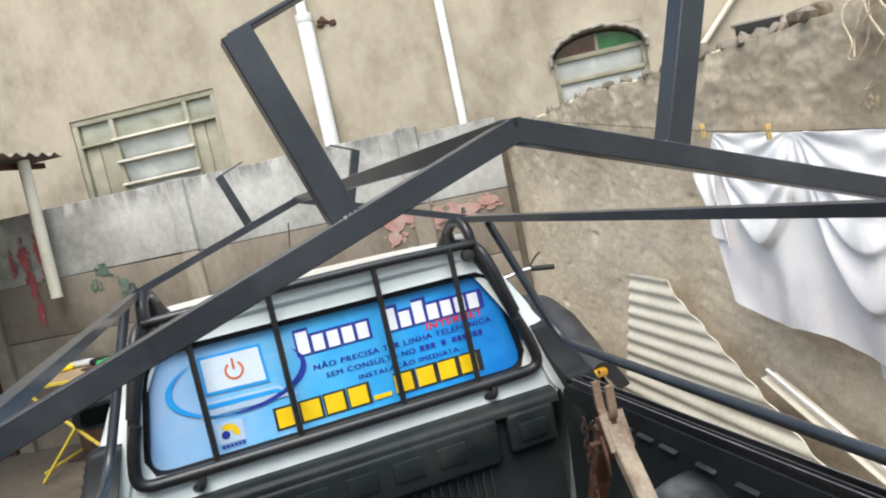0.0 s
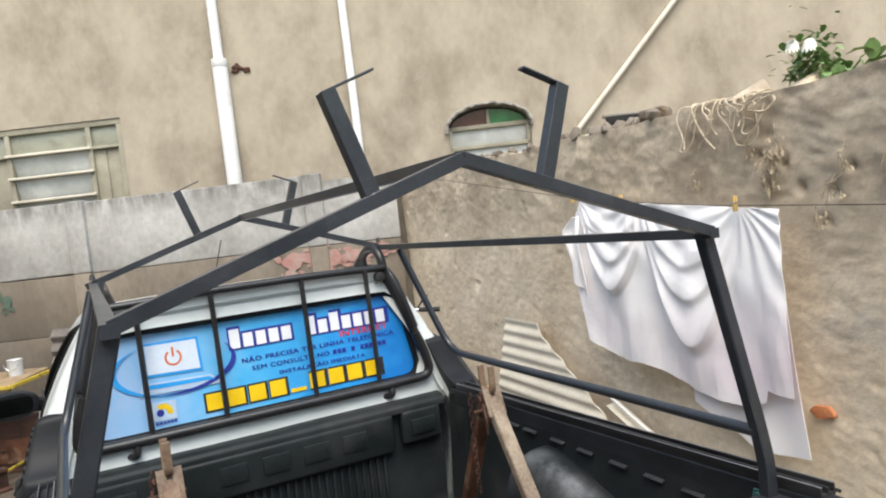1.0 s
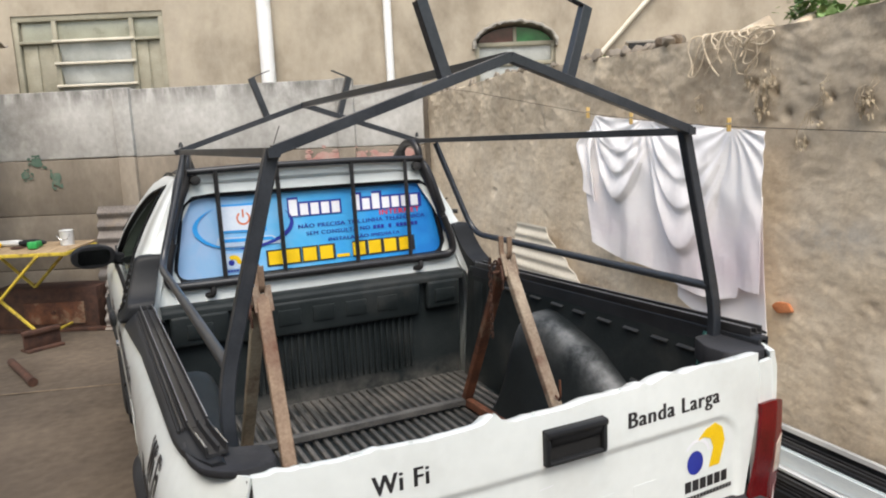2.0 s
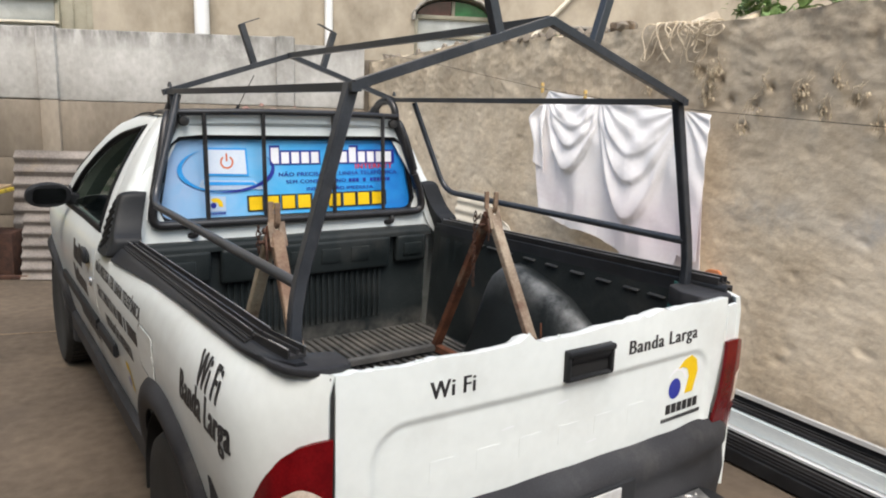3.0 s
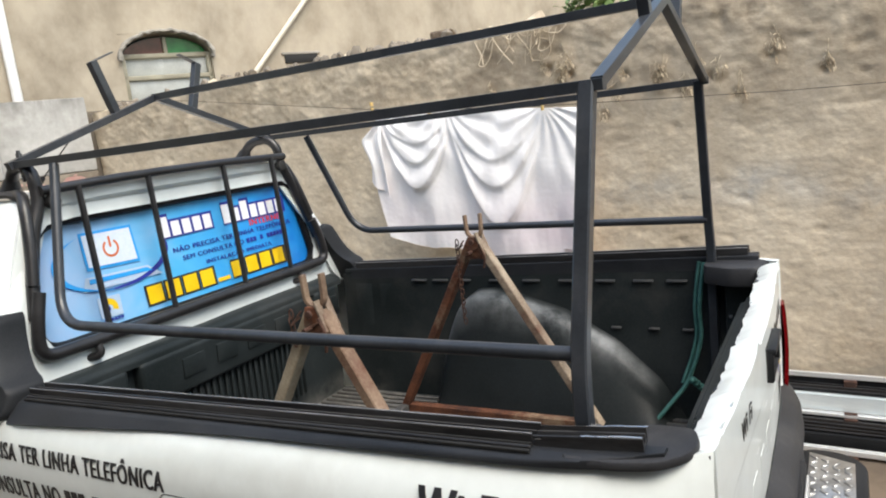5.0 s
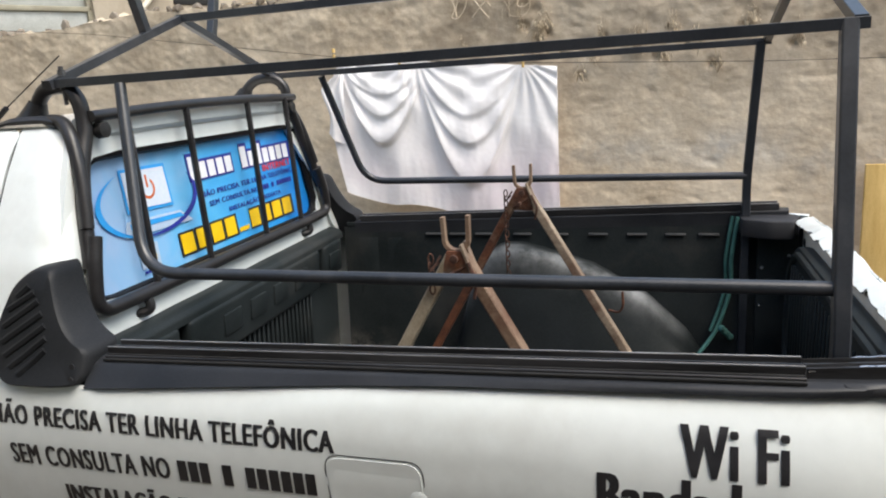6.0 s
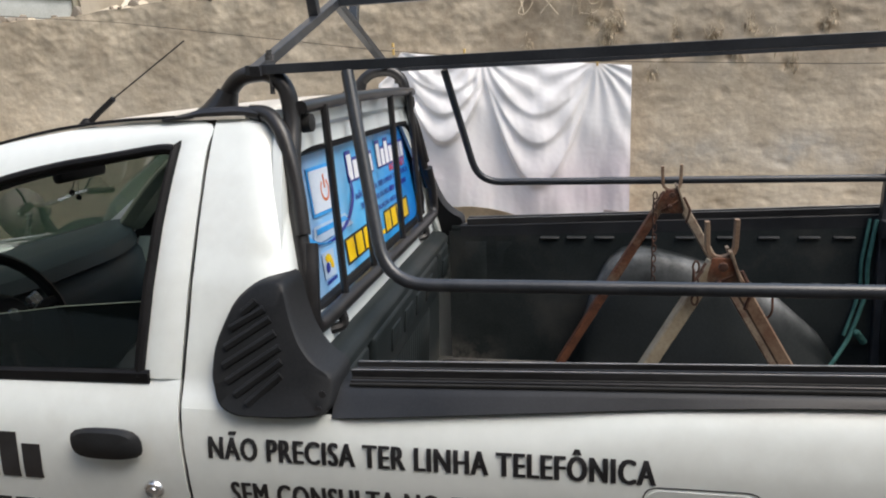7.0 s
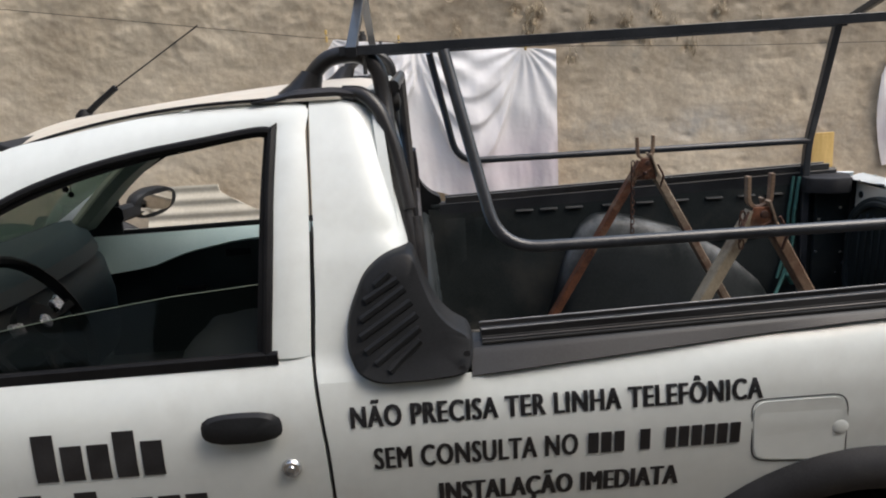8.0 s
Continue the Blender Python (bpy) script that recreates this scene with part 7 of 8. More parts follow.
# ---- hanging sheets, line and pegs ----
def sheet_thing(y0, y1, top0, top1, bottom, label, swags, hem=None):
    ym = (y0 + y1) / 2
    xs = 1.755
    t = thing("hanging_sheet", label, "bed sheet", (xs, ym, bottom))
    def f(u, v):
        top = top0 + (top1 - top0) * u
        y = y0 + (y1 - y0) * u
        low = lerp_table(hem, y) if hem else bottom
        z = top + (low - top) * v
        y += lerp_table([(0, -0.08), (0.1, -0.03), (0.25, 0.005), (0.5, 0.01), (0.8, -0.02), (1, -0.05)], v) * (1 - u) ** 4
        d = 0.0
        for c, w, h in swags:
            k = 1 - ((y - c) / w) ** 2
            if k > 0:
                f_ = (top - z) / (h * (0.35 * k ** 0.6 + 0.65 * k ** 1.2) + 0.02)
                g = f_ + 0.035 * noise.noise((y * 4, z * 3, c))
                for at_, tall in ((0.40, 0.016), (0.66, 0.024), (1.0, 0.034)):
                    wide = 0.22 if g < at_ else 0.045  # long slope above, sharp turn under each fold
                    d += tall * math.exp(-((g - at_) / wide) ** 2) * min(1, k * 1.5) ** 2
                d += 0.022 * k * min(1, f_) * max(0, 1.4 - f_)
                d += 0.006 * math.sin(26 * (y - c) + 14 * (z - top)) * k * max(0, 1 - f_) * min(1, f_ * 5)
        fade = min(1, v * 2.2)
        d += fade * (0.011 * math.sin(y * 16 + 1.8 * math.sin(z * 3 + 1)) + 0.002 * math.sin(y * 47 + z * 5)) * min(1, v * 1.5)
        for hook in (y0 + (y1 - y0) * 0.03, y0 + (y1 - y0) * 0.40, y0 + (y1 - y0) * 0.86):
            far = math.hypot(y - hook, top - z + 0.01)
            d += 0.007 * math.sin(17 * math.atan2(y - hook, top - z + 0.015) + 3 * noise.noise((y * 4, z * 4, 9))) * math.exp(-2.4 * far) * min(1, far * 7)
        d += 0.006 * noise.noise((y * 7, z * 5, 2)) + 0.002 * noise.noise((y * 30, z * 7, 4)) + 0.0008 * noise.noise((y * 60, z * 48, 6))
        z += 0.018 * noise.noise((y * 5, 4.2, 0)) * v + 0.012 * math.sin(y * 12) * v
        return (-0.015 - d, y - ym, z - bottom)
    part("cloth", grid(f, 170, 120, 0.003), cloth_mat, t, "white cotton cloth in soft folds", 80)
    return t


big = sheet_thing(2.15, 0.938, 1.645, 1.535, 0.835, "white cotton sheet hanging in folds from the clothes line", [(1.86, 0.235, 0.40), (1.39, 0.275, 0.57)],
                  [(0.95, 0.842), (1.06, 0.826), (1.075, 0.768), (1.18, 0.735), (1.26, 0.752), (1.47, 0.81), (1.82, 0.85), (2.15, 0.935)])
def flap(u, v):
    y = 1.47 - (0.50 + 0.05 * v ** 1.5) * u
    low = lerp_table([(0.90, 0.591), (1.07, 0.567), (1.19, 0.574), (1.24, 0.598), (1.40, 0.676), (1.5, 0.73)], y)
    z = 1.25 + (low - 1.25) * v
    return (0.032 + 0.006 * math.sin(y * 24 + v * 2) - 0.006 * math.sin(y * 9), y - 1.5475, z - 0.835)


part("lower_flap", grid(flap, 40, 24, 0.003), cloth_mat, big, "hanging inner layer", 80)
def corner_fold(u, v):
    y = 2.06 + (0.115 + 0.012 * math.sin(v * 7)) * u * min(1, 0.35 + 3 * v)
    z = 1.56 - (0.40 - 0.09 * u) * v
    return (-0.045 - 0.016 * math.sin(u * 8 + v * 2.5) - 0.010 * math.sin(v * 5), y - 1.5475, z - 0.835)


part("corner_fold", grid(corner_fold, 24, 20, 0.003), cloth_mat, big, "corner of the sheet folded over", 80)
sheet_thing(-0.80, -1.70, 1.47, 1.45, 0.80, "white cloth hanging from the clothes line near the wood board", [(-1.2, 0.3, 0.4)])
line = thing("clothes_line", "thin dark clothes line along the wall", "clothes line", (1.74, 0, 1.5))
lp_pts = [(2.0, 4.6, 1.98), (1.85, 3.7, 1.885), (1.765, 2.17, 1.66), (1.73, 1.75, 1.615), (1.72, 1.2, 1.565), (1.72, 0.93, 1.55), (1.72, 0.0, 1.50), (1.72, -0.8, 1.475), (1.72, -1.7, 1.46), (1.70, -4.5, 1.60)]
part("cord", put(tube(lp_pts, 0.0016, 5), Matrix.Translation((-1.74, 0, -1.5))), seal_black, line)
for y, z in ((2.10, 1.655), (1.74, 1.61), (1.10, 1.56), (-0.9, 1.475)):
    pg = thing("clothes_peg", "small wooden clothes peg on the line", "clothes peg", (1.71, y, z), "pegs on the line")
    part("jaw", boxed((-0.006, 0, 0.008), (0.007, 0.011, 0.06), 0.002), wood_yellow, pg)
    part("jaw", boxed((0.006, 0, 0.008), (0.007, 0.011, 0.06), 0.002), wood_yellow, pg)
    part("spring", boxed((0, 0, 0.012), (0.02, 0.013, 0.006), 0.001), alu, pg)

# ---- stacked frames and profiles at the foot of the wall ----
specs = [(1.745, 0.20, 0.05, 0.045, alu_dark, "dark aluminium profile"), (1.715, 0.235, 0.018, 0.02, alu_bright, "bright aluminium profile"), (1.69, 0.17, 0.04, 0.06, alu_dark, "dark aluminium profile"),
         (1.655, 0.135, 0.03, 0.07, profile_blue, "pale blue-grey aluminium profile"), (1.63, 0.09, 0.03, 0.012, alu_bright, "bright aluminium profile"), (1.615, 0.045, 0.05, 0.065, alu_dark, "dark ribbed aluminium profile"),
         (1.595, -0.012, 0.06, 0.06, plastic_black, "black rubber-edged profile"), (1.52, -0.028, 0.03, 0.02, alu_bright, "loose aluminium strip")]
for k, (x, z, w, h, mat, label) in enumerate(specs):
    y1 = 1.4 - 0.08 * k
    b = thing("metal_profile", label + " stacked along the foot of the wall", "metal profile", (x, -0.6, z - h / 2), "profiles along the wall")
    if k == 7:
        y1 = 0.12
    prof = [(-w / 2, -h / 2), (w / 2, -h / 2), (w / 2, h / 2), (w * 0.18, h / 2), (w * 0.18, h * 0.25), (-w * 0.18, h * 0.25), (-w * 0.18, h / 2), (-w / 2, h / 2)]
    part("bar", sweep(bmesh.new(), [(0.057 * (y1 + 0.6), y1 + 0.6, h / 2), (-0.057 * 2.4, -2.4, h / 2)], prof), mat, b)
    if k in (2, 5):
        for q in range(3):
            part("rib", sweep(bmesh.new(), [(0.057 * (y1 + 0.6) - w / 2 - 0.003, y1 + 0.6, h * (0.25 + 0.25 * q)), (-0.057 * 2.4 - w / 2 - 0.003, -2.4, h * (0.25 + 0.25 * q))], square(0.006, 0.006, 0.001)), alu_dark, b)
    part("packing_block", boxed((0, 0.4, -(z - h / 2 - G) / 2), (0.03, 0.05, max(z - h / 2 - G, 0.004)), 0.001), rust_dark, b)
wb = thing("wood_board", "yellow pine board leaning upright on the wall", "board", (1.70, -0.5, G))
part("board", boxed((0.02, 0, 0.535), (0.02, 0.12, 1.07), 0.004, Matrix.Rotation(radians(2), 3, 'Y')), wood_yellow, wb)
ob = thing("brick_patch", "bare orange brick showing through the wall plaster", "brick", (wall_x(0.91) - 0.012, 0.91, 0.755))
bp = prism(rounded([(-0.055, -0.012), (0.02, -0.03), (0.055, -0.002), (0.03, 0.022), (-0.03, 0.025)], 0.012), 0.02, "x", -0.012, 0.003)
part("brick", bp, brick_orange, ob)

# ---- yellow folding table with tools ----
at = (-3.55, -0.62, G)
table = ob_thing("folding_table", "yellow steel folding table with a stained plywood top", "table", at)
op("tabletop", boxed((-3.55, -0.62, 0.745), (1.05, 0.55, 0.02), 0.004, Matrix.Rotation(0.04, 3, 'X')), ply, table, at, "stained plywood top")
for y in (-0.89, -0.35):
    op("top_rail", bar([(-4.08, y, 0.725), (-3.02, y, 0.725)], 0.022, 0.03), yellow_steel, table, at)
    for a, b in ((-4.0, -3.25), (-3.25, -4.0)):
        op("leg", bar([(a, y + (0.02 if a < b else -0.02), 0.715), (b, y + (0.02 if a < b else -0.02), G + 0.01)], 0.022, 0.026, 0.004, Vector((0, 1, 0))), yellow_steel, table, at)
for x in (-4.08, -3.02):
    op("top_rail", bar([(x, -0.89, 0.725), (x, -0.35, 0.725)], 0.022, 0.03), yellow_steel, table, at)
op("foot_bar", bar([(-3.27, -0.89, 0.03), (-3.27, -0.35, 0.03)], 0.02, 0.02), yellow_steel, table, at)
op("foot_bar", bar([(-3.98, -0.89, 0.03), (-3.98, -0.35, 0.03)], 0.02, 0.02), yellow_steel, table, at)
TZ = 0.757
at = (-3.17, -0.55, TZ)
can = ob_thing("paint_tin", "pale paint tin standing on the table", "tin", at)
op("body", lathe([(0.001, TZ), (0.055, TZ), (0.055, TZ + 0.12), (0.06, TZ + 0.125), (0.055, TZ + 0.13), (0.05, TZ + 0.10), (0.001, TZ + 0.10)], 24, "z", (-3.17, -0.55, 0)), tin, can, at)
op("handle", tube([(-3.17 + 0.058 * math.cos(a), -0.60 - 0.01, TZ + 0.10 - 0.05 * math.sin(a)) for a in [math.pi * k / 10 for k in range(11)]], 0.002, 5), alu, can, at)
at = (-3.42, -0.60, TZ)
drill = ob_thing("power_drill", "dark and green power tool lying on the table", "power tool", at)
op("body", put(lathe([(0.001, -0.11), (0.02, -0.11), (0.03, -0.07), (0.034, 0.03), (0.025, 0.08), (0.012, 0.12), (0.001, 0.12)], 16, "x"), Matrix.Translation((-3.45, -0.6, TZ + 0.035))), plastic_black, drill, at)
op("grip", boxed((-3.38, -0.66, TZ + 0.03), (0.05, 0.14, 0.05), 0.014), green_plastic, drill, at, "green grip")
op("battery", boxed((-3.37, -0.73, TZ + 0.03), (0.08, 0.05, 0.06), 0.01), green_plastic, drill, at)
at = (-3.62, -0.6, TZ)
grinder = ob_thing("angle_grinder", "grey angle grinder lying on the table", "power tool", at)
op("body", put(lathe([(0.001, -0.12), (0.024, -0.12), (0.03, 0.02), (0.024, 0.1), (0.001, 0.11)], 16, "x"), Matrix.Translation((-3.64, -0.55, TZ + 0.032))), tin, grinder, at)
op("disc", lathe([(0.001, TZ + 0.004), (0.055, TZ + 0.004), (0.055, TZ + 0.008), (0.001, TZ + 0.012)], 24, "z", (-3.55, -0.66, 0)), rust_dark, grinder, at)
at = (-3.86, -0.58, TZ)
gl = ob_thing("yellow_tool_case", "crumpled yellow plastic tool case on the table", "tool case", at)
case = boxed((-3.86, -0.58, TZ + 0.025), (0.24, 0.12, 0.045), 0.018, Matrix.Rotation(0.3, 3, 'Z'), 3)
op("case", case, letter_yellow, gl, at)
op("strap", boxed((-3.80, -0.6, TZ + 0.05), (0.05, 0.02, 0.012), 0.004), plastic_black, gl, at)
at = (-3.45, -0.3, G)
chest = ob_thing("rusty_cabinet", "low rusty steel cabinet under the table", "cabinet", at)
op("body", boxed((-3.5, -0.28, 0.15), (0.95, 0.32, 0.40), 0.012), rust_dark, chest, at)
op("drawer", boxed((-3.42, -0.445, 0.12), (0.55, 0.02, 0.20), 0.006), rust, chest, at, "reddish rusty drawer")
op("knob", lathe([(0.001, -0.03), (0.016, -0.028), (0.018, -0.012), (0.008, 0)], 12, "y", (-3.42, -0.455, 0.13)), rust_dark, chest, at)
op("base_rail", boxed((-3.5, -0.47, G + 0.02), (1.2, 0.04, 0.035), 0.004), rust_dark, chest, at)
rail = thing("rail_offcut", "rusty offcut of steel rail used as an anvil on the floor", "rail offcut", (-1.33, 5.50, G))
R30 = Matrix.Rotation(radians(28), 4, 'Z')
for nm, c, s in (("rail_foot", (0, 0, 0.012), (0.30, 0.14, 0.024)), ("rail_web", (0, 0, 0.085), (0.30, 0.025, 0.13)), ("rail_head", (0, 0, 0.155), (0.30, 0.065, 0.035))):
    part(nm, put(boxed(c, s, 0.006), R30), rust_dark, rail)
pipe = thing("pipe_offcut", "rusty pipe offcut lying on the floor", "pipe offcut", (-1.44, 4.77, G))
part("pipe", tube([(-0.09, 0.33, 0.03), (0.09, -0.33, 0.03)], 0.028, 12), rust_dark, pipe)
part("pipe_lip", tube([(0.088, -0.325, 0.03), (0.094, -0.345, 0.03)], 0.033, 12), rust_dark, pipe)
crack = tube([(-4.8, 4.75, G + 0.002), (-2.6, 4.48, G + 0.003), (-1.54, 4.34, G + 0.003), (-0.8, 4.13, G + 0.003), (0.6, 3.9, G + 0.002), (1.9, 3.75, G + 0.002)], 0.012, 6)
for v in crack.verts:
    v.co.z = G + 0.004 + (v.co.z - G) * 0.25
    v.co.y += 0.02 * noise.noise((v.co.x * 3, 0, 0))
structure("floor_joint", crack, bank_mat, "dark uneven joint in the yard floor")

# ---- motorcycle between truck and wall ----
moto = thing("motorcycle", "dark small motorcycle parked between the truck and the wall", "motorcycle", (1.38, 3.5, G))
MX = Matrix.Translation((1.38, 3.5, G)).inverted()


def mp_(name, bm, mat, label="", parent=None):
    return part(name, put(bm, MX), mat, parent or moto, label)


for y, r in ((2.98, 0.28), (4.22, 0.29)):
    w = mp_("wheel", lathe([(r - 0.09, -0.03), (r - 0.03, -0.045), (r, -0.02), (r, 0.02), (r - 0.03, 0.045), (r - 0.09, 0.03)], 32, "x", (1.38, y, G + r)), rubber, "black spoked wheel")
    mp_("hub", lathe([(0.04, -0.06), (0.055, -0.03), (0.055, 0.03), (0.04, 0.06)], 16, "x", (1.38, y, G + r)), alu, "", w)
    for k in range(8):
        a = math.pi * k / 4
        mp_("spoke", tube([(1.38, y + 0.05 * math.cos(a), G + r + 0.05 * math.sin(a)), (1.38, y + (r - 0.06) * math.cos(a + 0.3), G + r + (r - 0.06) * math.sin(a + 0.3))], 0.004, 5), alu, "", w)
mp_("seat", grid(lambda u, v: (1.40 + (u - 0.5) * 0.28, 2.76 + v * 0.76, lerp_table([(0, 0.62), (0.25, 0.74), (0.5, 0.86), (0.75, 0.91), (1, 0.90)], v) - 0.30 * (u - 0.5) ** 2 * 2), 12, 18, 0.07), plastic_grey, "dark grey seat")
tank = bmesh.new()
bmesh.ops.create_uvsphere(tank, u_segments=20, v_segments=12, radius=1, matrix=Matrix.Translation((1.38, 3.68, 0.76)) @ Matrix.Diagonal((0.13, 0.24, 0.12, 1)))
mp_("tank", tank, dash_dark, "dark fuel tank")
mp_("engine", boxed((1.38, 3.55, 0.33), (0.24, 0.40, 0.30), 0.04), rust_dark, "dark engine")
mp_("frame_tube", tube(smooth_path([(1.38, 2.85, 0.66), (1.38, 3.4, 0.62), (1.38, 3.95, 0.80), (1.38, 4.0, 0.95)], 0.1), 0.022, 8), plastic_black)
for s in (-1, 1):
    mp_("fork", tube([(1.38 + s * 0.07, 4.0, 0.92), (1.38 + s * 0.07, 4.22, G + 0.29)], 0.018, 8), alu)
    mp_("swing_arm", tube([(1.38 + s * 0.07, 2.98, G + 0.28), (1.38 + s * 0.07, 3.4, 0.30)], 0.016, 8), plastic_black)
    mp_("indicator", lathe([(0.001, -0.034), (0.022, -0.024), (0.027, 0.0), (0.010, 0.024)], 14, "y", (1.40 + s * 0.10, 2.78, 0.60)), amber, "small amber indicator")
    mp_("grip", tube([(1.38 + s * 0.22, 3.86, 0.985), (1.38 + s * 0.36, 3.80, 0.97)], 0.018, 10), rubber)
    mp_("lever", tube([(1.38 + s * 0.20, 3.90, 0.99), (1.38 + s * 0.35, 3.87, 0.975)], 0.006, 6), alu)
    mp_("mirror_stem", tube(smooth_path([(1.38 + s * 0.22, 3.88, 0.99), (1.38 + s * 0.26, 3.86, 1.05), (1.38 + s * 0.30, 3.85, 1.08)], 0.02), 0.006, 6), seal_black)
mp_("handlebar", tube(smooth_path([(1.02, 3.80, 0.97), (1.18, 3.88, 0.99), (1.32, 3.95, 0.95), (1.44, 3.95, 0.95), (1.58, 3.88, 0.99), (1.74, 3.80, 0.97)], 0.06), 0.012, 8), alu)
cowl = bmesh.new()
bmesh.ops.create_uvsphere(cowl, u_segments=18, v_segments=12, radius=1, matrix=Matrix.Translation((1.38, 4.10, 0.90)) @ Matrix.Diagonal((0.12, 0.12, 0.14, 1)))
mp_("headlamp_cowl", cowl, fibro_old, "grey headlamp cowl")
mp_("tail_lamp", boxed((1.38, 2.77, 0.57), (0.09, 0.05, 0.045), 0.015), amber, "amber tail lamp")
mp_("mudguard", grid(lambda u, v: (1.38 + (v - 0.5) * 0.12, 2.98 + 0.32 * math.cos(radians(60 + 130 * u)), G + 0.28 + 0.32 * math.sin(radians(60 + 130 * u))), 14, 4, 0.004), plastic_black)
mp_("side_stand", tube([(1.32, 3.5, 0.25), (1.22, 3.45, G)], 0.012, 6), plastic_black)

# ---- plants and dry growth on the wall ----
def leaf(bm, base, direction, size, droop, rnd):
    d = direction.normalized()
    side = d.cross(Vector((0, 0, 1)))
    side = side.normalized() if side.length > 1e-3 else Vector((1, 0, 0))
    prev = None
    for k in range(4):
        t = k / 3
        c = base + d * size * t + Vector((0, 0, -droop * size * t * t))
        w = size * 0.34 * math.sin(math.pi * (0.12 + 0.8 * t))
        a, b, m = bm.verts.new(c - side * w), bm.verts.new(c + side * w), bm.verts.new(c + Vector((0, 0, -0.15 * w)))
        if prev:
            bm.faces.new((prev[0], prev[2], m, a))
            bm.faces.new((prev[2], prev[1], b, m))
        prev = (a, b, m)


def plant(at, n, size, spread, label, blossoms=0, seed=1):
    rnd = random.Random(seed)
    t = thing("flowering_plant" if blossoms else "weed", label, "plant", at)
    bm = bmesh.new()
    for k in range(n):
        p = Vector((rnd.gauss(0, spread * 0.5), rnd.gauss(0, spread), abs(rnd.gauss(0, spread * (1.5 if blossoms else 0.6)))))
        d = Vector((rnd.uniform(-1, 0.6), rnd.uniform(-1, 1), rnd.uniform(0.1, 1)))
        leaf(bm, p, d, size * rnd.uniform(0.6, 1.3), rnd.uniform(0.1, 0.6), rnd)
    part("foliage", bm, leaf_mat, t)
    st = bmesh.new()
    for k in range(6):
        sweep(st, [(0, rnd.gauss(0, spread * 0.5), -0.03), (rnd.gauss(0, .02), rnd.gauss(0, spread), spread)], circle(0.004, 5))
    part("stems", st, leaf_mat, t)
    for k in range(blossoms):
        bl = bmesh.new()
        c = Vector((-0.06, -0.035 + 0.07 * k, 0.145 + 0.012 * k))
        for j in range(9):
            a = 2 * math.pi * j / 9
            leaf(bl, c, Vector((math.cos(a) * 0.5 - 0.4, math.sin(a) * 0.7, 0.2)), 0.032, 1.8, rnd)
        part("blossom", bl, petal_mat, t, "white drooping blossom")


plant((wall_x(0.93) + 0.13, 0.93, 2.0), 300, 0.036, 0.055, "white flowering plant growing on top of the wall", 2, 3)
plant((wall_x(0.8) + 0.12, 0.78, 1.96), 40, 0.07, 0.07, "green leafy weed on top of the wall", 0, 4)
plant((wall_x(0.45) + 0.14, 0.42, 1.96), 50, 0.08, 0.10, "green leafy weed on top of the wall", 0, 5)
plant((wall_x(2.35) + 0.10, 2.35, 1.97), 14, 0.035, 0.03, "small green weed on top of the wall", 0, 6)

roots = bmesh.new()
rnd = random.Random(21)
for k in range(20):
    y = rnd.uniform(1.06, 1.50)
    x = wall_x(y)
    thick = rnd.uniform(0.0018, 0.0042)
    ln = rnd.uniform(0.05, 0.20)
    swing = rnd.uniform(-0.13, 0.13)
    p = [Vector((x + rnd.uniform(0.0, 0.1), y, wall_top(y) + 0.01)), Vector((x - 0.03, y + rnd.gauss(0, 0.02), wall_top(y) + 0.008))]
    for j in range(4):
        f = (j + 1) / 4
        p.append(Vector((x - 0.035 - rnd.uniform(0, 0.025), y + swing * f + rnd.gauss(0, 0.012), wall_top(y) - ln * f)))
    if rnd.random() < 0.5:  # loops back up to the wall top
        z = wall_top(y) - ln
        p += [Vector((x - 0.045, y + swing * 1.4 - 0.02, z - 0.01)), Vector((x - 0.04, y + swing * 1.4 - 0.06, z + 0.03)), Vector((x - 0.03, y + swing - 0.085, z + ln * 0.7))]
    sweep(roots, smooth_path(p, 0.03, 3), circle(thick, 6))
tagged(part("dry_roots", roots, root_mat, None, "tangle of pale dry roots hanging over the wall top"), category="roots", kind="stuff")
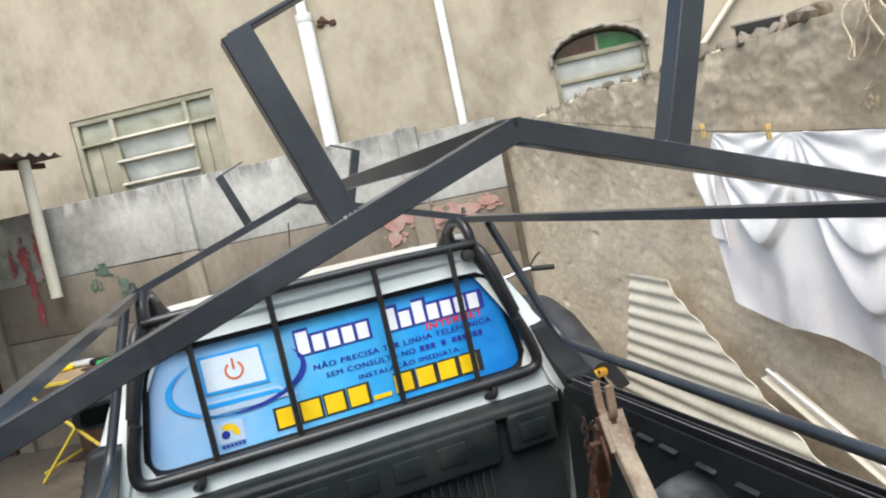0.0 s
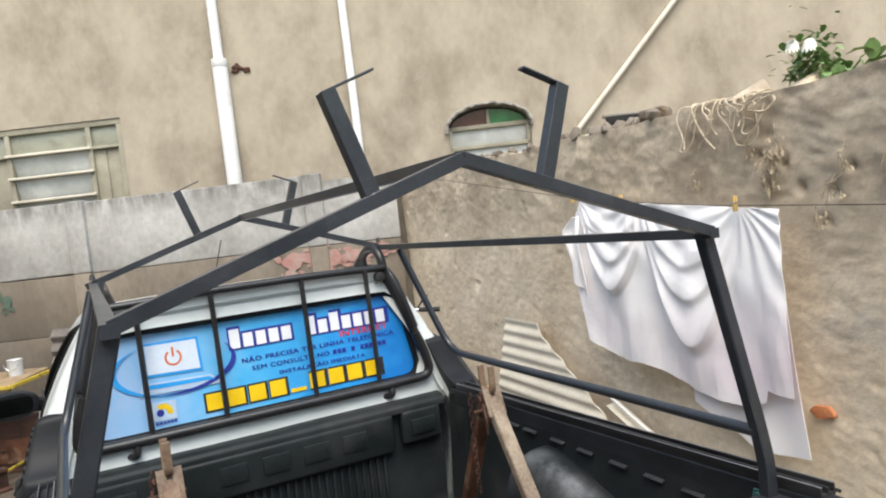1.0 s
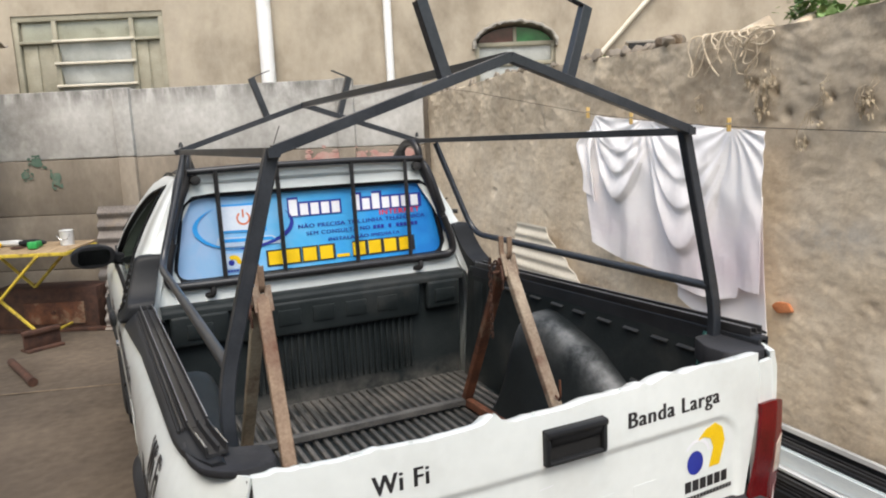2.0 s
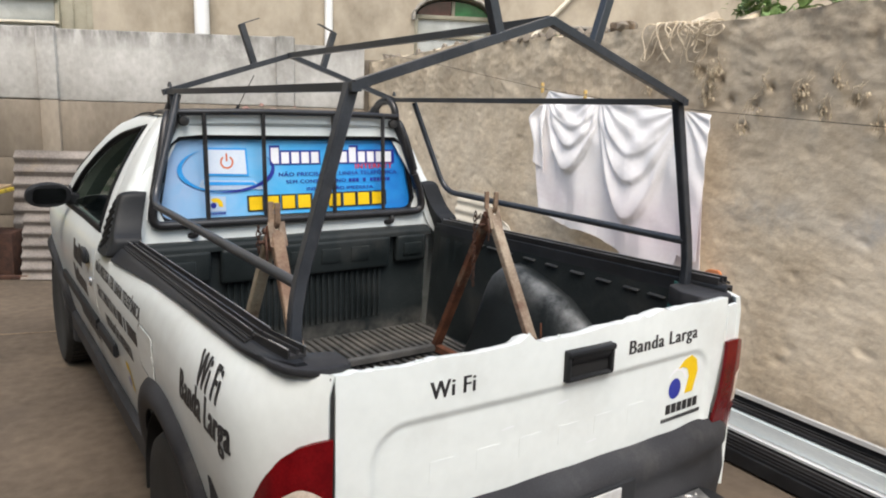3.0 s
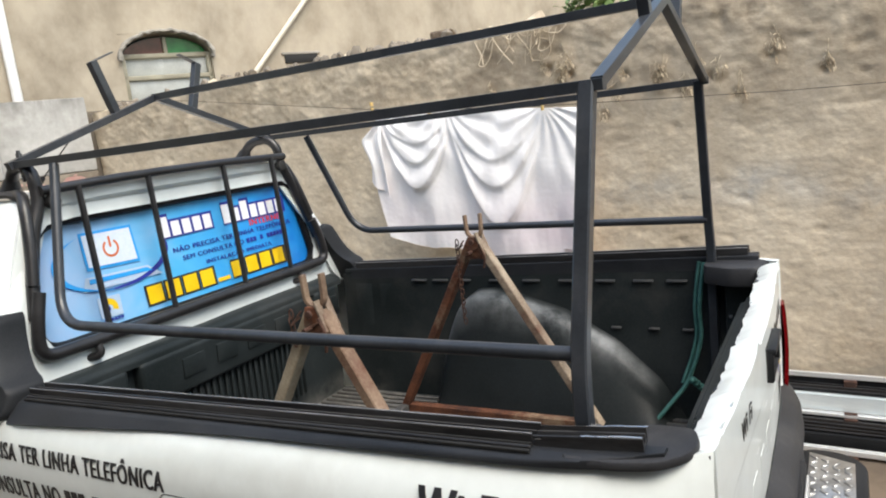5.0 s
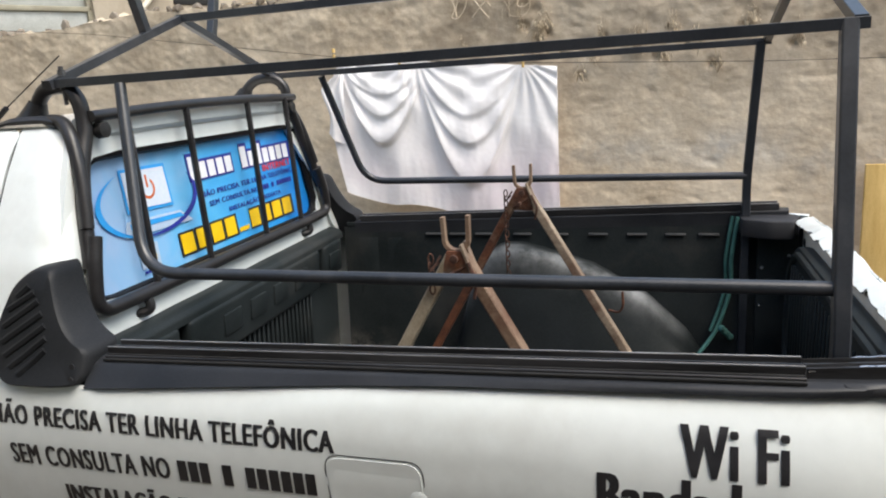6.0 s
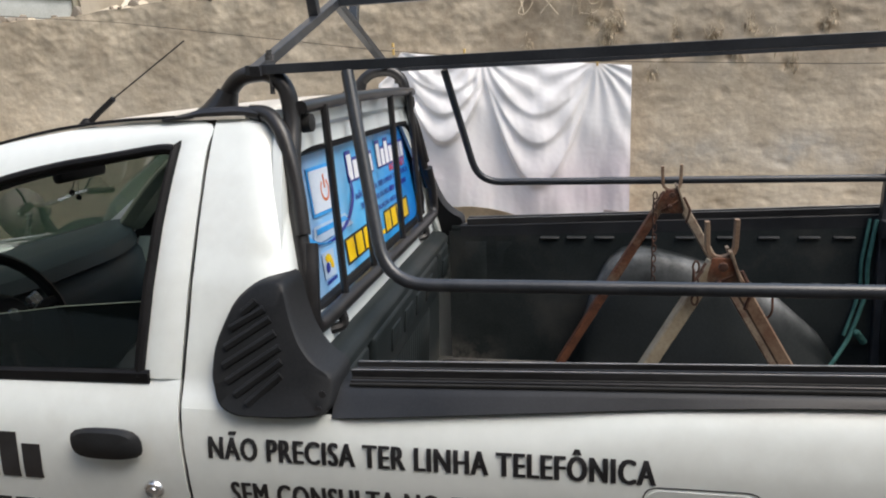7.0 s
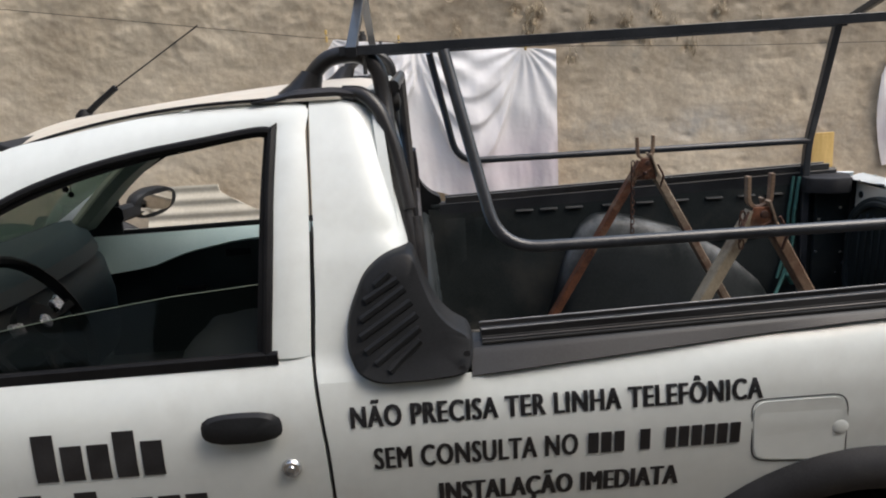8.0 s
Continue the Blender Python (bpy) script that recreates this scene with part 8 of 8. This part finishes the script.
HUSKS = [(1.02, 1.755, 26, 0.022), (1.045, 1.68, 16, 0.024), (1.06, 1.63, 16, 0.016), (0.735, 1.675, 10, 0.013), (0.545, 1.645, 18, 0.020), (0.575, 1.61, 12, 0.016), (0.775, 1.57, 8, 0.018), (0.835, 1.49, 9, 0.013),
         (0.45, 1.57, 10, 0.016), (1.13, 1.76, 8, 0.012), (0.20, 1.52, 12, 0.016), (0.30, 1.62, 9, 0.018), (0.05, 1.70, 14, 0.02), (-0.15, 1.60, 10, 0.016), (0.39, 1.69, 14, 0.018), (1.45, 1.66, 6, 0.012)]
husks = bmesh.new()
for cy, cz, n, sp_ in HUSKS:
    for k in range(3):
        y = cy + rnd.gauss(0, sp_)
        tip = Vector((wall_x(y) - 0.03, cy + rnd.gauss(0, sp_ * 1.5), cz - rnd.uniform(0.0, 0.05)))
        sweep(husks, [Vector((wall_x(y) + 0.01, y, cz + rnd.uniform(0.04, 0.12))), Vector((wall_x(y) - 0.04, (y + tip.y) / 2, cz + 0.04)), tip], circle(0.0013, 4))
    for k in range(n * 2):
        y, z = cy + rnd.gauss(0, sp_), cz + rnd.gauss(0, sp_ * 1.1)
        leaf(husks, Vector((wall_x(y) - 0.012 - rnd.uniform(0, 0.02), y, z)), Vector((-0.3, rnd.uniform(-1, 1), rnd.uniform(-1, 0.4))), rnd.uniform(0.006, 0.019), rnd.uniform(0.2, 2.2), rnd)
tagged(part("withered_weeds", husks, husk_mat, None, "withered pale weeds growing out of the wall"), category="weeds", kind="stuff")
rub = bmesh.new()
for k in range(70):
    y = rnd.uniform(1.6, 4.8)
    r = rnd.uniform(0.012, 0.04)
    bmesh.ops.create_icosphere(rub, subdivisions=1, radius=r, matrix=Matrix.Translation((wall_x(y) + rnd.uniform(0.0, 0.15), y, wall_top(y) + r * 0.4)) @ Euler((rnd.random() * 3, rnd.random() * 3, 0)).to_matrix().to_4x4() @ Matrix.Diagonal((1.3, 1, 0.7, 1)))
tagged(part("wall_rubble", rub, panel_grey, None, "loose stones and mortar lumps on the wall top"), category="rubble", kind="stuff")
blk = thing("broken_block", "dark broken block lying on the wall top", "stone block", (wall_x(1.72) + 0.06, 1.74, 1.985))
bb = boxed((0, 0, 0.02), (0.1, 0.14, 0.07), 0.02, Matrix.Rotation(0.3, 3, 'Z'))
for v in bb.verts:
    v.co += Vector((noise.noise(v.co * 30), noise.noise(v.co * 25), noise.noise(v.co * 20))) * 0.015
part("block", bb, bank_mat, blk)
